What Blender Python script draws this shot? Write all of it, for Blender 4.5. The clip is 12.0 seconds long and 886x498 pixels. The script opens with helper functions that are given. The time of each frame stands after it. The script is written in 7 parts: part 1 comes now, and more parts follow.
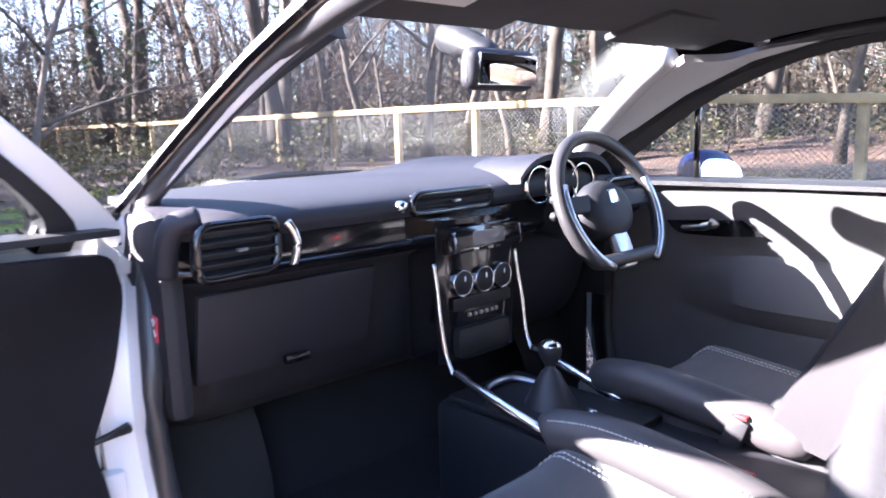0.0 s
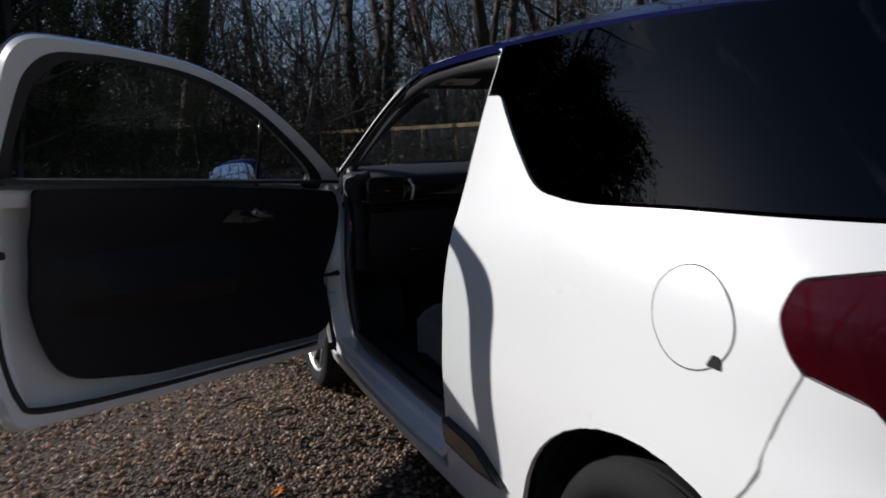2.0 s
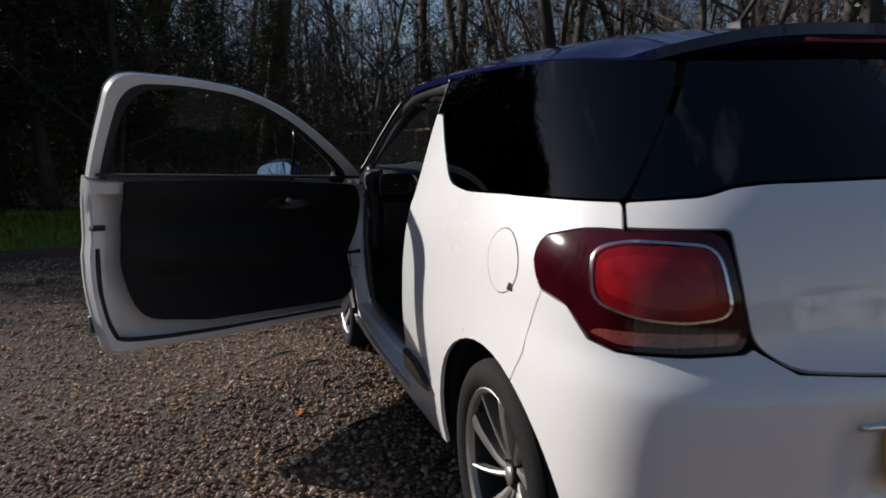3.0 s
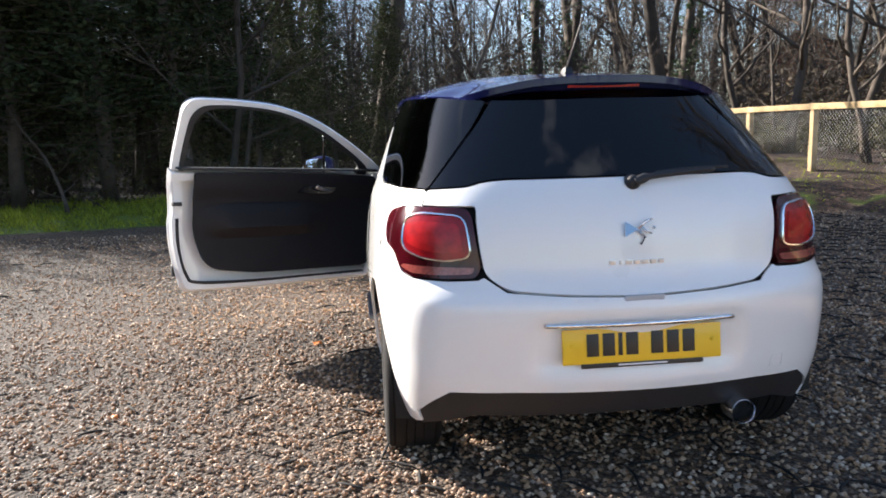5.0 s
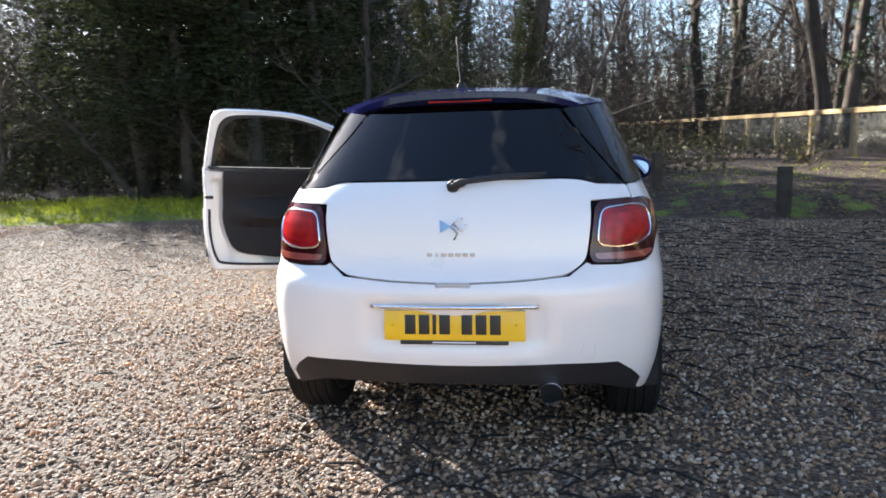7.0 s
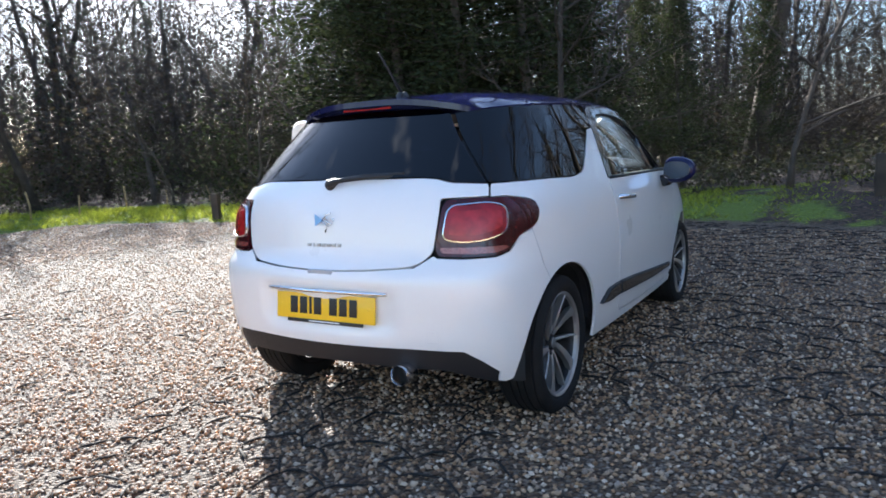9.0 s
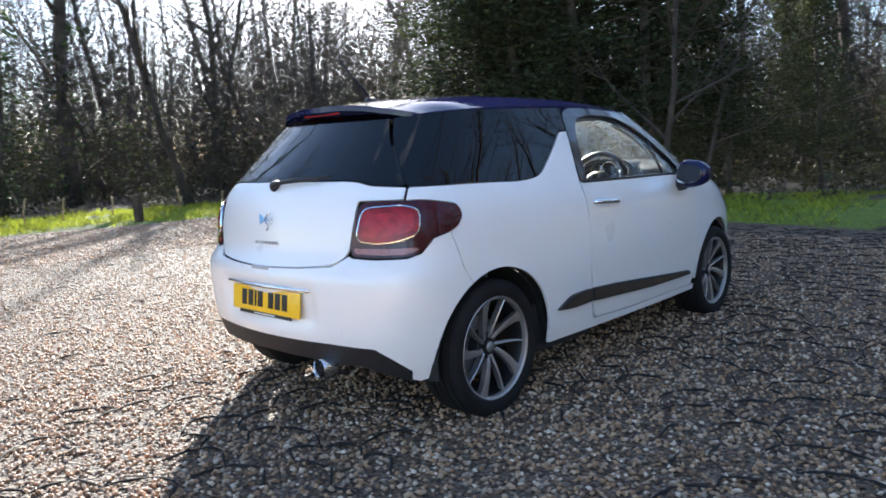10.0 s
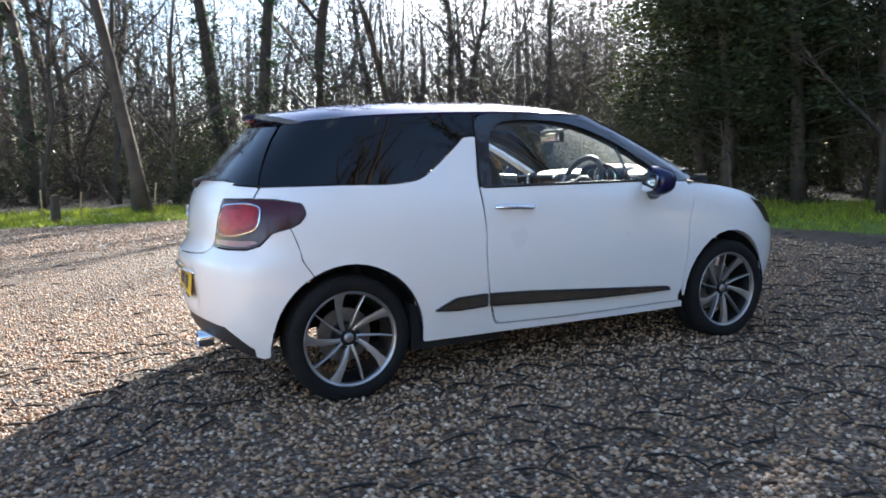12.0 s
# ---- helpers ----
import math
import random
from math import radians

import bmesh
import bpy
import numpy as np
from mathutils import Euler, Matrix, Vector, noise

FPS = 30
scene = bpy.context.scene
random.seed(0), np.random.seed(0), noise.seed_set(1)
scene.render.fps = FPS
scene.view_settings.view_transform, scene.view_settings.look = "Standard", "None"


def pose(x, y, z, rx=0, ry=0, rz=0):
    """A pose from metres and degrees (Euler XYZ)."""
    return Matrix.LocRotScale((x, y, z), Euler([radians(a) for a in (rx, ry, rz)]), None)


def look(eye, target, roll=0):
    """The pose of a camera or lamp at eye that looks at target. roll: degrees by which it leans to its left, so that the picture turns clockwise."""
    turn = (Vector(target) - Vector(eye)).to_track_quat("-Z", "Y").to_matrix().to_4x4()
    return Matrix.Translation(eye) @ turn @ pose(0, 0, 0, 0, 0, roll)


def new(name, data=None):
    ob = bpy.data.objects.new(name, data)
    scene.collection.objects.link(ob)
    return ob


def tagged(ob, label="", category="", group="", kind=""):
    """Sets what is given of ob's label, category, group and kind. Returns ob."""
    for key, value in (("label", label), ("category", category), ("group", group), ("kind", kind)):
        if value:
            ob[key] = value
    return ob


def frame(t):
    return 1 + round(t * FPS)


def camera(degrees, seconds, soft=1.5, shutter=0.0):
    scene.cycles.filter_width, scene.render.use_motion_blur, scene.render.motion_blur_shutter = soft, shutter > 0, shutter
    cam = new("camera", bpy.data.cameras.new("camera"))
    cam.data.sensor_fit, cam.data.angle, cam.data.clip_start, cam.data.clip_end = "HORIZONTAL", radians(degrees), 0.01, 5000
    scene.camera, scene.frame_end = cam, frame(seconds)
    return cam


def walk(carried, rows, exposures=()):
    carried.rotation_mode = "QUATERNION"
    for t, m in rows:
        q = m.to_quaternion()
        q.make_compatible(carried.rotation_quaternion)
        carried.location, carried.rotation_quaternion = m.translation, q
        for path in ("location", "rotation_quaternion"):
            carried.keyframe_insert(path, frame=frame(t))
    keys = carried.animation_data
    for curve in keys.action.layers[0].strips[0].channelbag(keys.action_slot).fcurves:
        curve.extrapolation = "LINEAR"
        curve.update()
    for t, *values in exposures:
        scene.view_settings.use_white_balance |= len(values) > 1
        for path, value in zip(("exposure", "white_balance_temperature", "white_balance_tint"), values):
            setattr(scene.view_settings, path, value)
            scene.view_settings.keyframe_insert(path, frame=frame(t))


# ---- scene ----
cam = camera(64.1, 12.0, soft=1.7, shutter=0.3)
PATH = [
    (0, (-1.17, 0.651, 1.163), (0.143, 2.124, 0.837), -1.9),
    (0.5, (-1.347, 0.313, 1.164), (-0.166, 1.896, 0.846), -2.0),
    (1, (-1.434, -0.053, 1.156), (-0.396, 1.628, 0.844), -1.8),
    (1.5, (-1.508, -0.467, 1.161), (-0.613, 1.296, 0.858), -1.4),
    (2, (-1.52, -0.868, 1.147), (-0.743, 0.951, 0.852), -1.6),
    (2.5, (-1.449, -1.256, 1.15), (-0.783, 0.607, 0.853), -1.6),
    (3, (-1.4, -1.623, 1.165), (-0.834, 0.272, 0.868), -1.7),
    (3.2, (-1.349, -1.757, 1.168), (-0.83, 0.151, 0.87), -1.7),
    (4.8, (-0.944, -2.673, 1.206), (-0.697, -0.713, 0.896), -1.6),
    (5, (-0.847, -2.743, 1.211), (-0.636, -0.779, 0.898), -1.6),
    (5.5, (-0.608, -2.829, 1.199), (-0.485, -0.858, 0.881), -1.6),
    (6, (-0.348, -2.96, 1.217), (-0.302, -0.986, 0.9), -1.7),
    (6.5, (-0.019, -3.105, 1.217), (-0.108, -1.132, 0.906), -1.6),
    (7, (0.332, -3.155, 1.223), (0.048, -1.2, 0.917), -1.6),
    (7.2, (0.477, -3.173, 1.232), (0.104, -1.232, 0.926), -1.5),
    (8.8, (1.729, -2.965, 1.176), (0.803, -1.212, 0.911), -2.5),
    (9, (1.899, -2.909, 1.156), (0.9, -1.197, 0.893), -2.5),
    (9.5, (2.282, -2.677, 1.167), (1.115, -1.074, 0.904), -2.4),
    (10, (2.711, -2.41, 1.143), (1.366, -0.951, 0.892), -2.3),
    (10.5, (3.067, -2.063, 1.125), (1.557, -0.775, 0.878), -2.1),
    (11, (3.442, -1.759, 1.133), (1.822, -0.612, 0.89), -1.8),
    (11.5, (3.705, -1.413, 1.127), (1.988, -0.417, 0.883), -1.6),
    (12, (3.984, -1.015, 1.134), (2.19, -0.165, 0.89), -1.4),
]
EXPOSURE = [(0.0, 4.3, 5900, 26), (0.5, 3.4, 5800, 21), (1.0, 2.35, 5700, 16), (1.5, 0.65, 5600, 13), (2.0, 0.0, 5900, 13), (2.5, 0.0, 6200, 14), (3.0, 0.15, 6200, 14), (3.2, 0.35, 6200, 14), (4.8, 2.05, 6450, 13), (7.2, 2.65, 6450, 12), (8.8, 2.75, 6100, 11), (12.0, 3.0, 6350, 10)]
walk(cam, [(t, look(eye, target, roll)) for t, eye, target, roll in PATH], EXPOSURE)

# ---- light: low spring sun from the car's front left, clear sky with a little cloud ----
SUN_AZ, SUN_EL = radians(-51), radians(26)
world = bpy.data.worlds.new("sky")
scene.world = world
world.use_nodes = True
wn, wl = world.node_tree.nodes, world.node_tree.links
wn.clear()
sky = wn.new("ShaderNodeTexSky")
sky.sky_type, sky.sun_disc, sky.sun_elevation, sky.sun_rotation = "NISHITA", False, SUN_EL, SUN_AZ
sky.air_density, sky.dust_density, sky.ozone_density = 1.0, 0.6, 2.0
coord = wn.new("ShaderNodeTexCoord")
stretch = wn.new("ShaderNodeMapping")
stretch.inputs["Scale"].default_value = (2.2, 2.2, 5.5)
stretch.inputs["Location"].default_value = (3.7, 1.2, 0.6)
cloud = wn.new("ShaderNodeTexNoise")
cloud.inputs["Scale"].default_value, cloud.inputs["Detail"].default_value = 1.6, 8.0
ramp = wn.new("ShaderNodeValToRGB")
ramp.color_ramp.elements[0].position, ramp.color_ramp.elements[1].position = 0.63, 0.82
blend = wn.new("ShaderNodeMixRGB")
blend.inputs["Color2"].default_value = (7.0, 7.2, 7.6, 1)
back = wn.new("ShaderNodeBackground")
back.inputs["Strength"].default_value = 0.065
wout = wn.new("ShaderNodeOutputWorld")
wl.new(coord.outputs["Generated"], stretch.inputs["Vector"])
wl.new(stretch.outputs[0], cloud.inputs["Vector"])
wl.new(cloud.outputs["Fac"], ramp.inputs[0])
wl.new(ramp.outputs[0], blend.inputs["Fac"])
wl.new(sky.outputs[0], blend.inputs["Color1"])
wl.new(blend.outputs[0], back.inputs["Color"])
wl.new(back.outputs[0], wout.inputs["Surface"])
sun = new("sun", bpy.data.lights.new("sun", "SUN"))
sun.data.energy, sun.data.angle, sun.data.color = 5.0, radians(0.55), (1.0, 0.93, 0.82)
TO_SUN = Vector((math.sin(SUN_AZ) * math.cos(SUN_EL), math.cos(SUN_AZ) * math.cos(SUN_EL), math.sin(SUN_EL)))
sun.matrix_world = look(TO_SUN * 60, (0, 0, 0))


# ---- materials ----
def shader(name, color, rough=0.5, metal=0.0, vary=0.0, scale=8.0, fine=0.0, fine_scale=200.0, bump=0.0, bump_scale=150.0,
           coat=0.0, color2=None, per_object=0.0, per_island=0.0, spec=0.5, sheen=0.0, rough_vary=0.0, thin=0.0):
    """A surface with variation at two scales, fine relief, and a change of tone from piece to piece."""
    m = bpy.data.materials.new(name)
    m.use_nodes = True
    n, l = m.node_tree.nodes, m.node_tree.links
    b = n["Principled BSDF"]
    b.inputs["Roughness"].default_value, b.inputs["Metallic"].default_value = rough, metal
    b.inputs["Coat Weight"].default_value, b.inputs["Coat Roughness"].default_value = coat, 0.03
    b.inputs["Specular IOR Level"].default_value = spec
    b.inputs["Sheen Weight"].default_value = sheen
    where = n.new("ShaderNodeTexCoord").outputs["Object"]
    c = n.new("ShaderNodeRGB")
    c.outputs[0].default_value = (*color, 1)
    out = c.outputs[0]

    def noise_of(size, detail=5.0):
        t = n.new("ShaderNodeTexNoise")
        t.inputs["Scale"].default_value, t.inputs["Detail"].default_value = size, detail
        l.new(where, t.inputs["Vector"])
        return t.outputs["Fac"]

    def mixed(fac, a, second, kind="MIX"):
        x = n.new("ShaderNodeMixRGB")
        x.blend_type = kind
        if isinstance(fac, float):
            x.inputs["Fac"].default_value = fac
        else:
            l.new(fac, x.inputs["Fac"])
        l.new(a, x.inputs["Color1"])
        if isinstance(second, tuple):
            x.inputs["Color2"].default_value = (*second, 1)
        else:
            l.new(second, x.inputs["Color2"])
        return x.outputs[0]

    def spread(value, low, high):
        r = n.new("ShaderNodeMapRange")
        r.inputs["From Min"].default_value, r.inputs["From Max"].default_value = 0.3, 0.7
        r.inputs["To Min"].default_value, r.inputs["To Max"].default_value = low, high
        l.new(value, r.inputs["Value"])
        return r.outputs[0]

    def toned(value, low, high):
        h = n.new("ShaderNodeHueSaturation")
        l.new(spread(value, low, high), h.inputs["Value"])
        return h

    if color2:
        out = mixed(spread(noise_of(scale), 0.0, 1.0), out, color2)
    if vary:
        h = toned(noise_of(scale * 0.6), 1 - vary, 1 + vary)
        l.new(out, h.inputs["Color"])
        out = h.outputs[0]
    if fine:
        h = toned(noise_of(fine_scale), 1 - fine, 1 + fine)
        l.new(out, h.inputs["Color"])
        out = h.outputs[0]
    for amount, node, socket in ((per_object, "ShaderNodeObjectInfo", "Random"), (per_island, "ShaderNodeNewGeometry", "Random Per Island")):
        if amount:
            r = n.new(node)
            g = n.new("ShaderNodeMapRange")
            g.inputs["To Min"].default_value, g.inputs["To Max"].default_value = 1 - amount, 1 + amount
            l.new(r.outputs[socket], g.inputs["Value"])
            h = n.new("ShaderNodeHueSaturation")
            l.new(g.outputs[0], h.inputs["Value"])
            l.new(out, h.inputs["Color"])
            out = h.outputs[0]
    l.new(out, b.inputs["Base Color"])
    if rough_vary:
        l.new(spread(noise_of(scale), max(0.02, rough - rough_vary), rough + rough_vary), b.inputs["Roughness"])
    if thin:
        lets = n.new("ShaderNodeBsdfTranslucent")
        l.new(out, lets.inputs["Color"])
        both = n.new("ShaderNodeMixShader")
        both.inputs[0].default_value = thin
        l.new(b.outputs[0], both.inputs[1])
        l.new(lets.outputs[0], both.inputs[2])
        l.new(both.outputs[0], n["Material Output"].inputs["Surface"])
    if bump:
        k = n.new("ShaderNodeBump")
        k.inputs["Strength"].default_value, k.inputs["Distance"].default_value = bump, 0.01
        l.new(noise_of(bump_scale), k.inputs["Height"])
        l.new(k.outputs[0], b.inputs["Normal"])
    return m


def pane(name, tint, gloss=0.015, ior=1.5, sides=1.0):
    """Clear or tinted glazing: light goes through, gloss by Fresnel."""
    m = bpy.data.materials.new(name)
    m.use_nodes = True
    n, l = m.node_tree.nodes, m.node_tree.links
    n.clear()
    o = n.new("ShaderNodeOutputMaterial")
    x = n.new("ShaderNodeMixShader")
    lw = n.new("ShaderNodeLayerWeight")
    lw.inputs["Blend"].default_value = 0.5
    p5 = n.new("ShaderNodeMath")
    p5.operation, p5.inputs[1].default_value = "POWER", 5.0
    l.new(lw.outputs["Facing"], p5.inputs[0])
    f = n.new("ShaderNodeMath")
    f.operation, f.use_clamp = "MULTIPLY_ADD", True
    f.inputs[1].default_value, f.inputs[2].default_value = 0.9, ((ior - 1) / (ior + 1)) ** 2 * sides
    l.new(p5.outputs[0], f.inputs[0])
    t = n.new("ShaderNodeBsdfTransparent")
    t.inputs["Color"].default_value = (*tint, 1)
    g = n.new("ShaderNodeBsdfGlossy")
    g.inputs["Roughness"].default_value = gloss
    l.new(f.outputs[0], x.inputs[0])
    l.new(t.outputs[0], x.inputs[1])
    l.new(g.outputs[0], x.inputs[2])
    l.new(x.outputs[0], o.inputs["Surface"])
    return m


WHITE = shader("white_paint", (0.80, 0.80, 0.79), 0.32, coat=1.0, vary=0.015, scale=3.0, rough_vary=0.05)
WHITE_IN = shader("white_paint_inside", (0.72, 0.72, 0.72), 0.4, coat=0.3, vary=0.05, scale=6.0)
NAVY = shader("dark_roof_paint", (0.008, 0.010, 0.050), 0.06, coat=0.1, spec=0.3, fine=0.15, fine_scale=900)
GLOSS_BLACK = shader("gloss_black", (0.008, 0.008, 0.010), 0.12, coat=0.8, vary=0.1)
TRIM = shader("black_plastic", (0.014, 0.014, 0.016), 0.55, fine=0.2, fine_scale=600, bump=0.15, bump_scale=900, vary=0.15)
SOFT = shader("dash_plastic", (0.015, 0.015, 0.020), 0.6, fine=0.15, fine_scale=700, bump=0.2, bump_scale=700, vary=0.1)
DASHTOP = shader("dash_top_plastic", (0.016, 0.016, 0.024), 0.62, fine=0.12, fine_scale=700, bump=0.2, bump_scale=700, vary=0.1)
# one door trim in two tones: shade, then sunlight, put into the colour
DOOR_TRIM_SHADED = shader("door_trim_shaded", (0.009, 0.009, 0.012), 0.6, spec=0.3, fine=0.2, fine_scale=600, bump=0.15, bump_scale=900, vary=0.15)
DOOR_TRIM_SUNLIT = shader("door_trim_sunlit", (0.11, 0.107, 0.11), 0.5, fine=0.12, fine_scale=600, bump=0.15, bump_scale=700, vary=0.08)
CARPET = shader("carpet", (0.012, 0.012, 0.014), 0.95, fine=0.4, fine_scale=500, bump=0.6, bump_scale=600)
LEATHER = shader("dark_leather", (0.036, 0.034, 0.036), 0.42, vary=0.08, scale=10, fine=0.08, fine_scale=350, bump=0.08, bump_scale=700)
BOLSTER = shader("grey_leather", (0.058, 0.053, 0.054), 0.45, vary=0.08, scale=10, fine=0.08, fine_scale=350, bump=0.08, bump_scale=700)
CLOTH = shader("grey_cloth", (0.025, 0.0245, 0.027), 0.9, vary=0.1, fine=0.3, fine_scale=500, bump=0.4, bump_scale=500, sheen=0.3)
STITCH = shader("white_thread", (0.7, 0.68, 0.64), 0.8)
LINING = shader("headlining", (0.05, 0.05, 0.055), 0.95, fine=0.12, fine_scale=500)
RUBBER = shader("rubber", (0.012, 0.012, 0.013), 0.6, vary=0.15, fine=0.2, fine_scale=300)
SEAL = shader("door_seal_rubber", (0.045, 0.045, 0.048), 0.34, vary=0.15, fine=0.1, fine_scale=300)
# light grey plastic, made paler on the right windscreen pillar to stand for sun
PILLAR_GREY = shader("pillar_plastic", (0.42, 0.42, 0.43), 0.6, fine=0.1, fine_scale=500)
TYRE = shader("tyre_rubber", (0.011, 0.0105, 0.0105), 0.85, spec=0.25, vary=0.25, scale=14, fine=0.2, fine_scale=250, bump=0.2, bump_scale=250)
CHROME = shader("chrome", (0.75, 0.76, 0.78), 0.12, 1.0, vary=0.05)
DARK_CHROME = shader("dark_chrome", (0.34, 0.32, 0.30), 0.22, 1.0, vary=0.12, scale=14)
SATIN = shader("satin_silver", (0.55, 0.56, 0.58), 0.35, 1.0, vary=0.06, fine=0.05)
ALLOY = shader("machined_alloy", (0.42, 0.41, 0.40), 0.42, 0.85, vary=0.12, scale=20)
DARK_METAL = shader("dark_metal", (0.03, 0.03, 0.032), 0.5, 0.6, vary=0.2)
BRAKE = shader("brake_disc", (0.25, 0.24, 0.23), 0.4, 0.9, vary=0.2, scale=30)
UNDER = shader("underbody", (0.012, 0.012, 0.012), 0.9, vary=0.3)
PLATE_YELLOW = shader("plate_yellow", (0.85, 0.52, 0.01), 0.35, vary=0.03, coat=0.3)
INK = shader("plate_ink", (0.012, 0.012, 0.012), 0.4)
RED_LENS = shader("red_lens", (0.24, 0.006, 0.010), 0.15, coat=0.35, vary=0.3, scale=25, spec=0.3)
SIDE_LENS = shader("smoked_side_lens", (0.055, 0.002, 0.005), 0.12, coat=0.6, vary=0.4, scale=18, spec=0.4)
RED_BRIGHT = shader("red_reflector", (0.34, 0.010, 0.012), 0.18, coat=0.35, vary=0.25, scale=60, spec=0.3)
SMOKE_RED = shader("dark_red_lens", (0.040, 0.002, 0.005), 0.08, coat=0.4, spec=0.3, vary=0.45, scale=9.0)
CLEAR_LENS = shader("clear_lens", (0.24, 0.055, 0.045), 0.15, coat=1.0, fine=0.3, fine_scale=120)
RED_PLASTIC = shader("red_plastic", (0.55, 0.03, 0.03), 0.4)
LABEL_RED = shader("red_label", (0.55, 0.05, 0.08), 0.5)
LABEL_WHITE = shader("white_label", (0.75, 0.75, 0.74), 0.6)
BLUE_BADGE = shader("pale_blue_enamel", (0.25, 0.5, 0.8), 0.2, coat=0.8)
SCREEN = shader("lcd_screen", (0.20, 0.20, 0.21), 0.15, coat=0.5)
MIRROR = shader("mirror_glass", (0.9, 0.9, 0.9), 0.01, 1.0)
CLEAR = pane("clear_glass", (0.93, 0.95, 0.94), ior=1.45, sides=0.9)
TINTED = pane("privacy_glass", (0.045, 0.052, 0.085), ior=1.52, sides=1.15)


# ---- making meshes ----
def mesh_from(name, verts, faces, smooth=True):
    me = bpy.data.meshes.new(name)
    me.from_pydata([tuple(v) for v in verts], [], [tuple(f) for f in faces])
    me.validate()
    if smooth:
        me.polygons.foreach_set("use_smooth", [True] * len(me.polygons))
    me.update()
    return me


def sharpen(me, degrees=35):
    me.set_sharp_from_angle(angle=radians(degrees))
    return me


def put(name, data, material, parent=None, label="", matrix=None):
    """Links a mesh, or a bmesh, as one object, under a thing or a part where one is given."""
    if isinstance(data, bmesh.types.BMesh):
        bm, data = data, bpy.data.meshes.new(name)
        bm.normal_update()
        bm.to_mesh(data)
        bm.free()
        data.polygons.foreach_set("use_smooth", [True] * len(data.polygons))
        sharpen(data)
    if material and not data.materials:
        data.materials.append(material)
    ob = new(name, data)
    if parent:
        ob.parent = parent
    if matrix is not None:
        ob.matrix_basis = matrix
    if label:
        tagged(ob, label)
    return ob


part = put


def empty(name, at=(0, 0, 0)):
    ob = new(name)
    ob.location = at
    ob.empty_display_size = 0.1
    return ob


def box(sx, sy, sz, at=(0, 0, 0), bevel=0.0, segments=2, bm=None, turn=None, taper=None):
    """A box with rounded edges; taper shrinks its top."""
    bm = bm or bmesh.new()
    got = bmesh.ops.create_cube(bm, size=1.0)["verts"]
    for v in got:
        k = taper if taper and v.co.z > 0 else 1.0
        v.co = Vector((v.co.x * sx * k, v.co.y * sy * k, v.co.z * sz))
    if bevel:
        edges = {e for v in got for e in v.link_edges}
        res = bmesh.ops.bevel(bm, geom=list(edges), offset=bevel, segments=segments, affect="EDGES", profile=0.6)
        got = list({v for v in res["verts"]} | {v for v in got if v.is_valid})
    m = Matrix.Translation(at) @ (turn or Matrix())
    for v in got:
        v.co = m @ v.co
    return bm


def lathe(profile, steps=48, axis="x", closed=False):
    """Turns (radius, offset) points about an axis."""
    verts, faces = [], []
    for k in range(steps):
        a = 2 * math.pi * k / steps
        for r, o in profile:
            c, s = r * math.cos(a), r * math.sin(a)
            verts.append((o, c, s) if axis == "x" else (c, s, o) if axis == "z" else (c, o, s))
    n = len(profile)
    for k in range(steps):
        for i in range(n if closed else n - 1):
            j = (i + 1) % n
            p, q = k * n, ((k + 1) % steps) * n
            faces.append((p + i, p + j, q + j, q + i))
    return verts, faces


def tube(points, radius, sides=8, closed=False):
    """A round bar along points; radius may be a list."""
    pts = [Vector(p) for p in points]
    rs = radius if isinstance(radius, (list, tuple)) else [radius] * len(pts)
    verts, faces = [], []
    up = Vector((0, 0, 1))
    for i, p in enumerate(pts):
        a = pts[i - 1] if i or closed else pts[0]
        b = pts[(i + 1) % len(pts)] if i + 1 < len(pts) or closed else pts[-1]
        d = (b - a).normalized()
        u = d.cross(up)
        if u.length < 1e-3:
            u = d.cross(Vector((1, 0, 0)))
        u.normalize()
        w = u.cross(d)
        for k in range(sides):
            t = 2 * math.pi * k / sides
            verts.append(p + (u * math.cos(t) + w * math.sin(t)) * rs[i])
    n = len(pts)
    for i in range(n if closed else n - 1):
        for k in range(sides):
            a, b = i * sides, ((i + 1) % n) * sides
            faces.append((a + k, a + (k + 1) % sides, b + (k + 1) % sides, b + k))
    if not closed:
        faces.append(tuple(range(sides))[::-1])
        faces.append(tuple((n - 1) * sides + k for k in range(sides)))
    return verts, faces


def glide(points, per=8, closed=False):
    """A smooth line through points."""
    p = [Vector(v) for v in points]
    n, out = len(p), []
    for i in range(n if closed else n - 1):
        a, b, c, d = (p[(i + k) % n] if closed else p[min(max(i + k, 0), n - 1)] for k in (-1, 0, 1, 2))
        for k in range(per):
            t = k / per
            out.append(0.5 * ((2 * b) + (c - a) * t + (2 * a - 5 * b + 4 * c - d) * t * t + (3 * b - a - 3 * c + d) * t ** 3))
    if not closed:
        out.append(p[-1])
    return out


def prof(t, points):
    """A smooth value through (t, value) points."""
    if t <= points[0][0]:
        return points[0][1]
    if t >= points[-1][0]:
        return points[-1][1]
    for i in range(len(points) - 1):
        if t <= points[i + 1][0]:
            (t0, v0), (t1, v1) = points[i], points[i + 1]
            h = t1 - t0
            m0 = (v1 - points[i - 1][1]) / (t1 - points[i - 1][0]) if i else (v1 - v0) / h
            m1 = (points[i + 2][1] - v0) / (points[i + 2][0] - t0) if i + 2 < len(points) else (v1 - v0) / h
            x = (t - t0) / h
            return (2 * x ** 3 - 3 * x * x + 1) * v0 + (x ** 3 - 2 * x * x + x) * h * m0 + (3 * x * x - 2 * x ** 3) * v1 + (x ** 3 - x * x) * h * m1
    return points[-1][1]


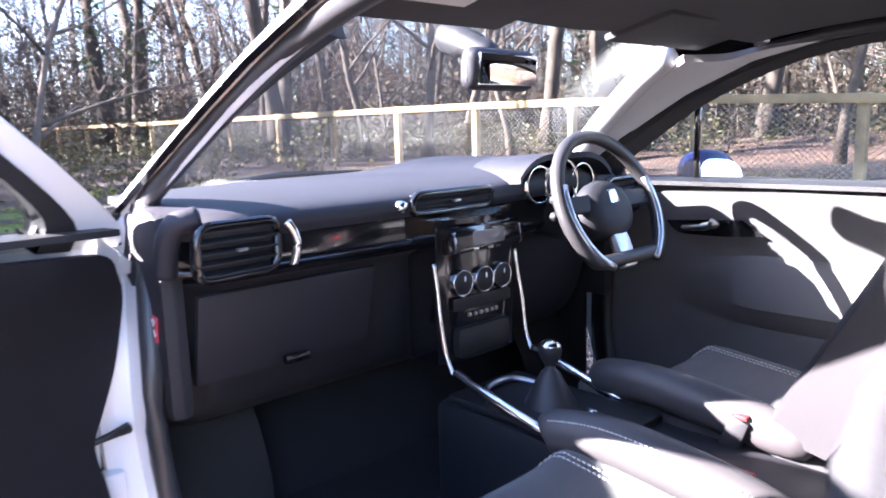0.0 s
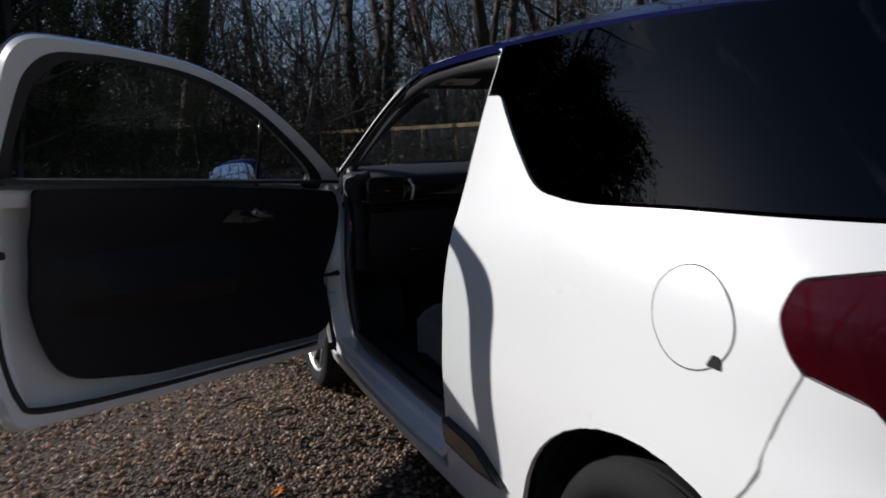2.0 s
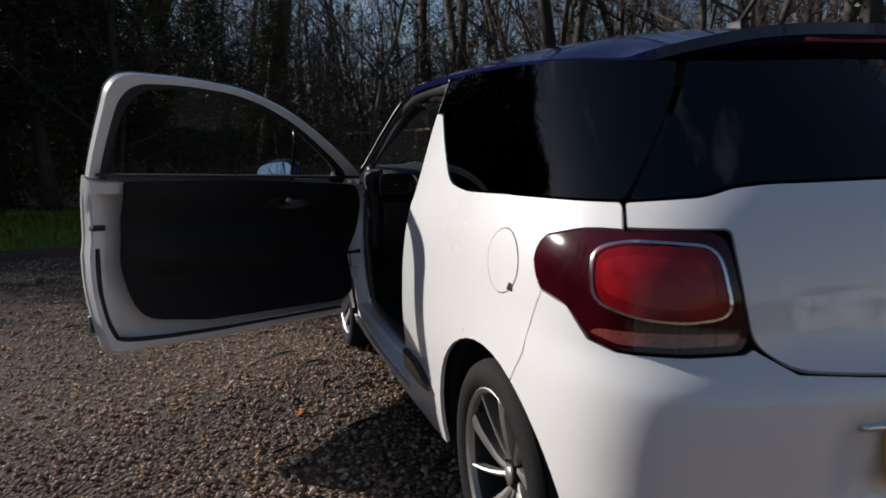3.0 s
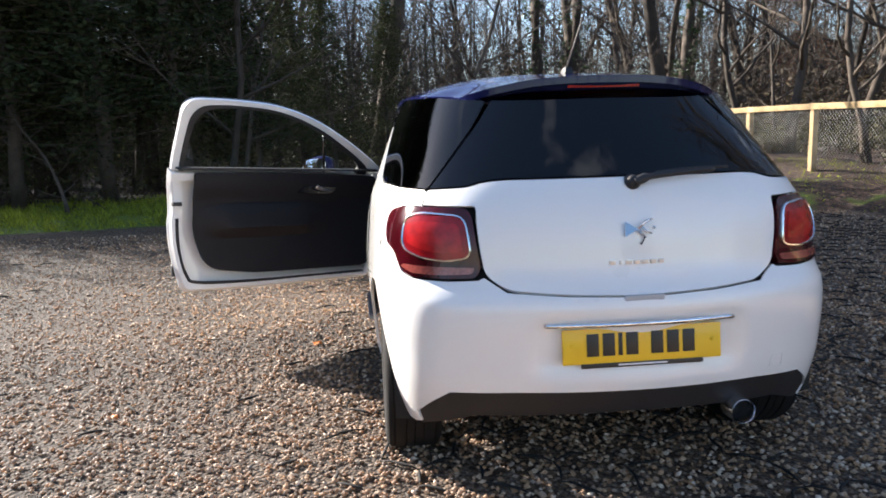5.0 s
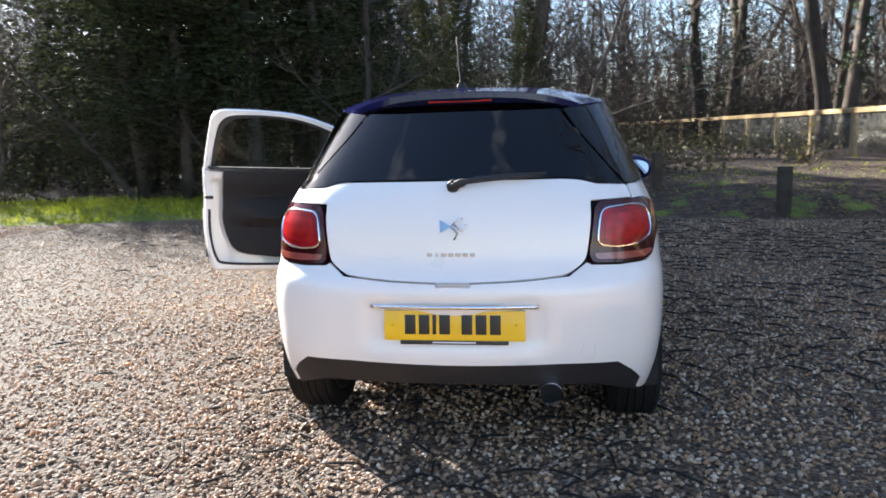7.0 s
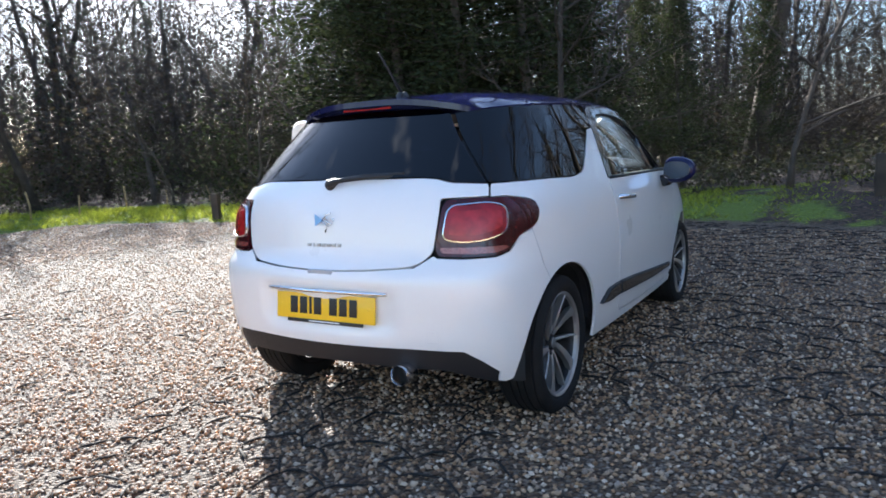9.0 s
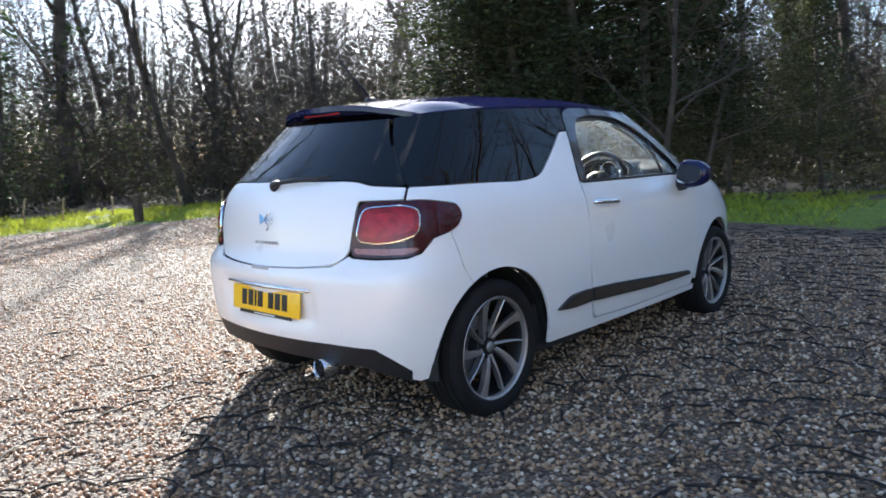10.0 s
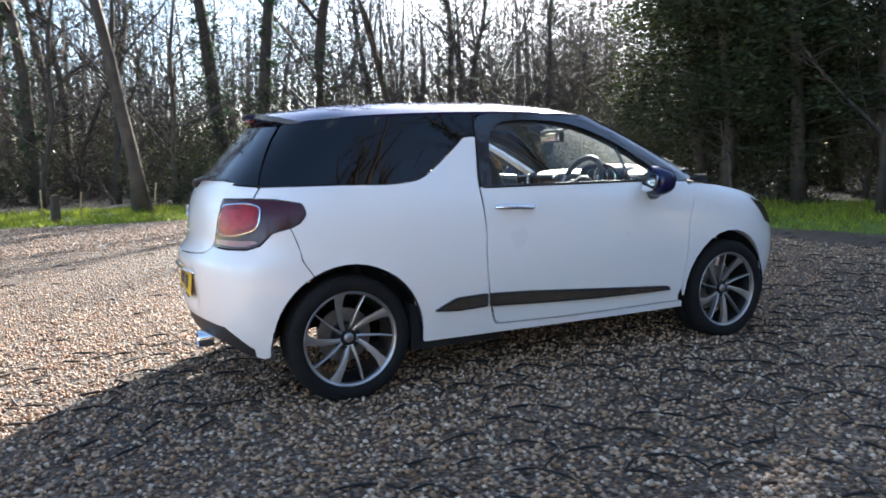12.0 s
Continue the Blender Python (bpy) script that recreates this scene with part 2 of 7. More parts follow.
def rounded(points, radius=0.02, steps=5):
    """A closed outline with rounded corners; a point's third number is its own radius."""
    out, n = [], len(points)
    for i in range(n):
        p, a, b = (Vector(points[k][:2]) for k in (i, i - 1, (i + 1) % n))
        r = points[i][2] if len(points[i]) > 2 else radius
        da, db = a - p, b - p
        la, lb = da.length, db.length
        if r <= 0 or la < 1e-6 or lb < 1e-6:
            out.append(tuple(p))
            continue
        cut = min(r, la * 0.48, lb * 0.48)
        s, e = p + da / la * cut, p + db / lb * cut
        for k in range(steps + 1):
            t = k / steps
            out.append(tuple(s * (1 - t) ** 2 + p * 2 * t * (1 - t) + e * t * t))
    return out


def clip_box(poly, x0, x1, y0, y1):
    for axis, bound, sign in ((0, x0, 1), (0, x1, -1), (1, y0, 1), (1, y1, -1)):
        res = []
        for i in range(len(poly)):
            p, q = poly[i - 1], poly[i]
            dp, dq = (p[axis] - bound) * sign, (q[axis] - bound) * sign
            if (dp >= 0) != (dq >= 0):
                t = dp / (dp - dq)
                c = [p[0] + (q[0] - p[0]) * t, p[1] + (q[1] - p[1]) * t]
                c[axis] = bound
                res.append(tuple(c))
            if dq >= 0:
                res.append(q)
        poly = res
        if len(poly) < 3:
            return []
    return poly


def sheet(outline, surf, thick=0.012, step=0.05, lift=0.0, outward=(0, 0, 0)):
    """A panel: a flat outline laid on the surface surf(a, b), with a grid inside, clean edges and thickness."""
    xs, ys = [p[0] for p in outline], [p[1] for p in outline]
    nx, ny = max(1, math.ceil((max(xs) - min(xs)) / step)), max(1, math.ceil((max(ys) - min(ys)) / step))
    gx = [min(xs) + (max(xs) - min(xs)) * i / nx for i in range(nx + 1)]
    gy = [min(ys) + (max(ys) - min(ys)) * i / ny for i in range(ny + 1)]
    index, flat, faces = {}, [], []
    for i in range(nx):
        column = clip_box(outline, gx[i], gx[i + 1], gy[0] - 1, gy[-1] + 1)
        if not column:
            continue
        for j in range(ny):
            cell = clip_box(column, gx[i], gx[i + 1], gy[j], gy[j + 1])
            ids = []
            for p in cell:
                key = (round(p[0], 5), round(p[1], 5))
                if key not in index:
                    index[key] = len(flat)
                    flat.append(key)
                if not ids or ids[-1] != index[key]:
                    ids.append(index[key])
            if len(ids) > 2 and ids[0] == ids[-1]:
                ids.pop()
            if len(set(ids)) == len(ids) >= 3:
                area = sum(flat[ids[k - 1]][0] * flat[ids[k]][1] - flat[ids[k]][0] * flat[ids[k - 1]][1] for k in range(len(ids)))
                if abs(area) > 1e-8:
                    faces.append(ids if area > 0 else ids[::-1])
    e = 0.004
    top, low = [], []
    flip = 0
    for a, b in flat:
        p = Vector(surf(a, b))
        n = (Vector(surf(a + e, b)) - Vector(surf(a - e, b))).cross(Vector(surf(a, b + e)) - Vector(surf(a, b - e)))
        n.normalize()
        flip += 1 if n.dot(p - Vector(outward)) > 0 else -1
        top.append((p, n))
    sign = 1 if flip >= 0 else -1
    verts = [p + n * sign * lift for p, n in top] + [p + n * sign * (lift - thick) for p, n in top]
    k = len(top)
    if sign < 0:
        faces = [f[::-1] for f in faces]
    count = {}
    for f in faces:
        for i in range(len(f)):
            count[(f[i - 1], f[i])] = 1
    sides = [(b, a, a + k, b + k) for a, b in count if (b, a) not in count]
    me = mesh_from("panel", verts, [tuple(f) for f in faces] + [tuple(i + k for i in f[::-1]) for f in faces] + sides)
    return sharpen(me, 40)



def prism(outline, depth, at=None, axis="z"):
    """A flat outline pushed out to a plate of some depth."""
    n = len(outline)
    place = {"z": lambda a, b, c: (a, b, c), "y": lambda a, b, c: (a, c, b), "x": lambda a, b, c: (c, a, b)}[axis]
    verts = [place(a, b, 0.0) for a, b in outline] + [place(a, b, depth) for a, b in outline]
    faces = [tuple(range(n))[::-1], tuple(range(n, 2 * n))] + [(i, (i + 1) % n, (i + 1) % n + n, i + n) for i in range(n)]
    me = mesh_from("plate", [(at @ Vector(v)) if at else v for v in verts], faces)
    bm = bmesh.new()
    bm.from_mesh(me)
    bmesh.ops.recalc_face_normals(bm, faces=bm.faces)
    bm.to_mesh(me)
    bm.free()
    me.polygons.foreach_set("use_smooth", [True] * len(me.polygons))
    return sharpen(me, 30)


def join(*parts):
    """One mesh out of (verts, faces) lists."""
    verts, faces = [], []
    for v, f in parts:
        k = len(verts)
        verts += [tuple(p) for p in v]
        faces += [tuple(i + k for i in g) for g in f]
    return verts, faces


def moved(vf, m):
    return [m @ Vector(v) for v in vf[0]], vf[1]


# ---- the car's form: a stack of plan outlines, from the middle of the tail round the side to the nose ----
# x to its right, y ahead, the ground under its rear axle is the origin
MID = 1.1
WIDTH = [(0.14, 0.790), (0.30, 0.828), (0.45, 0.845), (0.62, 0.857), (0.80, 0.846), (0.93, 0.826), (1.02, 0.794), (1.15, 0.748), (1.265, 0.704), (1.35, 0.666), (1.41, 0.636), (1.45, 0.612)]
TAIL = [(0.14, -0.54), (0.26, -0.615), (0.40, -0.662), (0.52, -0.675), (0.64, -0.684), (0.70, -0.676), (0.75, -0.636), (0.90, -0.616), (1.00, -0.590), (1.06, -0.552), (1.15, -0.470), (1.25, -0.375), (1.35, -0.278), (1.41, -0.235), (1.45, -0.20)]
CORNER = [(0.14, 9.0), (0.9, 11.0), (1.0, 9.0), (1.2, 7.0), (1.45, 6.0)]
TAPER = [(0.14, 0.042), (0.45, 0.055), (0.70, 0.080), (0.90, 0.085), (1.0, 0.090), (1.06, 0.10), (1.45, 0.10)]
NOSE = [(0.14, 3.16), (0.40, 3.26), (0.55, 3.27), (0.70, 3.24), (0.80, 3.17), (0.90, 3.04), (1.0, 2.80), (1.1, 2.6)]
SCREEN_LINE = [(0.95, 2.62), (1.04, 2.45), (1.15, 2.23), (1.25, 2.03), (1.34, 1.83), (1.41, 1.62), (1.45, 1.45)]


def plan(phi, z, end):
    w, c, s = prof(z, WIDTH), math.cos(phi), math.sin(phi)
    if end == "tail":
        tip, n, bow, k, sign = prof(z, TAIL), prof(z, CORNER), 0.17, prof(z, TAPER), -1
    elif end == "nose":
        tip, n, bow, k, sign = prof(z, NOSE), 6.5, 0.25, 0.09, 1
    else:
        tip, n, bow, k, sign = prof(z, SCREEN_LINE), 9.0, 0.16, 0.10, 1
    r = (c ** n + s ** n) ** (-1 / n)
    u, q = r * s, r * c
    return w * u * (1 - k * q * q), MID + sign * (abs(tip - MID) * q - bow * u * u * q ** 3)


PHI = [math.pi / 2 * i / 600 for i in range(601)]


def along(end):
    run, length, last = [], 0.0, None
    for f in PHI:
        p = Vector(plan(f, 0.75 if end != "screen" else 1.2, end))
        length += (p - last).length if last else 0.0
        last = p
        run.append(length)
    return run


RUNS = {end: along(end) for end in ("tail", "nose", "screen")}
TAIL_RUN = RUNS["tail"][-1]


def phi_at(run, s):
    i = int(np.searchsorted(run, s))
    if i <= 0:
        return PHI[0] + s / max(run[1], 1e-6) * PHI[1]
    if i >= len(run):
        return PHI[-1]
    t = (s - run[i - 1]) / (run[i] - run[i - 1])
    return PHI[i - 1] + t * (PHI[i] - PHI[i - 1])


def skin(front="nose"):
    """The surface as a function of s, metres round from the middle of the tail, and z; negative s is the left side."""
    ahead = RUNS[front]

    def surf(s, z):
        a = abs(s)
        if a <= TAIL_RUN:
            x, y = plan(phi_at(RUNS["tail"], a), z, "tail")
        else:
            x, y = plan(phi_at(ahead, max(ahead[-1] - (a - TAIL_RUN), 0.0)), z, front)
        return Vector((x if s >= 0 else -x, y, z))
    return surf


BODY, CABIN = skin("nose"), skin("screen")


def s_at(y=None, x=None, z=0.7, surf=BODY):
    """How far round the point of the side at y, or of the tail at x, lies."""
    if x is not None:
        lo, hi = 0.0, 0.9
        ok = lambda s: surf(s, z).x < x
    else:
        lo, hi = 0.0, TAIL_RUN + RUNS["nose"][-1]
        ok = lambda s: surf(s, z).y < y
    for _ in range(40):
        m = (lo + hi) / 2
        lo, hi = (m, hi) if ok(m) else (lo, m)
    return lo


def side(points, surf=BODY):
    """(y, z[, radius]) points of the side, or (("x", x), z[, radius]) points of the tail, as (s, z[, radius])."""
    out = []
    for p in points:
        s = s_at(x=p[0][1], z=p[1], surf=surf) if isinstance(p[0], tuple) else s_at(y=p[0], z=p[1], surf=surf)
        out.append((s, *p[1:]))
    return out


def flip(points):
    return [(-p[0], *p[1:]) for p in points][::-1]


def arch(y, z, r, a0, a1, steps=14):
    """Points on a wheel arch between two angles, in degrees."""
    return [(y + r * math.cos(radians(a0 + (a1 - a0) * i / steps)), z + r * math.sin(radians(a0 + (a1 - a0) * i / steps)), 0) for i in range(steps + 1)]


# roof: gutter heights along the car, and the crown above them
GUTTER = [(-0.24, 1.335), (0.0, 1.362), (0.3, 1.380), (0.7, 1.392), (1.1, 1.394), (1.4, 1.380), (1.6, 1.338)]
CROWN = [(-0.24, 1.408), (0.0, 1.440), (0.3, 1.462), (0.7, 1.474), (1.1, 1.472), (1.4, 1.445), (1.6, 1.400)]


# ---- ground: one sheet ----
def edge_line(x, y):
    """Metres outside the gravel yard (negative inside)."""
    wob = 0.35 * noise.noise((x * 0.35, y * 0.35, 3.1))
    d_right = x - (5.9 + 0.02 * y)
    d_front = (y - (8.6 - 0.10 * abs(x + 1.5) - 0.012 * (x + 1.5) ** 2 - 0.25 * (1 + math.tanh((x - 0.8) / 1.2)))) * 0.95
    d_left = -12.4 - x
    d_back = -16.0 - y
    return max(d_right, d_front, d_left, d_back) + wob


def height(x, y):
    d = edge_line(x, y)
    h = 0.02 * noise.noise((x * 0.5, y * 0.5, 0.0)) if d > 0 else 0.0
    if d > 0:
        side_bank = 1 / (1 + math.exp(-(x - 1.0) / 1.5))
        h += side_bank * 0.55 * (1 - math.exp(-d / 1.6)) + 0.06 * min(d, 1.0)
        h += 0.08 * min(d / 2, 1) * noise.noise((x * 0.7, y * 0.7, 2.0)) + min(d, 40) * 0.012
    return h


def ground_material():
    m = bpy.data.materials.new("ground")
    m.use_nodes = True
    n, l = m.node_tree.nodes, m.node_tree.links
    b = n["Principled BSDF"]
    b.inputs["Roughness"].default_value, b.inputs["Diffuse Roughness"].default_value = 0.9, 1.0
    where = n.new("ShaderNodeTexCoord").outputs["Object"]

    def tex(kind, size, **more):
        t = n.new("ShaderNodeTex" + kind)
        t.inputs["Scale"].default_value = size
        for k, v in more.items():
            t.inputs[k].default_value = v
        l.new(where, t.inputs["Vector"])
        return t

    def ramp(value, stops):
        r = n.new("ShaderNodeValToRGB")
        e = r.color_ramp.elements
        while len(e) < len(stops):
            e.new(0.5)
        for s, (at, c) in zip(e, stops):
            s.position, s.color = at, (*c, 1)
        l.new(value, r.inputs[0])
        return r.outputs[0]

    def mix(fac, a, c, kind="MIX"):
        x = n.new("ShaderNodeMixRGB")
        x.blend_type = kind
        if isinstance(fac, float):
            x.inputs[0].default_value = fac
        else:
            l.new(fac, x.inputs[0])
        l.new(a, x.inputs[1])
        l.new(c, x.inputs[2])
        return x.outputs[0]

    def attr(name):
        a = n.new("ShaderNodeAttribute")
        a.attribute_name = name
        return a.outputs["Fac"]

    cells = tex("Voronoi", 62.0)
    bits = n.new("ShaderNodeSeparateColor")
    l.new(cells.outputs["Color"], bits.inputs[0])
    stones = ramp(bits.outputs[0], [(0.0, (0.103, 0.068, 0.046)), (0.3, (0.226, 0.138, 0.080)), (0.55, (0.370, 0.237, 0.141)), (0.78, (0.309, 0.252, 0.204)), (1.0, (0.576, 0.446, 0.337))])
    joints = ramp(cells.outputs["Distance"], [(0.0, (1, 1, 1)), (0.55, (0.9, 0.9, 0.9)), (0.8, (0.25, 0.22, 0.2))])
    stones = mix(1.0, stones, joints, "MULTIPLY")
    patches = ramp(tex("Noise", 0.9, Detail=8.0).outputs["Fac"], [(0.3, (0.36, 0.34, 0.31)), (0.7, (0.64, 0.60, 0.55))])
    stones = mix(1.0, stones, patches, "MULTIPLY")
    litter_cells = tex("Voronoi", 22.0)
    lb = n.new("ShaderNodeSeparateColor")
    l.new(litter_cells.outputs["Color"], lb.inputs[0])
    litter = ramp(lb.outputs[1], [(0.0, (0.018, 0.010, 0.006)), (0.4, (0.045, 0.024, 0.014)), (0.75, (0.085, 0.044, 0.026)), (1.0, (0.15, 0.088, 0.056))])
    grassy = ramp(tex("Noise", 40.0, Detail=6.0).outputs["Fac"], [(0.25, (0.05, 0.075, 0.012)), (0.6, (0.17, 0.23, 0.022)), (0.8, (0.29, 0.33, 0.06))])
    zone = n.new("ShaderNodeMath")
    zone.operation = "ADD"
    l.new(attr("grass"), zone.inputs[0])
    wob = n.new("ShaderNodeMath")
    wob.operation = "MULTIPLY_ADD"
    l.new(tex("Noise", 1.7, Detail=5.0).outputs["Fac"], wob.inputs[0])
    wob.inputs[1].default_value, wob.inputs[2].default_value = 1.6, -0.8
    l.new(wob.outputs[0], zone.inputs[1])
    sharp = ramp(zone.outputs[0], [(0.40, (0, 0, 0)), (0.60, (1, 1, 1))])
    soil = mix(sharp, litter, grassy)
    edge = n.new("ShaderNodeMath")
    edge.operation = "ADD"
    l.new(attr("verge"), edge.inputs[0])
    small = n.new("ShaderNodeMath")
    small.operation = "MULTIPLY_ADD"
    l.new(tex("Noise", 6.0, Detail=4.0).outputs["Fac"], small.inputs[0])
    small.inputs[1].default_value, small.inputs[2].default_value = 0.8, -0.4
    l.new(small.outputs[0], edge.inputs[1])
    verge = ramp(edge.outputs[0], [(0.42, (0, 0, 0)), (0.58, (1, 1, 1))])
    l.new(mix(verge, stones, soil), b.inputs["Base Color"])
    k = n.new("ShaderNodeBump")
    k.inputs["Strength"].default_value, k.inputs["Distance"].default_value = 0.9, 0.02
    k.invert = True
    l.new(cells.outputs["Distance"], k.inputs["Height"])
    l.new(k.outputs[0], b.inputs["Normal"])
    return m


def spaced():
    fine = list(np.arange(-17, 17.01, 0.22))
    return [-900, -420, -220, -140, -100, -75, -55] + list(np.arange(-42, -17, 2.0)) + fine + list(np.arange(18, 43, 2.0)) + [55, 75, 100, 140, 220, 420, 900]


GX = spaced()
gverts = [(x, y, height(x, y)) for x in GX for y in GX]
gn = len(GX)
gfaces = [(i * gn + j, (i + 1) * gn + j, (i + 1) * gn + j + 1, i * gn + j + 1) for i in range(gn - 1) for j in range(gn - 1)]
gme = mesh_from("ground", gverts, gfaces)
away = [edge_line(x, y) for x, y, z in gverts]
verge_a = gme.attributes.new("verge", "FLOAT", "POINT")
verge_a.data.foreach_set("value", [min(max(d / 0.6 + 0.5, 0.0), 1.0) for d in away])
grass_a = gme.attributes.new("grass", "FLOAT", "POINT")
grass_a.data.foreach_set("value", [min(1.0, max(0.0, (0.95 - (0.69 if y > 3 else 0.85) * min(1.0, max(0.0, (x + 2.0) / 5.0))) - 0.14 * max(0.0, d - 1.0))) for (x, y, z), d in zip(gverts, away)])
ground = tagged(put("ground", gme, ground_material()), "brown pea gravel yard with grass verges and leaf litter", "ground", kind="structure")


def stone_material():
    m = bpy.data.materials.new("pebbles")
    m.use_nodes = True
    n, l = m.node_tree.nodes, m.node_tree.links
    b = n["Principled BSDF"]
    b.inputs["Roughness"].default_value, b.inputs["Diffuse Roughness"].default_value = 0.7, 1.0
    g = n.new("ShaderNodeNewGeometry")
    r = n.new("ShaderNodeValToRGB")
    e = r.color_ramp.elements
    stops = [(0.0, (0.110, 0.070, 0.046)), (0.2, (0.285, 0.152, 0.076)), (0.42, (0.455, 0.265, 0.135)), (0.6, (0.345, 0.268, 0.205)), (0.78, (0.530, 0.320, 0.170)), (0.92, (0.610, 0.475, 0.340)), (1.0, (0.740, 0.600, 0.460))]
    while len(e) < len(stops):
        e.new(0.5)
    for s, (at, c) in zip(e, stops):
        s.position, s.color = at, (*c, 1)
    l.new(g.outputs["Random Per Island"], r.inputs[0])
    t = n.new("ShaderNodeTexNoise")
    t.inputs["Scale"].default_value = 160.0
    x = n.new("ShaderNodeHueSaturation")
    k = n.new("ShaderNodeMapRange")
    k.inputs["To Min"].default_value, k.inputs["To Max"].default_value = 0.7, 1.3
    l.new(t.outputs["Fac"], k.inputs["Value"])
    l.new(k.outputs[0], x.inputs["Value"])
    l.new(r.outputs[0], x.inputs["Color"])
    l.new(x.outputs[0], b.inputs["Base Color"])
    return m


def pebbles():
    """Loose stones over the yard round the car, as one heap."""
    rng = np.random.default_rng(5)
    count = 225000
    x = rng.uniform(-7.5, 6.2, count)
    y = rng.uniform(-4.6, 7.2, count)
    near = np.exp(-((np.hypot(x - 0.6, y + 1.0) / 3.6) ** 2))
    keep = rng.uniform(size=count) < 0.28 + 0.9 * near
    x, y = x[keep], y[keep]
    far_x, far_y = rng.uniform(-13.0, -7.2, 46000), rng.uniform(-7.0, 8.2, 46000)
    inside = np.array([edge_line(a, b) < 0.0 for a, b in zip(far_x, far_y)])
    wide = np.concatenate([np.ones(len(x)), np.full(int(inside.sum()), 1.7)])
    x, y = np.concatenate([x, far_x[inside]]), np.concatenate([y, far_y[inside]])
    count = len(x)
    ball = np.array([(1, 0, 0), (-1, 0, 0), (0, 1, 0), (0, -1, 0), (0, 0, 1), (0, 0, -1)], float)
    tris = np.array([(0, 2, 4), (2, 1, 4), (1, 3, 4), (3, 0, 4), (2, 0, 5), (1, 2, 5), (3, 1, 5), (0, 3, 5)])
    size = wide[:, None] * rng.uniform(0.0072, 0.0138, (count, 1)) * rng.uniform(0.75, 1.35, (count, 3)) * np.array([1.15, 1.0, 0.75])
    v = ball[None] * size[:, None] * rng.uniform(0.75, 1.1, (count, 6, 1))
    a, tilt = rng.uniform(0, 2 * np.pi, count), rng.uniform(-0.6, 0.6, count)
    ca, sa, ct, st = np.cos(a)[:, None], np.sin(a)[:, None], np.cos(tilt)[:, None], np.sin(tilt)[:, None]
    vx, vz = v[..., 0] * ct + v[..., 2] * st, -v[..., 0] * st + v[..., 2] * ct
    px, py = vx * ca - v[..., 1] * sa, vx * sa + v[..., 1] * ca
    z = rng.uniform(0.001, 0.012, (count, 1))
    pts = np.stack([px + x[:, None], py + y[:, None], vz + z], -1).reshape(-1, 3)
    faces = (tris[None] + 6 * np.arange(count)[:, None, None]).reshape(-1)
    me = bpy.data.meshes.new("pebbles")
    me.vertices.add(len(pts))
    me.vertices.foreach_set("co", pts.reshape(-1))
    me.loops.add(len(faces))
    me.loops.foreach_set("vertex_index", faces)
    me.polygons.add(len(faces) // 3)
    me.polygons.foreach_set("loop_start", np.arange(0, len(faces), 3))
    me.polygons.foreach_set("use_smooth", np.ones(len(faces) // 3, bool))
    me.update(calc_edges=True)
    return me


gravel = tagged(put("gravel", pebbles(), stone_material()), "loose cream, brown and grey pea gravel on the yard", "gravel", kind="stuff")


def mat_edges():
    """Worn edges of the honeycomb mat under the stones, showing as broken dark wavy lines."""
    rng = random.Random(17)
    runs = []
    side_, turn_ = 0.15, Matrix.Rotation(0.35, 2)
    for i in range(-30, 34):
        for j in range(-28, 32):
            c = Vector((i * side_ * 1.5, (j + 0.5 * (i % 2)) * side_ * 1.732))
            for k in range(3):
                if rng.random() < 0.36:
                    continue
                a0, a1 = math.pi / 3 * k, math.pi / 3 * (k + 1)
                ends = []
                for a_ in (a0, a1):
                    p = turn_ @ (c + Vector((math.cos(a_), math.sin(a_))) * side_)
                    p += Vector((noise.noise((p.x * 2.3, p.y * 2.3, 0.0)), noise.noise((p.x * 2.3, p.y * 2.3, 9.0)))) * 0.11
                    ends.append(p)
                bare = 0.5 + 0.5 * math.tanh((-0.7 - ends[0].x + 0.35 * max(0.0, -2.4 - ends[0].y)) / 0.5)
                if rng.random() < bare * 0.93 or edge_line(ends[0].x, ends[0].y) > -0.3 or noise.noise((c.x * 0.45, c.y * 0.45, 4.0)) < -0.3:
                    continue
                pts = []
                for t in (0.0, 0.25, 0.5, 0.75, 1.0):
                    p = ends[0].lerp(ends[1], t)
                    w = 0.018 * noise.noise((p.x * 14, p.y * 14, 2.0))
                    pts.append((p.x + w, p.y - w, 0.017 - 0.010 * abs(2 * t - 1) ** 3))
                runs.append(tube(pts, [0.0018, 0.005, 0.007, 0.005, 0.0018], 4))
    return join(*runs)


tagged(put("gravel_mat", mesh_from("gravel_mat", *mat_edges()), shader("dark_mat", (0.012, 0.010, 0.009), 0.9, vary=0.3)), "broken dark edges of the mat under the gravel", "gravel mat", kind="stuff")
for x, y, a, s_ in ((-1.17, 1.39, 0.4, 1.0), (-2.0, 0.4, 2.0, 0.7), (0.9, -2.2, 1.1, 0.6)):
    q = [Vector((math.cos(b) * (0.034 if k % 2 else 0.022) * s_, math.sin(b) * 0.020 * s_, 0.020 + 0.008 * math.sin(3 * b))) for k, b in enumerate(np.linspace(0, 6.283, 13)[:-1])]
    v_ = [Matrix.Rotation(a, 3, "Z") @ p + Vector((x, y, 0)) for p in q]
    put_leaf = put("fallen_leaf", mesh_from("leaf", v_ + [Vector((x, y, 0.028))], [(k, (k + 1) % 12, 12) for k in range(12)]), shader("orange_leaf", (0.55, 0.16, 0.02), 0.6, vary=0.2, scale=60))
    tagged(put_leaf, "small orange fallen leaf on the gravel", "leaf", "fallen leaves")
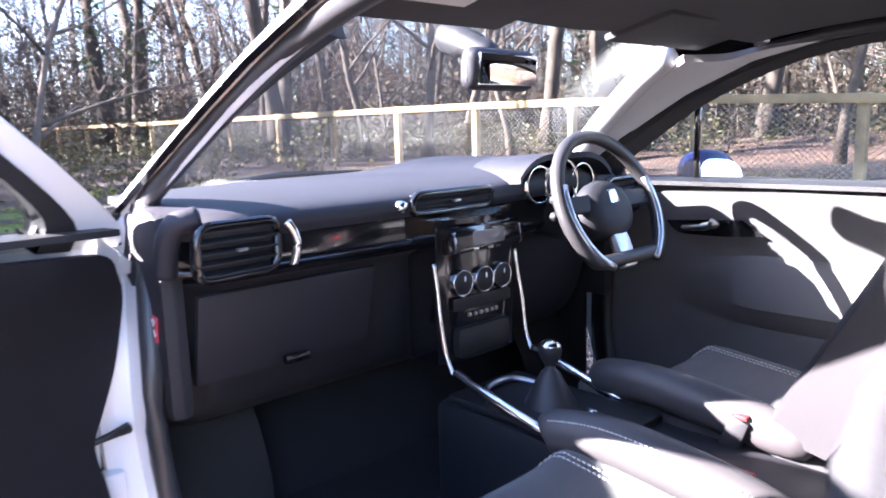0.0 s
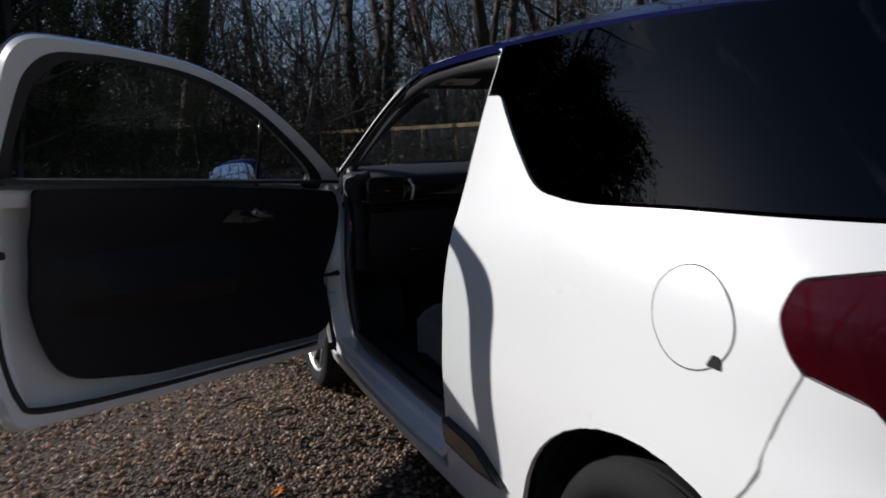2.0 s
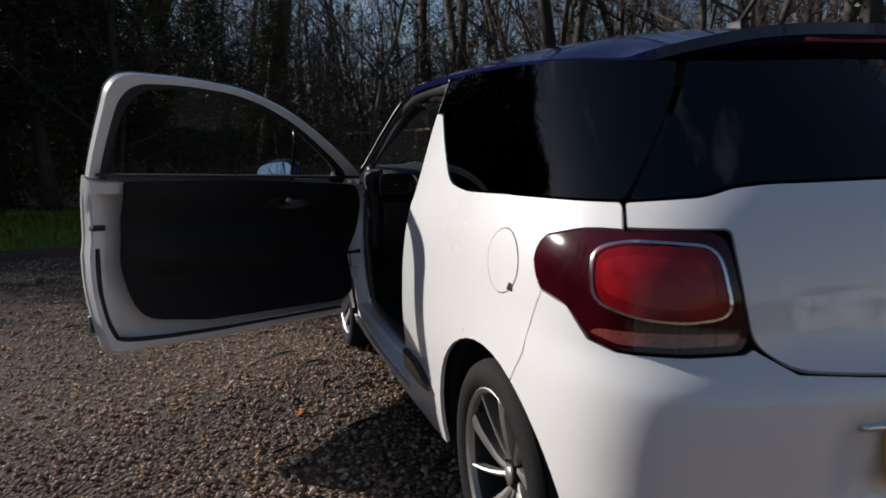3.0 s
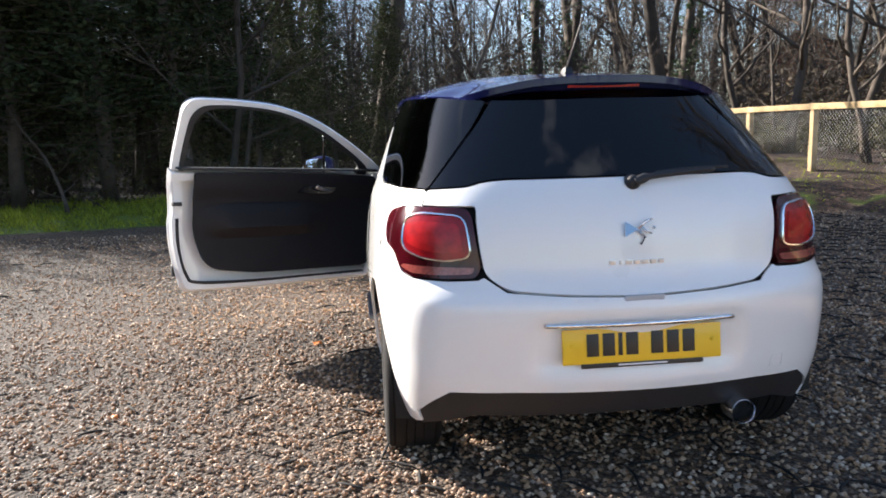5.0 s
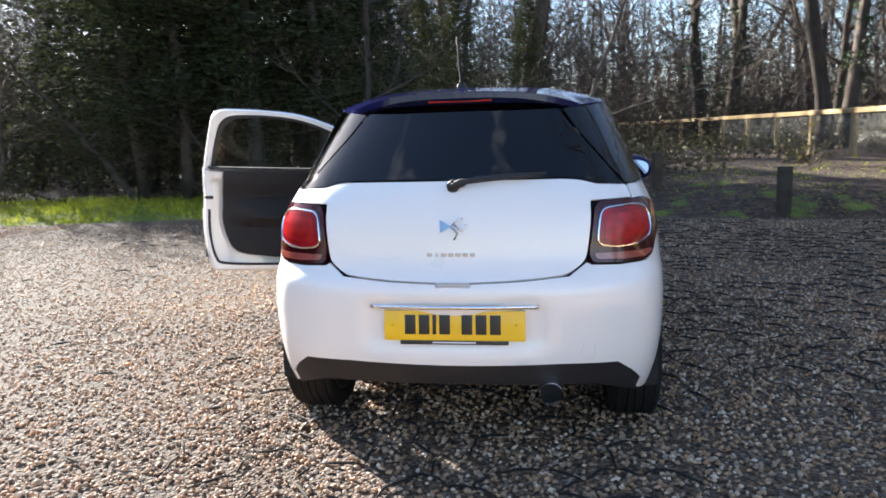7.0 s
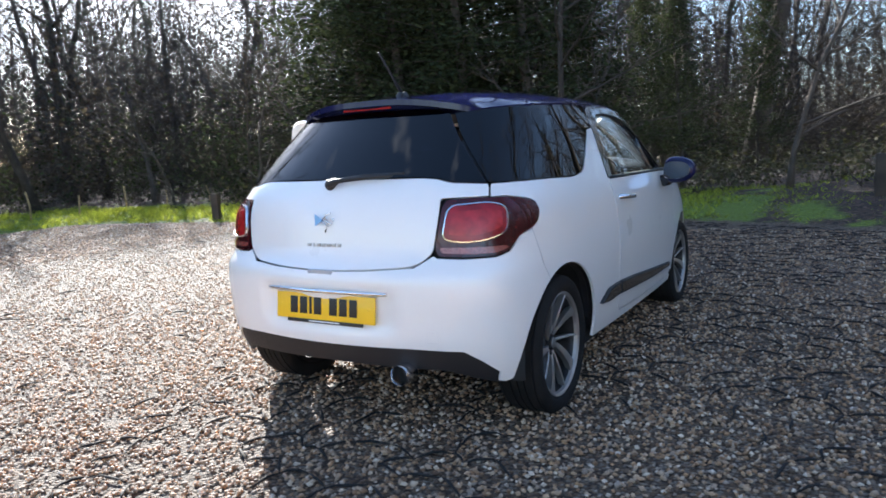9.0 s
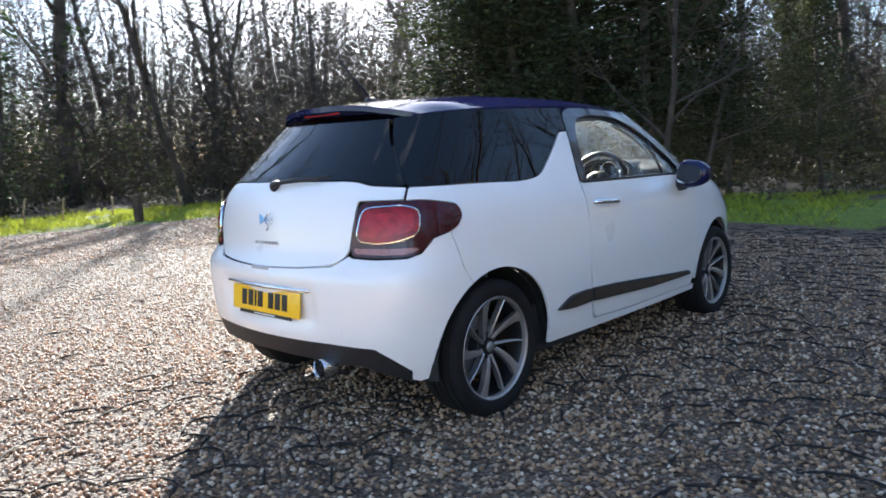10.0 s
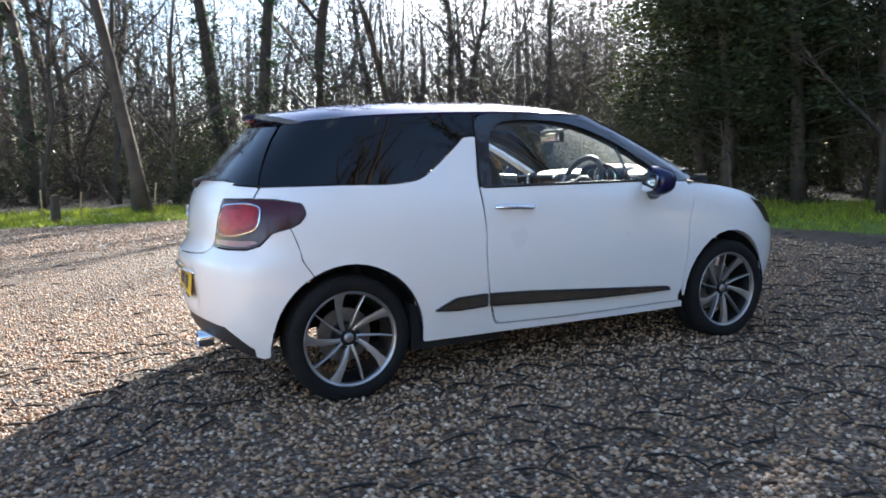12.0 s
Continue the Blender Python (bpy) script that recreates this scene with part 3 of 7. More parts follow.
# ---- the car's outside ----
car = tagged(empty("car"), "white three-door hatchback with a dark roof and one door wide open", "car")


def inset(outline, d):
    """The outline moved inwards by d."""
    n = len(outline)
    area = sum(outline[i - 1][0] * outline[i][1] - outline[i][0] * outline[i - 1][1] for i in range(n))
    sign = 1 if area > 0 else -1
    out = []
    for i in range(n):
        p, a, b = Vector(outline[i][:2]), Vector(outline[i - 1][:2]), Vector(outline[(i + 1) % n][:2])
        t = (b - a)
        if t.length < 1e-7:
            t = Vector((1, 0))
        t.normalize()
        out.append(tuple(p + Vector((-t.y, t.x)) * sign * d))
    return out


def rim(outline, surf, steps, outward=(0, 1, 0.6), closed=True, slim=1.0, deep=1.0):
    """A band along an outline through (inset, lift) steps; slim narrows it above the waist."""
    rows, e = [], 0.004
    for d, lift in steps:
        row = []
        full, thin = inset(outline, d), inset(outline, d * slim)
        for (a, b), (a2, b2) in zip(full, thin):
            k = min(1.0, max(0.0, (b - 0.95) / 0.1))
            a, b = a + (a2 - a) * k, b + (b2 - b) * k
            p = Vector(surf(a, b))
            n = (Vector(surf(a + e, b)) - Vector(surf(a - e, b))).cross(Vector(surf(a, b + e)) - Vector(surf(a, b - e))).normalized()
            if n.dot(p - Vector(outward)) < 0:
                n = -n
            row.append(p + n * lift * (1 - k * (1 - deep)))
        rows.append(row)
    n = len(outline)
    verts = [p for row in rows for p in row]
    faces = [(k * n + i, k * n + (i + 1) % n, (k + 1) * n + (i + 1) % n, (k + 1) * n + i)
             for k in range(len(rows) - 1) for i in range(n if closed else n - 1)]
    return verts, faces


INSIDE = (0, 1.0, 0.6)


def panel(name, outline, surf, material, parent, label="", thick=0.012, step=0.05, lift=0.0, gap=0.0012):
    ob = put(name, sheet(inset(outline, gap) if gap else outline, surf, thick, step, lift, INSIDE), material, parent, label)
    return ob


# outlines of the right-hand side, (y, z)
LAMP = [(("x", 0.508), 0.985, 0.05), (("x", 0.490), 0.800, 0.05), (("x", 0.505), 0.762, 0.03), (("x", 0.60), 0.757, 0.02), (-0.45, 0.758, 0.03), (-0.40, 0.775, 0.03), (-0.345, 0.832, 0.04), (-0.262, 0.851, 0.02), (-0.215, 0.872, 0.02), (-0.183, 0.915, 0.02), (-0.198, 0.958, 0.02), (-0.33, 0.982, 0.05)]
QUARTER = ([(0.672, 1.258, 0.015), (0.738, 1.262, 0.012), (0.722, 1.15, 0.1), (0.706, 1.02, 0.1), (0.722, 0.80, 0.2), (0.724, 0.50, 0.1), (0.764, 0.288, 0.035), (1.2, 0.276, 0), (1.98, 0.274, 0.02), (2.075, 0.270, 0), (2.085, 0.232, 0.01), (1.2, 0.238, 0), (0.37, 0.243, 0.01)]
           + arch(0, 0.30, 0.367, 2, 118) + [(-0.195, 0.66, 0), (-0.231, 0.76, 0), (-0.2615, 0.848, 0.004), (-0.215, 0.8695, 0.02), (-0.183, 0.912, 0.02), (-0.198, 0.962, 0.02), (-0.33, 0.986, 0.05), (-0.398, 0.986, 0), (-0.362, 1.036, 0.01), (0.0, 1.036, 0), (0.25, 1.030, 0.06), (0.40, 1.048, 0.06), (0.50, 1.12, 0.06)])
SIDE_GLASS = [(-0.362, 1.04, 0.01), (0.0, 1.04, 0), (0.25, 1.034, 0.06), (0.40, 1.052, 0.06), (0.497, 1.124, 0.06), (0.668, 1.262, 0.01), (0.734, 1.266, 0), (0.752, 1.385, 0.01), (0.3, 1.378, 0), (0.0, 1.36, 0), (-0.20, 1.335, 0.01), (-0.265, 1.25, 0.1)]
DOOR_LOW = [(0.715, 1.003, 0), (0.7248, 0.80, 0.2), (0.7268, 0.50, 0.1), (0.774, 0.294, 0.045), (1.2, 0.281, 0), (2.02, 0.279, 0.02), (2.060, 0.352, 0.03), (2.070, 0.45, 0.04), (2.0845, 0.75, 0.1), (2.125, 0.985, 0.01), (1.9, 0.993, 0), (1.4, 1.0, 0)]
FRAME_OUT = [(0.722, 1.005), (0.742, 1.235), (0.755, 1.330), (0.805, 1.376), (0.93, 1.386), (1.10, 1.387), (1.30, 1.376), (1.48, 1.338), (1.66, 1.274), (1.88, 1.165), (2.095, 1.035), (2.118, 0.987)]
FRAME_IN = [(0.785, 1.003), (0.808, 1.195), (0.835, 1.280), (0.890, 1.330), (0.97, 1.346), (1.10, 1.351), (1.28, 1.340), (1.44, 1.305), (1.62, 1.235), (1.80, 1.135), (1.925, 1.05), (1.93, 0.992)]
FENDER = ([(2.066, 0.352, 0.01), (2.0745, 0.45, 0.03), (2.0865, 0.75, 0.1), (2.129, 0.970, 0.02), (2.40, 0.952, 0.1), (2.70, 0.897, 0.1), (2.86, 0.85, 0.02), (2.90, 0.60, 0.05), (2.862, 0.40, 0)]
          + arch(2.464, 0.30, 0.375, 10, 178) + [(2.085, 0.30, 0)])



def outlined(points, surf=BODY, radius=0.0):
    return rounded(side(points, surf), radius)


FRONT_RUN = TAIL_RUN + RUNS["nose"][-1]
SCREEN_RUN = TAIL_RUN + RUNS["screen"][-1]


def front_skin(surf, run):
    """The same surface, counted from the middle of the nose."""
    def got(a, z):
        p = surf(run - abs(a), z)
        return Vector((abs(p.x) if a >= 0 else -abs(p.x), p.y, p.z))
    return got


NOSE_SKIN, WIND_SKIN = front_skin(BODY, FRONT_RUN), front_skin(CABIN, SCREEN_RUN)


TIP = {-0.183: -0.216, -0.198: -0.226, -0.215: -0.240}


def back_a_little(points):
    """The left lamp's tip ends a little further back."""
    return [((TIP.get(p[0], p[0]) if p[1] > 0.85 else p[0]) if not isinstance(p[0], tuple) else p[0], *p[1:]) for p in points]



for sign, hand in ((1, "right"), (-1, "left")):
    turn = (lambda o: o) if sign > 0 else flip
    panel("rear_quarter", turn(outlined(QUARTER if sign > 0 else back_a_little(QUARTER))), BODY, WHITE, car, "white quarter panel with fin-shaped pillar" if sign > 0 else "white quarter panel with round fuel flap", step=0.045)
    panel("quarter_window", turn(outlined(SIDE_GLASS, CABIN)), CABIN, TINTED, car, "dark privacy glass", thick=0.005, step=0.05, lift=-0.001)
    panel("front_wing", turn(outlined(FENDER)), BODY, WHITE, car, step=0.05)
    # wheel housings and the inner skin that keeps daylight out of the gaps
    for y in (0.0, 2.464):
        out = 0.775 if y < 1 else 0.745
        v, f = lathe([(0.369, out * sign), (0.385, 0.70 * sign), (0.385, 0.45 * sign)], 36)
        v = [(x, y + a, 0.30 + b) for x, a, b in v]
        liner = put("arch_liner", mesh_from("arch_liner", v, [q for q in f if all(v[i][2] > 0.20 for i in q)]), UNDER, car)
    backing = [(-0.36, 0.98), (-0.30, 0.55), (-0.36, 0.40)] + [p[:2] for p in arch(0, 0.30, 0.371, 160, 5)] + [(0.45, 0.26), (0.70, 0.27), (0.66, 1.0), (0.2, 1.01)]
    panel("inner_quarter", turn(side(backing)), BODY, TRIM, car, "black inner side trim", thick=0.03, step=0.08, lift=-0.035, gap=0)

# tail lamps
for sign in (1, -1):
    turn = (lambda o: o) if sign > 0 else flip
    o = turn(outlined(LAMP if sign > 0 else back_a_little(LAMP)))
    lamp = panel("tail_lamp", o, BODY, SMOKE_RED, car, "dark red tail lamp with chrome ring", thick=0.05, step=0.03, lift=0.004, gap=0.0015)
    ring = [(("x", 0.527), 0.960, 0.045), (("x", 0.512), 0.824, 0.045), (("x", 0.60), 0.812, 0.02), (-0.470, 0.818, 0.05), (-0.392, 0.848, 0.045), (-0.368, 0.948, 0.035), (("x", 0.66), 0.967, 0.03)]
    r = turn(outlined(ring))
    put("lens", sheet(inset(r, 0.008), BODY, 0.01, 0.025, 0.008, INSIDE), RED_LENS, lamp, "deep red lens")
    inner = inset(r, 0.028)
    put("reflector", sheet(inner, BODY, 0.006, 0.025, 0.0095, INSIDE), RED_BRIGHT, lamp, "bright red inner block")
    put("chrome_ring", sharpen(mesh_from("ring", *rim(r, BODY, [(0.000, 0.004), (0.0015, 0.011), (0.0065, 0.012), (0.0085, 0.007)])), 60), CHROME, lamp, "chrome ring")
    strip = [(("x", 0.510), 0.797, 0.01), (("x", 0.518), 0.776, 0.015), (("x", 0.62), 0.770, 0.01), (-0.45, 0.771, 0.01), (-0.402, 0.788, 0.01), (-0.415, 0.797, 0.01), (-0.46, 0.796, 0.02)]
    put("reversing_lens", sheet(turn(outlined(strip)), BODY, 0.006, 0.025, 0.0085, INSIDE), CLEAR_LENS, lamp, "pale clear lens strip")

# tailgate, bumper, diffuser
gate_half = outlined([(("x", 0.03), 0.708, 0), (("x", 0.25), 0.715, 0.1), (("x", 0.42), 0.728, 0.06), (("x", 0.482), 0.772, 0.03), (("x", 0.499), 0.988, 0.015), (-0.404, 0.989, 0), (-0.368, 1.036, 0.01), (("x", 0.52), 1.046, 0.02), (("x", 0.465), 1.062, 0.02), (("x", 0.40), 1.068, 0.03), (("x", 0.03), 1.070, 0)])
tailgate = panel("tailgate", gate_half + flip(gate_half), BODY, WHITE, car, "white tailgate", step=0.045)
glass_half = outlined([(("x", 0.03), 1.074, 0), (("x", 0.40), 1.072, 0.03), (("x", 0.465), 1.066, 0.02), (("x", 0.52), 1.050, 0.02), (-0.370, 1.040, 0.01), (-0.272, 1.25, 0.1), (-0.21, 1.335, 0.01), (("x", 0.3), 1.36, 0), (("x", 0.03), 1.362, 0)], CABIN)
panel("rear_window", glass_half + flip(glass_half), CABIN, TINTED, car, "dark privacy glass rear window", thick=0.005, step=0.05)
bumper_half = (side([(("x", 0.03), 0.704), (("x", 0.25), 0.711), (("x", 0.42), 0.723), (("x", 0.485), 0.766), (("x", 0.502), 0.757), (("x", 0.60), 0.752), (-0.45, 0.7545), (-0.397, 0.7715), (-0.342, 0.8285), (-0.2635, 0.8478), (-0.2335, 0.76), (-0.1975, 0.66)])
               + side([p[:2] for p in arch(0, 0.30, 0.367, 118.5, 187, 14)]) + side([(-0.372, 0.245), (-0.400, 0.238), (-0.430, 0.248), (("x", 0.70), 0.288), (("x", 0.655), 0.345), (("x", 0.60), 0.388), (("x", 0.40), 0.396), (("x", 0.03), 0.395)]))
# the plate stands in a recess of the bumper
RECESS = rounded([(-0.335, 0.448, 0.02), (0.335, 0.448, 0.02), (0.298, 0.622, 0.02), (-0.298, 0.622, 0.02)], 0.02)


def dented(s, z):
    p = BODY(s, z)
    k = min(1.0, max(0.0, (0.36 - abs(p.x)) / 0.05)) * min(1.0, max(0.0, (z - 0.44) / 0.05)) * min(1.0, max(0.0, (0.632 - z) / 0.02))
    return p + Vector((0, 0.022 * k * k * (3 - 2 * k), 0))


bumper = panel("rear_bumper", bumper_half + flip(bumper_half), dented, WHITE, car, "white rear bumper with a number plate recess", step=0.03)
skirt_half = side([(("x", 0.03), 0.396), (("x", 0.40), 0.398), (("x", 0.60), 0.390), (("x", 0.655), 0.347), (("x", 0.70), 0.290), (-0.430, 0.250), (-0.41, 0.228), (("x", 0.66), 0.245), (("x", 0.52), 0.300), (("x", 0.03), 0.312)])
panel("diffuser", skirt_half + flip(skirt_half), BODY, TRIM, car, "black plastic lower valance", thick=0.02, step=0.05, lift=-0.006)
put("shut_face", sheet(side([(("x", 0.0), 0.69), (("x", 0.5), 0.70), (-0.33, 0.72), (-0.30, 1.03), (("x", 0.5), 1.04), (("x", 0.0), 1.06)]) , BODY, 0.02, 0.08, -0.035, INSIDE), UNDER, car)
put("shut_face", sheet(flip(side([(("x", 0.0), 0.69), (("x", 0.5), 0.70), (-0.33, 0.72), (-0.30, 1.03), (("x", 0.5), 1.04), (("x", 0.0), 1.06)])), BODY, 0.02, 0.08, -0.035, INSIDE), UNDER, car)


def roof_width(y):
    z = prof(y, GUTTER)
    return abs(CABIN(s_at(y=y, z=z, surf=CABIN), z).x) + 0.004


REAR_HALF = roof_width(-0.12)


def roof_rear(r):
    """The rear edge of the roof follows the glass round its corners and stands out as a lip in the middle."""
    x = abs(r) * REAR_HALF
    y = CABIN(s_at(x=max(x - 0.004, 0.001), z=1.352, surf=CABIN), 1.352).y
    return max(-0.30, min(y, -0.12)) - 0.022 * (1 - abs(r) ** 6)


def grid(fn, nu, nv, thick=0.0, down=Vector((0, 0, -1))):
    """A sheet over u, v in 0..1, with thickness."""
    verts = [fn(i / nu, j / nv) for i in range(nu + 1) for j in range(nv + 1)]
    k = len(verts)
    cell = lambda i, j: i * (nv + 1) + j
    faces = [(cell(i, j), cell(i + 1, j), cell(i + 1, j + 1), cell(i, j + 1)) for i in range(nu) for j in range(nv)]
    if thick:
        verts += [v + down * thick for v in verts]
        faces += [tuple(c + k for c in f[::-1]) for f in faces]
        edge = [cell(i, 0) for i in range(nu)] + [cell(nu, j) for j in range(nv)] + [cell(i, nv) for i in range(nu, 0, -1)] + [cell(0, j) for j in range(nv, 0, -1)]
        faces += [(b, a, a + k, b + k) for a, b in zip(edge, edge[1:] + edge[:1])]
    me = mesh_from("sheet", verts, faces)
    bm = bmesh.new()
    bm.from_mesh(me)
    bmesh.ops.recalc_face_normals(bm, faces=bm.faces)
    bm.to_mesh(me)
    bm.free()
    return sharpen(me, 40)


def roof_point(u, v, under=0.0):
    r = 2 * u - 1
    a, b = roof_rear(r), 1.615 - 0.17 * r * r
    y = a + (b - a) * v
    k = min(1.0, max(0.0, (y + 0.12) / 0.22))
    k = k * k * (3 - 2 * k)
    g = REAR_HALF + (roof_width(max(y, -0.12)) - REAR_HALF) * k if y < 0.1 else roof_width(y)
    zc, zg = prof(y, CROWN), prof(y, GUTTER)
    return Vector((r * g, y, zc - (zc - zg) * abs(r) ** 3.2 - under))


roof = put("roof", grid(lambda u, v: roof_point(u, v), 32, 40, 0.02), NAVY, car, "glossy dark blue-black roof with a rear lip")
put("headlining", grid(lambda u, v: roof_point(0.06 + 0.88 * u, 0.10 + 0.88 * v, 0.035), 20, 24, 0.01), LINING, car, "dark grey fabric headlining")
# spoiler underside with the high brake lamp
def lip_point(u, v):
    a = roof_point(u, 0.0, 0.019)
    b = Vector((a.x * 0.975, a.y + 0.075 * (1 - 0.6 * abs(2 * u - 1) ** 6), 1.342 - 0.010 * abs(2 * u - 1) ** 3))
    return a.lerp(b, v)


put("spoiler", grid(lip_point, 28, 4, 0.006), NAVY, roof, "underside of the roof lip")
put("brake_lamp", box(0.26, 0.012, 0.022, (0, -0.277, 1.378), 0.005), RED_LENS, roof, "red high-level brake lamp")
base = put("antenna_base", box(0.045, 0.085, 0.03, (-0.03, 0.07, 1.457), 0.012, taper=0.6), TRIM, roof)
put("antenna", mesh_from("antenna", *tube([(-0.03, 0.06, 1.466), (-0.028, 0.0, 1.522), (-0.024, -0.13, 1.640)], [0.008, 0.006, 0.004], 8)), TRIM, roof, "black whip antenna")

# black pillar behind the glass at the rear corners
for sign in (1, -1):
    turn = (lambda o: o) if sign > 0 else flip
    post = side([(("x", 0.50), 1.07), (-0.36, 1.055), (-0.10, 1.045), (0.02, 1.045), (-0.05, 1.33), (-0.19, 1.325), (("x", 0.47), 1.33)], CABIN)
    put("rear_pillar", sheet(turn(post), CABIN, 0.01, 0.05, -0.010, INSIDE), TRIM, car, "pillar trim, blackened for shade behind the glass")

# nose: bonnet, bumper, lamps
SHOULDER = [(2.1, 0.978), (2.40, 0.952), (2.70, 0.897), (2.90, 0.838), (3.05, 0.772), (3.15, 0.70)]


def bonnet_point(u, v):
    r = 2 * u - 1
    y = 2.17 + 0.20 * (1 - r * r) + (3.03 + 0.13 * (1 - r * r) - 2.17 - 0.20 * (1 - r * r)) * v
    z = prof(min(y, 3.06), SHOULDER)
    g = NOSE_SKIN_X(min(y, 3.03), z)
    return Vector((r * g, y, z + 0.034 * (1 - abs(r) ** 2.6)))


def NOSE_SKIN_X(y, z):
    return abs(BODY(s_at(y=y, z=z), z).x) - 0.004


put("bonnet", grid(bonnet_point, 24, 18, 0.015), WHITE, car, "white bonnet")
nose_half = [(FRONT_RUN - s, z) for s, z, *_ in side([(2.895, 0.60), (2.865, 0.40), (2.84, 0.26), (2.95, 0.20)])] + [(0.01, 0.20), (0.01, 0.76)] + [(FRONT_RUN - s, z) for s, z, *_ in side([(3.06, 0.765), (2.87, 0.835)])]
panel("front_bumper", nose_half, NOSE_SKIN, WHITE, car, "white front bumper", step=0.06)
panel("front_bumper", flip(nose_half), NOSE_SKIN, WHITE, car, "white front bumper", step=0.06)
for sign in (1, -1):
    lamp = outlined([(2.72, 0.862, 0.02), (2.86, 0.70, 0.03), (3.02, 0.66, 0.03), (3.06, 0.74, 0.03), (2.95, 0.80, 0.03)])
    panel("headlamp", lamp if sign > 0 else flip(lamp), BODY, CHROME, car, "clear glass headlamp", thick=0.03, lift=0.004, step=0.04)
put("cowl", grid(lambda u, v: Vector(((2 * u - 1) * 0.74, 2.16 + 0.25 * (1 - (2 * u - 1) ** 2) + 0.12 * v - 0.06, 0.992 + 0.03 * (1 - (2 * u - 1) ** 2) - 0.01 * v)), 20, 4, 0.03), TRIM, car, "black scuttle panel under the windscreen")

# windscreen and its pillars
def screen_edge(z):
    return prof(z, [(1.0, 0.730), (1.10, 0.700), (1.25, 0.640), (1.36, 0.580), (1.42, 0.55)])


half = [(screen_edge(z), z) for z in (1.005, 1.06, 1.12, 1.18, 1.24, 1.30, 1.35, 1.385)] + [(0.3, 1.408), (0.0, 1.415)]
put("windscreen", sheet(half + [(-a, z) for a, z in half[::-1][1:]], WIND_SKIN, 0.005, 0.06, 0.0, INSIDE), CLEAR, car, "clear windscreen")
for sign in (1, -1):
    edge = [(SCREEN_RUN - screen_edge(z), z) for z in (1.385, 1.35, 1.30, 1.24, 1.18, 1.12, 1.06, 1.005)]
    frame_edge = [(s_at(y=y + 0.006, z=z, surf=CABIN), z + 0.004) for y, z in FRAME_OUT[::-1] if y > 1.25]
    post = frame_edge + edge
    o = post if sign > 0 else flip(post)
    put("windscreen_pillar", sheet(inset(o, 0.001), CABIN, 0.012, 0.04, 0.0, INSIDE), GLOSS_BLACK, car, "gloss black windscreen pillar")
    # sun and shade painted in: right trim paled, left trim black
    put("pillar_trim", sheet(inset(o, 0.006 if sign > 0 else 0.022), CABIN, 0.02, 0.04, -0.05 if sign > 0 else -0.03, INSIDE), PILLAR_GREY if sign > 0 else TRIM, car, "grey plastic pillar trim, paled to look sunlit" if sign > 0 else "pillar trim, blackened for shade")


# padding over the right pillar, its grey lightened as if the sun struck it
run = [WIND_SKIN(screen_edge(z) + 0.02, z) + Vector((-0.055, -0.05, -0.01)) for z in (1.02, 1.08, 1.15, 1.22, 1.29, 1.345)]
put("pillar_cover", mesh_from("cover", *tube(glide(run, 4), 0.034, 12)), PILLAR_GREY, car, "grey padded windscreen pillar cover, paled to look sunlit")


# ---- doors ----
HINGE = Vector((0.82, 2.11, 0))


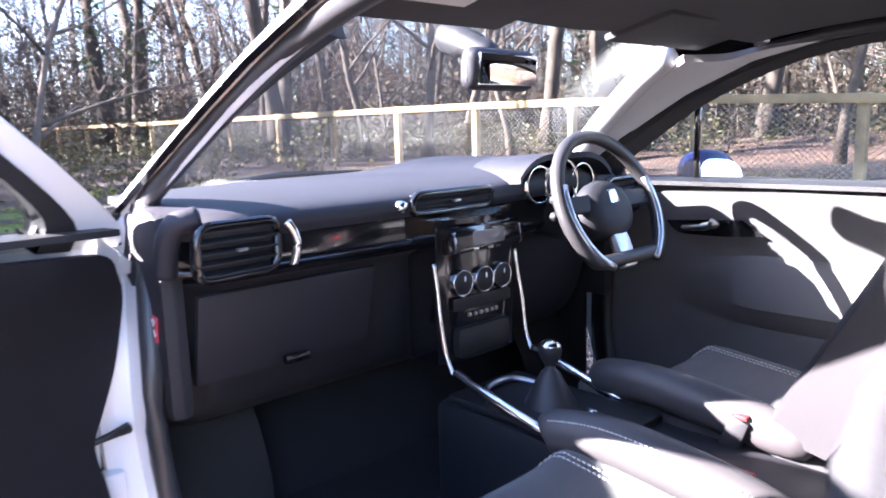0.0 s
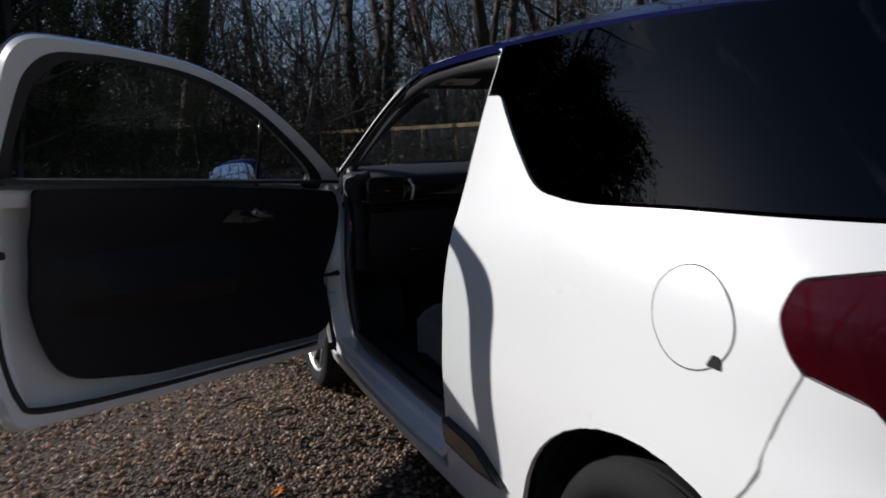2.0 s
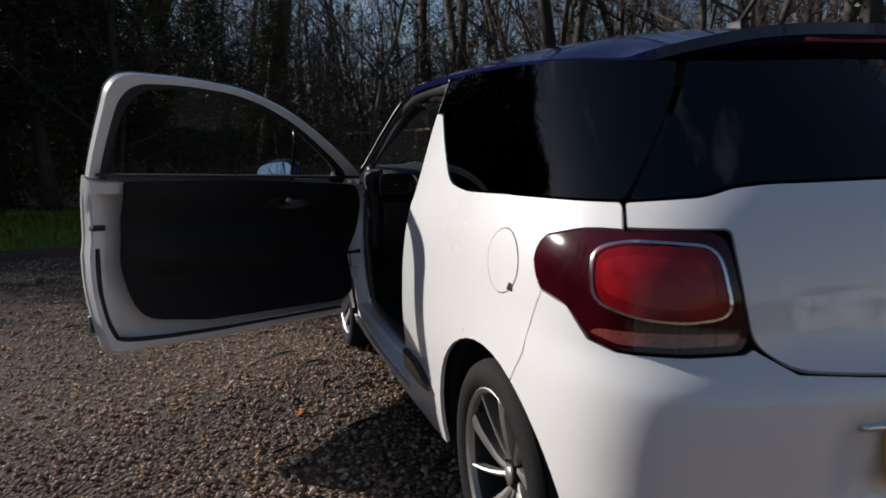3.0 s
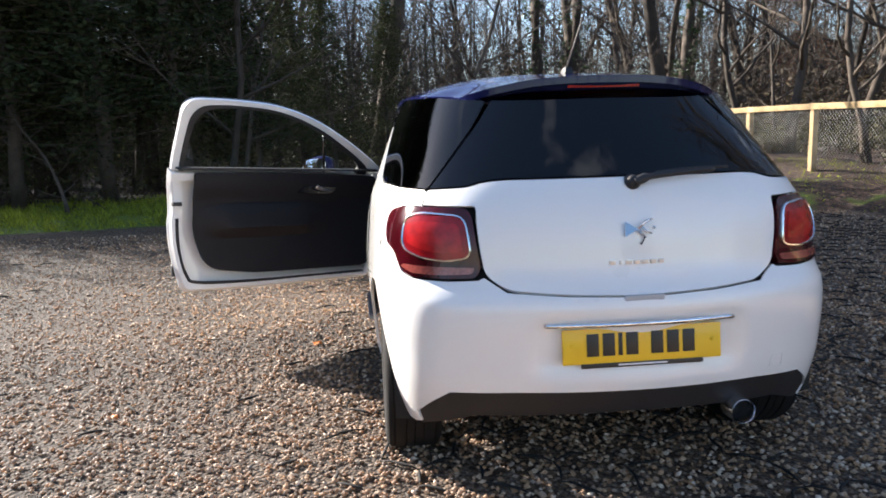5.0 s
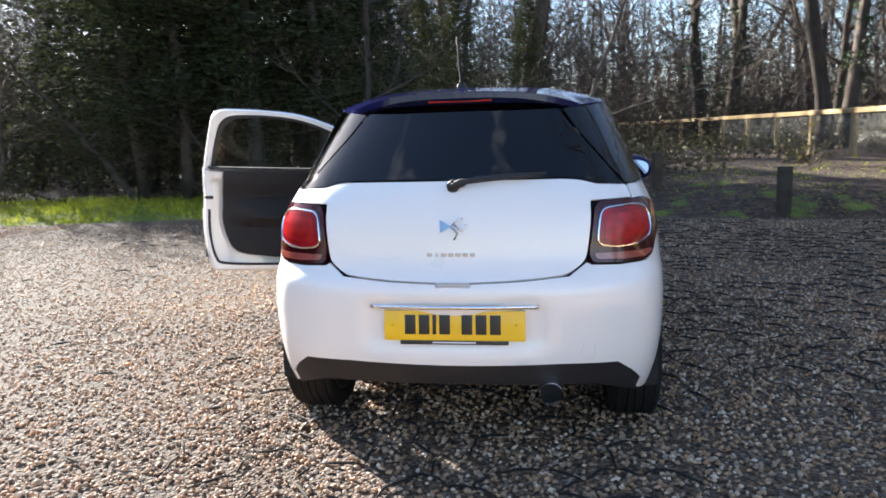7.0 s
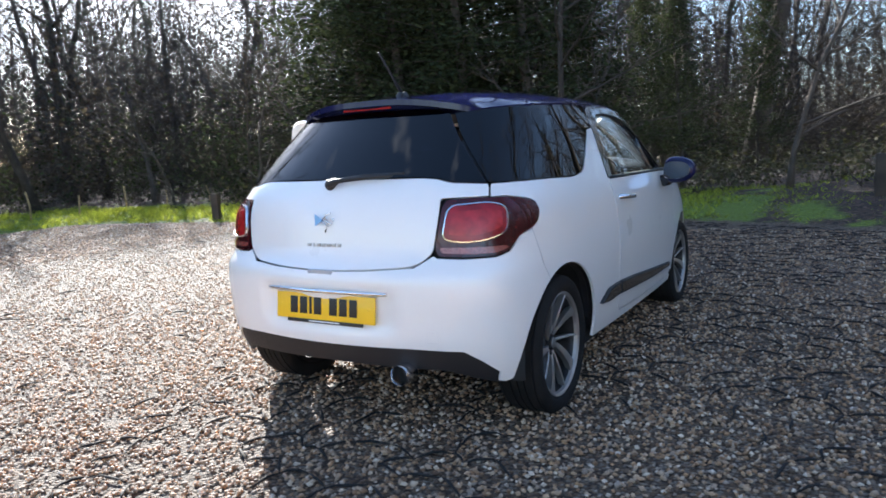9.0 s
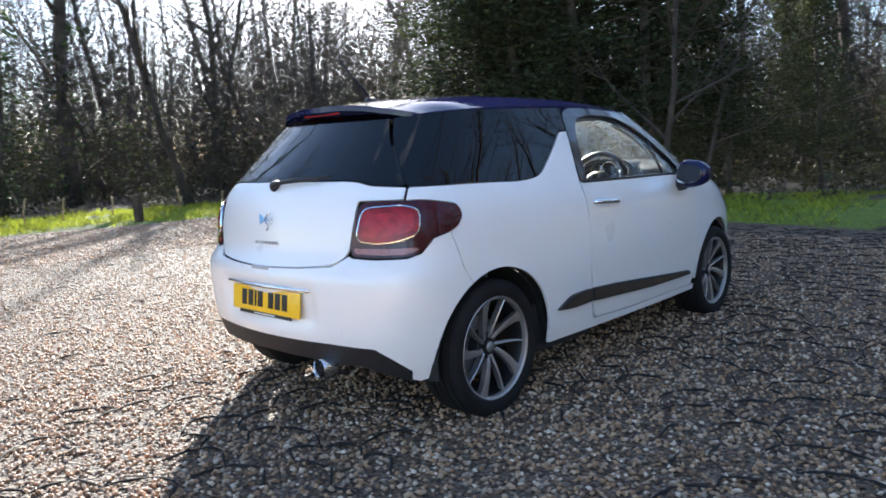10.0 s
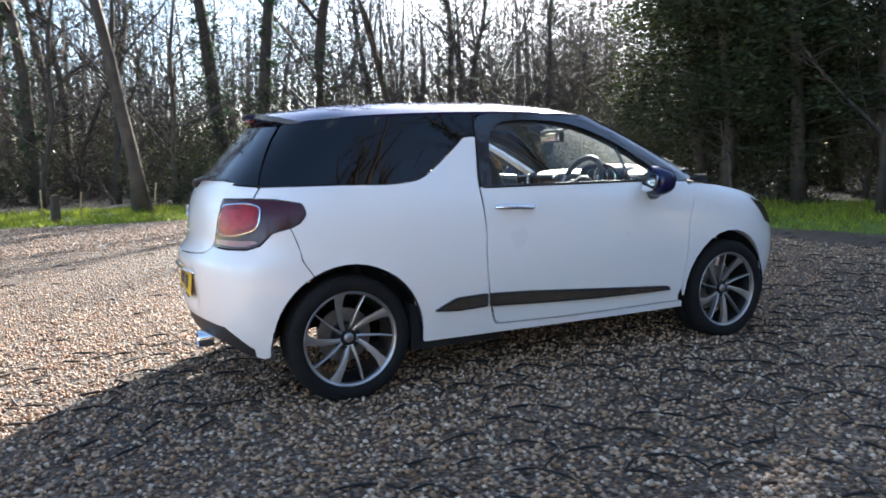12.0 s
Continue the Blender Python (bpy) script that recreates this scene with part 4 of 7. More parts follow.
def make_door(sign):
    """A door in its closed place, with its parts; the left one is swung open."""
    turn = (lambda o: o) if sign > 0 else flip
    low = turn(outlined(DOOR_LOW))
    door = panel("door", low, BODY, WHITE, car, "closed white door with black sill moulding" if sign > 0 else "white door standing wide open", step=0.05, gap=0.0016)
    # shut faces, and the white inner pressing
    put("door_edge", sharpen(mesh_from("edge", *rim(low, BODY, [(0.002, -0.002), (0.004, -0.02), (0.006, -0.062), (0.012, -0.068), (0.055, -0.068)])), 40), WHITE_IN, door, "white painted door edge")
    out_line = [v.to_2d() for v in glide([(s, z, 0) for s, z in side(FRAME_OUT, CABIN)], 4)]
    in_line = [v.to_2d() for v in glide([(s, z, 0) for s, z in side(FRAME_IN, CABIN)], 4)]
    ring = [tuple(p) for p in out_line] + [tuple(p) for p in in_line[::-1]]
    put("window_frame", sheet(turn(ring), CABIN, 0.012, 0.04, 0.0, INSIDE), GLOSS_BLACK, door, "gloss black window frame")
    mid_line = [a.lerp(b, 0.62 if sign < 0 else 0.42) for a, b in zip(out_line, in_line)]
    edge_ring = [tuple(p) for p in out_line] + [tuple(p) for p in mid_line[::-1]]
    trim_ring = [tuple(p) for p in mid_line] + [tuple(p) for p in in_line[::-1]]
    put("inner_frame", sheet(turn(edge_ring), CABIN, 0.028, 0.04, -0.0135, INSIDE), WHITE_IN if sign < 0 else TRIM, door, "white painted inner window frame" if sign < 0 else "")
    put("frame_trim", sheet(turn(trim_ring), CABIN, 0.034, 0.04, -0.0135, INSIDE), TRIM, door, "black inner window surround")
    opening = turn([tuple(p) for p in in_line])
    put("window_glass", sheet(inset(opening, -0.006), CABIN, 0.004, 0.06, -0.016, INSIDE), CLEAR, door, "clear side window")
    seal = [Vector(CABIN(a, b)) + Vector((-0.030 * sign, 0, 0)) for a, b in inset(opening, -0.002)]
    put("window_seal", mesh_from("seal", *tube(seal, 0.009, 6)), RUBBER, door)
    bar = [CABIN(sign * s_at(y=y, z=z, surf=CABIN), z) + Vector((-0.016 * sign, 0, 0)) for y, z in ((1.705, 0.985), (1.69, 1.06), (1.672, 1.14), (1.652, 1.225))]
    put("window_bar", mesh_from("bar", *tube(bar, 0.009, 6)), GLOSS_BLACK, door)
    waist = [BODY(sign * s_at(y=y, z=1.003), 1.003) + Vector((0.001 * sign, 0, 0)) for y in np.linspace(0.73, 2.05, 14)]
    put("waist_strip", mesh_from("strip", *tube(waist, 0.008, 6)), RUBBER, door)
    ledge = lambda u, v: Vector((sign * (BODY(s_at(y=0.745 + 1.315 * u, z=1.0), 1.0).x - 0.012 - 0.088 * v), 0.745 + 1.315 * u, 1.0075 - 0.006 * v * v))
    put("waist_ledge", grid(ledge, 20, 4, 0.012), TRIM, door, "black padded ledge under the window")
    # inner trim, with armrest, pull and handle
    trim_line = [(0.835, 0.985, 0.02), (0.84, 0.60, 0.1), (0.90, 0.42, 0.12), (1.2, 0.372, 0.05), (1.97, 0.358, 0.04), (2.05, 0.40, 0.04), (2.052, 0.50, 0.03), (2.030, 0.60, 0.03), (2.042, 0.975, 0.02), (1.4, 0.992, 0)]

    def padded(s, z):
        p = BODY(s, z)
        k = math.exp(-((z - 0.70) / 0.05) ** 2) * min(1.0, max(0.0, (1.75 - p.y) / 0.25)) * min(1.0, max(0.0, (p.y - 0.85) / 0.2))
        hump = 0.02 * math.exp(-((z - 0.93) / 0.06) ** 2)
        return p - Vector((sign * (0.055 * k + hump), 0, 0))
    # open door gets the shade-darkened trim colour, closed door the sun-lightened one
    trim = put("door_trim", sheet(turn(outlined(trim_line)), padded, 0.02, 0.035, -0.075, INSIDE), DOOR_TRIM_SHADED if sign < 0 else DOOR_TRIM_SUNLIT, door, "black padded door trim, darkened for shade" if sign < 0 else "padded door trim, greyed to look sunlit")
    px = BODY(s_at(y=1.86, z=0.88), 0.88).x
    pocket = rounded([(1.475, 0.857, 0.005), (1.53, 0.853, 0.02), (1.60, 0.848, 0.03), (1.73, 0.848, 0.03), (1.778, 0.905, 0.02), (1.762, 0.932, 0.015), (1.60, 0.937, 0.04), (1.56, 0.918, 0.03)], 0.02)
    put("handle_recess", prism([(y, z) for y, z in pocket], 0.008 * sign, Matrix.Translation((sign * (px - 0.112), 0, 0)), "x"), GLOSS_BLACK, trim, "gloss black handle surround")
    put("inner_handle", mesh_from("handle", *tube(glide([(sign * (px - 0.122), 1.705, 0.868), (sign * (px - 0.132), 1.67, 0.870), (sign * (px - 0.140), 1.635, 0.876), (sign * (px - 0.140), 1.605, 0.886), (sign * (px - 0.138), 1.596, 0.896)], 5), [0.006] * 5 + [0.008] * 5 + [0.011] * 5 + [0.015] * 5 + [0.008], 8)), SATIN, trim, "satin silver inner handle")
    # outer handle and sill moulding
    hx = BODY(s_at(y=0.9, z=0.895), 0.895).x
    put("door_handle", mesh_from("handle", *tube(glide([(sign * (hx - 0.005), 0.785, 0.897), (sign * (hx + 0.028), 0.82, 0.897), (sign * (hx + 0.034), 0.90, 0.893), (sign * (hx + 0.026), 0.985, 0.888), (sign * (hx - 0.008), 1.01, 0.886)], 6), 0.0125, 10)), CHROME, door, "chrome pull handle")
    mould = outlined([(0.735, 0.392, 0.005), (0.735, 0.460, 0.012), (1.0, 0.448, 0), (1.94, 0.378, 0.01), (1.96, 0.354, 0.01), (1.4, 0.362, 0), (1.0, 0.380, 0)])
    put("sill_moulding", sheet(turn(mould), BODY, 0.02, 0.04, 0.016, INSIDE), TRIM, door, "black moulding with a bright insert")
    insert = outlined([(0.74, 0.402, 0.006), (0.74, 0.452, 0.008), (1.0, 0.441, 0), (1.90, 0.374, 0.01), (1.90, 0.364, 0.008), (1.4, 0.372, 0), (1.0, 0.390, 0)])
    put("bright_insert", sheet(turn(insert), BODY, 0.006, 0.04, 0.0185, INSIDE), DARK_CHROME, door, "dark chrome insert")
    # mirror: arm, shell and glass
    arm = put("mirror_arm", mesh_from("arm", *tube(glide([(sign * 0.80, 1.83, 0.925), (sign * 0.85, 1.82, 0.935), (sign * 0.90, 1.79, 0.965), (sign * 0.92, 1.77, 0.99)], 3), [0.040] * 4 + [0.034] * 6, 10)), GLOSS_BLACK, door)
    spot = Matrix.Translation((0.942, 1.745, 1.0) if sign > 0 else (-0.968, 1.785, 1.022)) @ Matrix.Rotation(radians(-15 * sign), 4, "Z")
    shell = bmesh.new()
    bmesh.ops.create_uvsphere(shell, u_segments=24, v_segments=14, radius=1.0)
    for v in shell.verts:
        c = v.co
        flat = 0.35 if c.y < 0 else 1.0
        sq = lambda t: math.copysign(abs(t) ** 0.75, t)
        v.co = spot @ Vector((sign * (0.100 if sign > 0 else 0.118) * sq(c.x), 0.10 * c.y * flat, (0.082 if sign > 0 else 0.070) * sq(c.z) * (1 - 0.22 * c.x)))
    mirror = put("door_mirror", shell, NAVY, door, "dark blue door mirror")
    face = [((0.086 if sign > 0 else 0.102) * math.copysign(abs(math.cos(a)) ** 0.7, math.cos(a)), 0.055 * math.copysign(abs(math.sin(a)) ** 0.7, math.sin(a)) * (1 - 0.2 * math.cos(a))) for a in np.linspace(0, 2 * math.pi, 33)[:-1]]
    put("mirror_glass", prism([(sign * x, z) for x, z in face], 0.006, spot @ Matrix.Translation((0, -0.044, 0)) @ Matrix.Rotation(radians(-14), 4, "X"), "y"), MIRROR, mirror, "mirror glass")
    return door


door_right = make_door(1)
door_left = make_door(-1)
# its hinge line leans in at the top, so that the open door stands a little higher at its free edge
pivot = Vector((-HINGE.x, HINGE.y, 0.4))
door_left.matrix_basis = Matrix.Translation(pivot) @ Matrix.Rotation(radians(-55), 4, Vector((0.074, 0, 1)).normalized()) @ Matrix.Translation(-pivot)

# the open doorway: white return, black sealing strip
APERTURE = [v.to_2d() for v in glide([(s, z, 0) for s, z in side([(0.715, 1.0), (0.722, 0.80), (0.725, 0.50), (0.775, 0.345), (0.9, 0.312), (1.4, 0.306), (1.90, 0.305), (2.03, 0.36), (2.070, 0.50), (2.082, 0.75), (2.124, 0.985), (2.10, 1.045), (1.89, 1.172), (1.67, 1.282), (1.49, 1.345), (1.30, 1.384), (1.10, 1.393), (0.80, 1.385), (0.758, 1.35), (0.742, 1.262)], CABIN)], 4, True)]


def doorway(s, z):
    """Below the waist the body's side, above it the cabin's."""
    return CABIN(s, z) if z > 1.0 else BODY(s, z)


def blended(loop):
    full, thin = inset(loop, 0.058), inset(loop, 0.030)
    out = []
    for (a, b), (a2, b2) in zip(full, thin):
        k = min(1.0, max(0.0, (b - 0.95) / 0.1))
        out.append((a + (a2 - a) * k, b + (b2 - b) * k))
    return out


for sign in (1, -1):
    loop = [tuple(p) for p in APERTURE] if sign > 0 else [(-p[0], p[1]) for p in APERTURE][::-1]
    put("door_aperture", sharpen(mesh_from("aperture", *rim(loop, CABIN, [(-0.012, -0.004), (0.002, -0.006), (0.004, -0.066), (0.016, -0.076), (0.044, -0.080), (0.050, -0.088), (0.054, -0.105)], slim=0.42, deep=0.42)), 50), WHITE_IN if sign < 0 else TRIM, car, "white painted door opening" if sign < 0 else "black door surround")
    if sign < 0:
        # the white edge along the windscreen pillar
        v, f = rim(loop, CABIN, [(-0.050, 0.0035), (-0.002, 0.0035), (0.002, -0.006)], slim=0.5)
        f = [q for q in f if all(1.03 < v[i].z < 1.36 and v[i].y > 1.35 for i in q)]
        used = sorted({i for q in f for i in q})
        place = {i: k for k, i in enumerate(used)}
        put("pillar_edge", mesh_from("edge", [v[i] for i in used], [tuple(place[i] for i in q) for q in f]), WHITE_IN, car, "white painted edge of the door opening")
    line = [Vector(CABIN(a, b)) - Vector(((0.092 - 0.048 * min(1.0, max(0.0, (b - 0.95) / 0.1))) * sign, 0, 0)) for a, b in blended(loop)]
    fat = [(0.021 + 0.006 * min(1.0, max(0.0, (0.95 - p.y) / 0.12))) if sign < 0 else 0.014 for p in line]
    put("door_seal", mesh_from("seal", *tube(line, fat, 10, True)), SEAL, car, "black rubber door seal")

# ---- wheels ----
def tread_tyre():
    """A low-profile tyre: side wall, shoulder blocks and grooves."""
    r, h = 0.308, 0.102
    section = [(0.232, -0.088), (0.243, -0.100), (0.264, -0.106), (0.285, -0.102), (0.299, -0.092), (0.305, -0.080)]
    for a, b in ((-0.072, -0.036), (-0.028, -0.003), (0.003, 0.028), (0.036, 0.072)):
        section += [(r - 0.007, a - 0.001), (r, a), (r, b), (r - 0.007, b + 0.001)]
    section += [(0.305, 0.080), (0.299, 0.092), (0.285, 0.102), (0.264, 0.106), (0.243, 0.100), (0.232, 0.088)]
    v, f = lathe(section, 72)
    blocks = []
    for k in range(60):
        a = 2 * math.pi * k / 60
        for side_x in (-0.082, 0.082):
            m = Matrix.Rotation(a, 4, "X") @ Matrix.Translation((side_x, 0, 0.2985)) @ Matrix.Rotation(0.25 * (1 if side_x > 0 else -1), 4, "Y")
            bx = box(0.026, 0.020, 0.007, bevel=0.0)
            blocks.append(([m @ q.co for q in bx.verts], [[q.index for q in g.verts] for g in bx.faces]))
            bx.free()
    return mesh_from("tyre", v, f), mesh_from("tread", *join(*blocks))


def wheel_meshes():
    tyre, tread = tread_tyre()
    sharpen(tyre, 35)
    barrel = mesh_from("barrel", *lathe([(0.234, 0.09), (0.222, 0.085), (0.215, 0.05), (0.210, -0.085), (0.232, -0.092)], 64))
    lip = sharpen(mesh_from("lip", *lathe([(0.217, 0.070), (0.220, 0.086), (0.230, 0.093), (0.236, 0.088), (0.234, 0.070)], 72, closed=True)), 40)
    wide, slim = [], []
    for k in range(5):
        turn0 = 2 * math.pi * k / 5
        for kind in ("wide", "slim"):
            rows = []
            count = 9
            for i in range(count):
                t = i / (count - 1)
                r = 0.040 + (0.226 - 0.040) * t
                if kind == "wide":
                    a = turn0 - 0.30 * t + 0.22 * max(0.0, 0.35 - t)
                    hw = 0.010 + 0.012 * t + 0.010 * max(0, t - 0.8) * 5
                else:
                    a = turn0 + 0.50 - 0.12 * t
                    hw = 0.0075 - 0.0040 * t
                x = 0.040 + 0.040 * t ** 0.8
                d = Vector((0, -math.sin(a), math.cos(a)))
                w = Vector((0, math.cos(a), math.sin(a)))
                c = d * r
                rows.append([Vector((x, *(c - w * hw).yz)), Vector((x + 0.004, *c.yz)), Vector((x, *(c + w * hw).yz)), Vector((x - 0.03, *(c + w * hw * 0.7).yz)), Vector((x - 0.03, *(c - w * hw * 0.7).yz))])
            verts = [p for row in rows for p in row]
            faces = [(i * 5 + j, i * 5 + (j + 1) % 5, (i + 1) * 5 + (j + 1) % 5, (i + 1) * 5 + j) for i in range(count - 1) for j in range(5)]
            (wide if kind == "wide" else slim).append(sharpen(mesh_from("spoke", verts, faces), 30))
    hub = sharpen(mesh_from("hub", *lathe([(0.0, 0.052), (0.026, 0.052), (0.030, 0.048), (0.031, 0.036), (0.062, 0.034), (0.068, 0.025), (0.07, -0.02), (0.05, -0.03)], 40)), 40)
    disc = sharpen(mesh_from("disc", *lathe([(0.05, 0.01), (0.06, -0.02), (0.135, -0.022), (0.137, -0.032), (0.0, -0.034)], 48)), 40)
    return tyre, tread, barrel, lip, wide, slim, hub, disc


TYRE_ME, TREAD_ME, BARREL_ME, LIP_ME, WIDE_ME, SLIM_ME, HUB_ME, DISC_ME = wheel_meshes()
nut = mesh_from("nut", *lathe([(0.0, 0.046), (0.006, 0.046), (0.0075, 0.043), (0.0075, 0.03)], 6))
for sx, y, spin in ((1, 0.0, 0.5), (1, 2.464, 0.9), (-1, 0.0, 0.2), (-1, 2.464, 0.4)):
    m = Matrix.Translation((sx * 0.702, y, 0.300)) @ (Matrix() if sx > 0 else Matrix.Rotation(math.pi, 4, "Z")) @ Matrix.Rotation(spin, 4, "X")
    wheel = put("wheel", BARREL_ME, DARK_METAL, car, "alloy wheel with five broad and five slim spokes", m)
    put("tyre", TYRE_ME, TYRE, wheel, "low-profile black tyre")
    put("rim", LIP_ME, ALLOY, wheel, "machined alloy lip")
    for a, b in zip(WIDE_ME, SLIM_ME):
        put("spoke", a, ALLOY, wheel, "broad machined spoke")
        put("spoke", b, ALLOY, wheel, "slim machined spoke")
    hub = put("hub", HUB_ME, DARK_METAL, wheel)
    put("centre_cap", mesh_from("cap", *lathe([(0.0, 0.055), (0.022, 0.0545), (0.024, 0.052)], 24)), ALLOY, hub)
    put("brake_disc", DISC_ME, BRAKE, wheel)
    for k in range(4):
        a = 2 * math.pi * (k + 0.5) / 4
        put("wheel_nut", nut, DARK_METAL, hub, matrix=Matrix.Translation((0, 0.048 * math.cos(a), 0.048 * math.sin(a))))

# ---- the car's inside ----
def block(name, sx, sy, sz, at, material, parent=None, bevel=0.01, label="", turn=None, taper=None):
    return put(name, box(sx, sy, sz, at, bevel, turn=turn, taper=taper), material, parent or car, label)


# underbody and floor
floor_pan = block("floor_pan", 1.30, 2.0, 0.04, (0, 1.15, 0.215), UNDER, bevel=0.01, label="dark underbody")
block("floor_pan", 0.96, 1.05, 0.05, (0, 0.10, 0.33), UNDER, bevel=0.01)
block("floor_pan", 0.90, 0.9, 0.05, (0, 2.55, 0.24), UNDER, bevel=0.01)
block("rear_axle", 1.30, 0.07, 0.07, (0, 0.0, 0.29), UNDER, bevel=0.02)
block("silencer", 0.42, 0.16, 0.14, (0.20, -0.40, 0.33), DARK_METAL, bevel=0.05)
for sx in (-1, 1):
    block("sill_box", 0.10, 1.34, 0.10, (sx * 0.735, 1.40, 0.29), WHITE_IN, bevel=0.01)
    block("sill_plate", 0.06, 1.2, 0.012, (sx * 0.665, 1.40, 0.362), TRIM, bevel=0.004, label="black sill plate")
    block("kick_panel", 0.03, 0.30, 0.55, (sx * 0.70, 2.20, 0.58), TRIM, bevel=0.01)
for sx in (-1, 1):
    block("inner_sill", 0.12, 0.52, 0.24, (sx * 0.70, 0.58, 0.31), UNDER, bevel=0.01)
carpet = block("carpet", 1.34, 1.55, 0.02, (0, 1.45, 0.275), CARPET, bevel=0.004, label="black carpet")
block("bulkhead", 1.36, 0.03, 0.80, (0, 2.38, 0.62), UNDER, bevel=0.01)
block("toe_board", 1.34, 0.35, 0.03, (0, 2.25, 0.40), CARPET, bevel=0.01, turn=Matrix.Rotation(0.9, 4, "X"))

KEEP = set(car.children)

# dashboard: a profile drawn across the cabin, bulged in the middle
DASH = [(2.52, 1.052), (2.25, 1.054), (2.08, 1.046), (1.985, 1.034), (1.945, 1.018), (1.940, 0.995), (1.955, 0.985), (1.965, 0.93), (1.960, 0.915), (1.985, 0.895), (2.035, 0.860), (2.075, 0.70), (2.13, 0.60), (2.20, 0.55)]


def dash_shift(x):
    return 0.0 + 0.09 * max(0.0, abs(x) - 0.60) / 0.105 - 0.02 * math.exp(-((x - 0.33) / 0.16) ** 2)


def dash_rows(i0, i1, per=4, hump=True):
    line = glide([(y, z, 0) for y, z in DASH[i0:i1]], per)

    def fn(u, v):
        x = -0.705 + 1.41 * u
        k = v * (len(line) - 1)
        a = line[int(k)].lerp(line[min(int(k) + 1, len(line) - 1)], k - int(k))
        fade = min(1.0, max(0.0, (2.35 - a.x) / 0.2))
        z = a.y + (0.035 * math.exp(-((x - 0.33) / 0.17) ** 2) * min(1.0, max(0, (a.y - 0.98) / 0.04)) if hump else 0)
        return Vector((x, min(a.x + dash_shift(x) * fade, 2.485 - 0.19 * (x / 0.705) ** 2), z))
    return fn, len(line) - 1


fn, n = dash_rows(0, 6)
dash = put("dashboard", grid(fn, 44, n, 0.02, Vector((0, 0.5, -0.8))), DASHTOP, car, "dark soft-grained dashboard")
fn, n = dash_rows(5, 10)
put("fascia", grid(fn, 44, n, 0.02, Vector((0, 1, 0))), GLOSS_BLACK, dash, "gloss black fascia band")
fn, n = dash_rows(9, 14)
put("lower_dash", grid(fn, 44, n, 0.02, Vector((0, 1, 0))), SOFT, dash, "black lower dashboard")
glove = block("glovebox_lid", 0.42, 0.02, 0.20, (-0.44, 2.046, 0.775), SOFT, dash, 0.012, turn=Matrix.Rotation(0.24, 4, "X"))
block("glovebox_latch", 0.06, 0.02, 0.02, (-0.44, 2.030, 0.70), GLOSS_BLACK, glove, 0.006)
for sx in (-1, 1):
    put("dash_end", box(0.05, 0.22, 0.40, (sx * 0.690, 2.135, 0.83), 0.022), SOFT, dash)

# air vents
def vent(x0, x1, z0, z1, y, rows, parent, yaw=0.0):
    cx, cz = (x0 + x1) / 2, (z0 + z1) / 2
    m = Matrix.Translation((cx, y, cz)) @ Matrix.Rotation(yaw, 4, "Z")
    w, h = (x1 - x0) / 2, (z1 - z0) / 2
    ring = rounded([(-w, -h, 0.03), (w * 0.92, -h, 0.03), (w, h, 0.03), (-w * 0.9, h, 0.03)], 0.03)
    loop = [m @ Vector((a, 0, b)) for a, b in ring]
    v = put("air_vent", mesh_from("surround", *tube(loop, 0.009, 6, True)), GLOSS_BLACK, parent, "gloss black air vent surround")
    put("vent_back", prism(ring, 0.004, m @ Matrix.Translation((0, 0.018, 0)), "y"), TRIM, v)
    for i in range(rows):
        z = -h + 2 * h * (i + 0.5) / rows
        put("vent_slat", box(2 * w * 0.92, 0.022, 0.004, (0, 0, 0), 0.0015), TRIM, v, matrix=m @ Matrix.Translation((0, 0.004, z)) @ Matrix.Rotation(0.25, 4, "X"))
    put("vent_tab", box(0.02, 0.012, 0.006, (0, 0, 0), 0.002), SATIN, v, matrix=m @ Matrix.Translation((0, -0.012, 0)))
    return v


v = vent(-0.690, -0.515, 0.918, 1.014, 1.925, 5, dash, 0.10)
put("vent_trim", mesh_from("trim", *tube(glide([(-0.512, 1.905, 1.008), (-0.500, 1.900, 0.985), (-0.497, 1.898, 0.96), (-0.505, 1.902, 0.925)], 5), 0.009, 8)), CHROME, v)
vent(0.53, 0.69, 0.918, 1.014, 1.925, 5, dash, -0.10)
vent(-0.185, 0.075, 0.985, 1.028, 1.940, 4, dash)
put("dash_knob", mesh_from("knob", *moved(lathe([(0.0, -0.012), (0.012, -0.011), (0.014, -0.004), (0.014, 0.01)], 20, "y"), Matrix.Translation((-0.215, 1.935, 1.005)))), CHROME, dash, "chrome dash knob")
# pale pad on the passenger end that catches the sun
put("dash_corner", mesh_from("pad", *tube(glide([(-0.712, 1.995, 0.925), (-0.712, 1.975, 0.985), (-0.70, 1.958, 1.018), (-0.66, 1.945, 1.028)], 6), [0.022] * 18 + [0.012], 8)), DASHTOP, dash)

# centre stack
stack = put("centre_fascia", grid(lambda u, v: Vector((-0.128 + 0.256 * u, 1.925 - 0.018 * (1 - (2 * u - 1) ** 2) + 0.005 * v, 0.965 - 0.34 * v)), 12, 12, 0.10, Vector((0, 1, 0))), GLOSS_BLACK, car, "gloss black centre stack")
face = lambda x, z, out=0.0: Vector((x, 1.925 - 0.018 * (1 - (2 * (x + 0.135) / 0.27 - 1) ** 2) + 0.005 * (0.965 - z) / 0.34 - out, z))
radio = put("radio", box(0.25, 0.034, 0.066, face(0, 0.918, 0.006), 0.016), GLOSS_BLACK, stack, "radio with grey screen")
put("screen", box(0.105, 0.006, 0.034, face(0.005, 0.919, 0.021), 0.003), SCREEN, radio, "grey display")
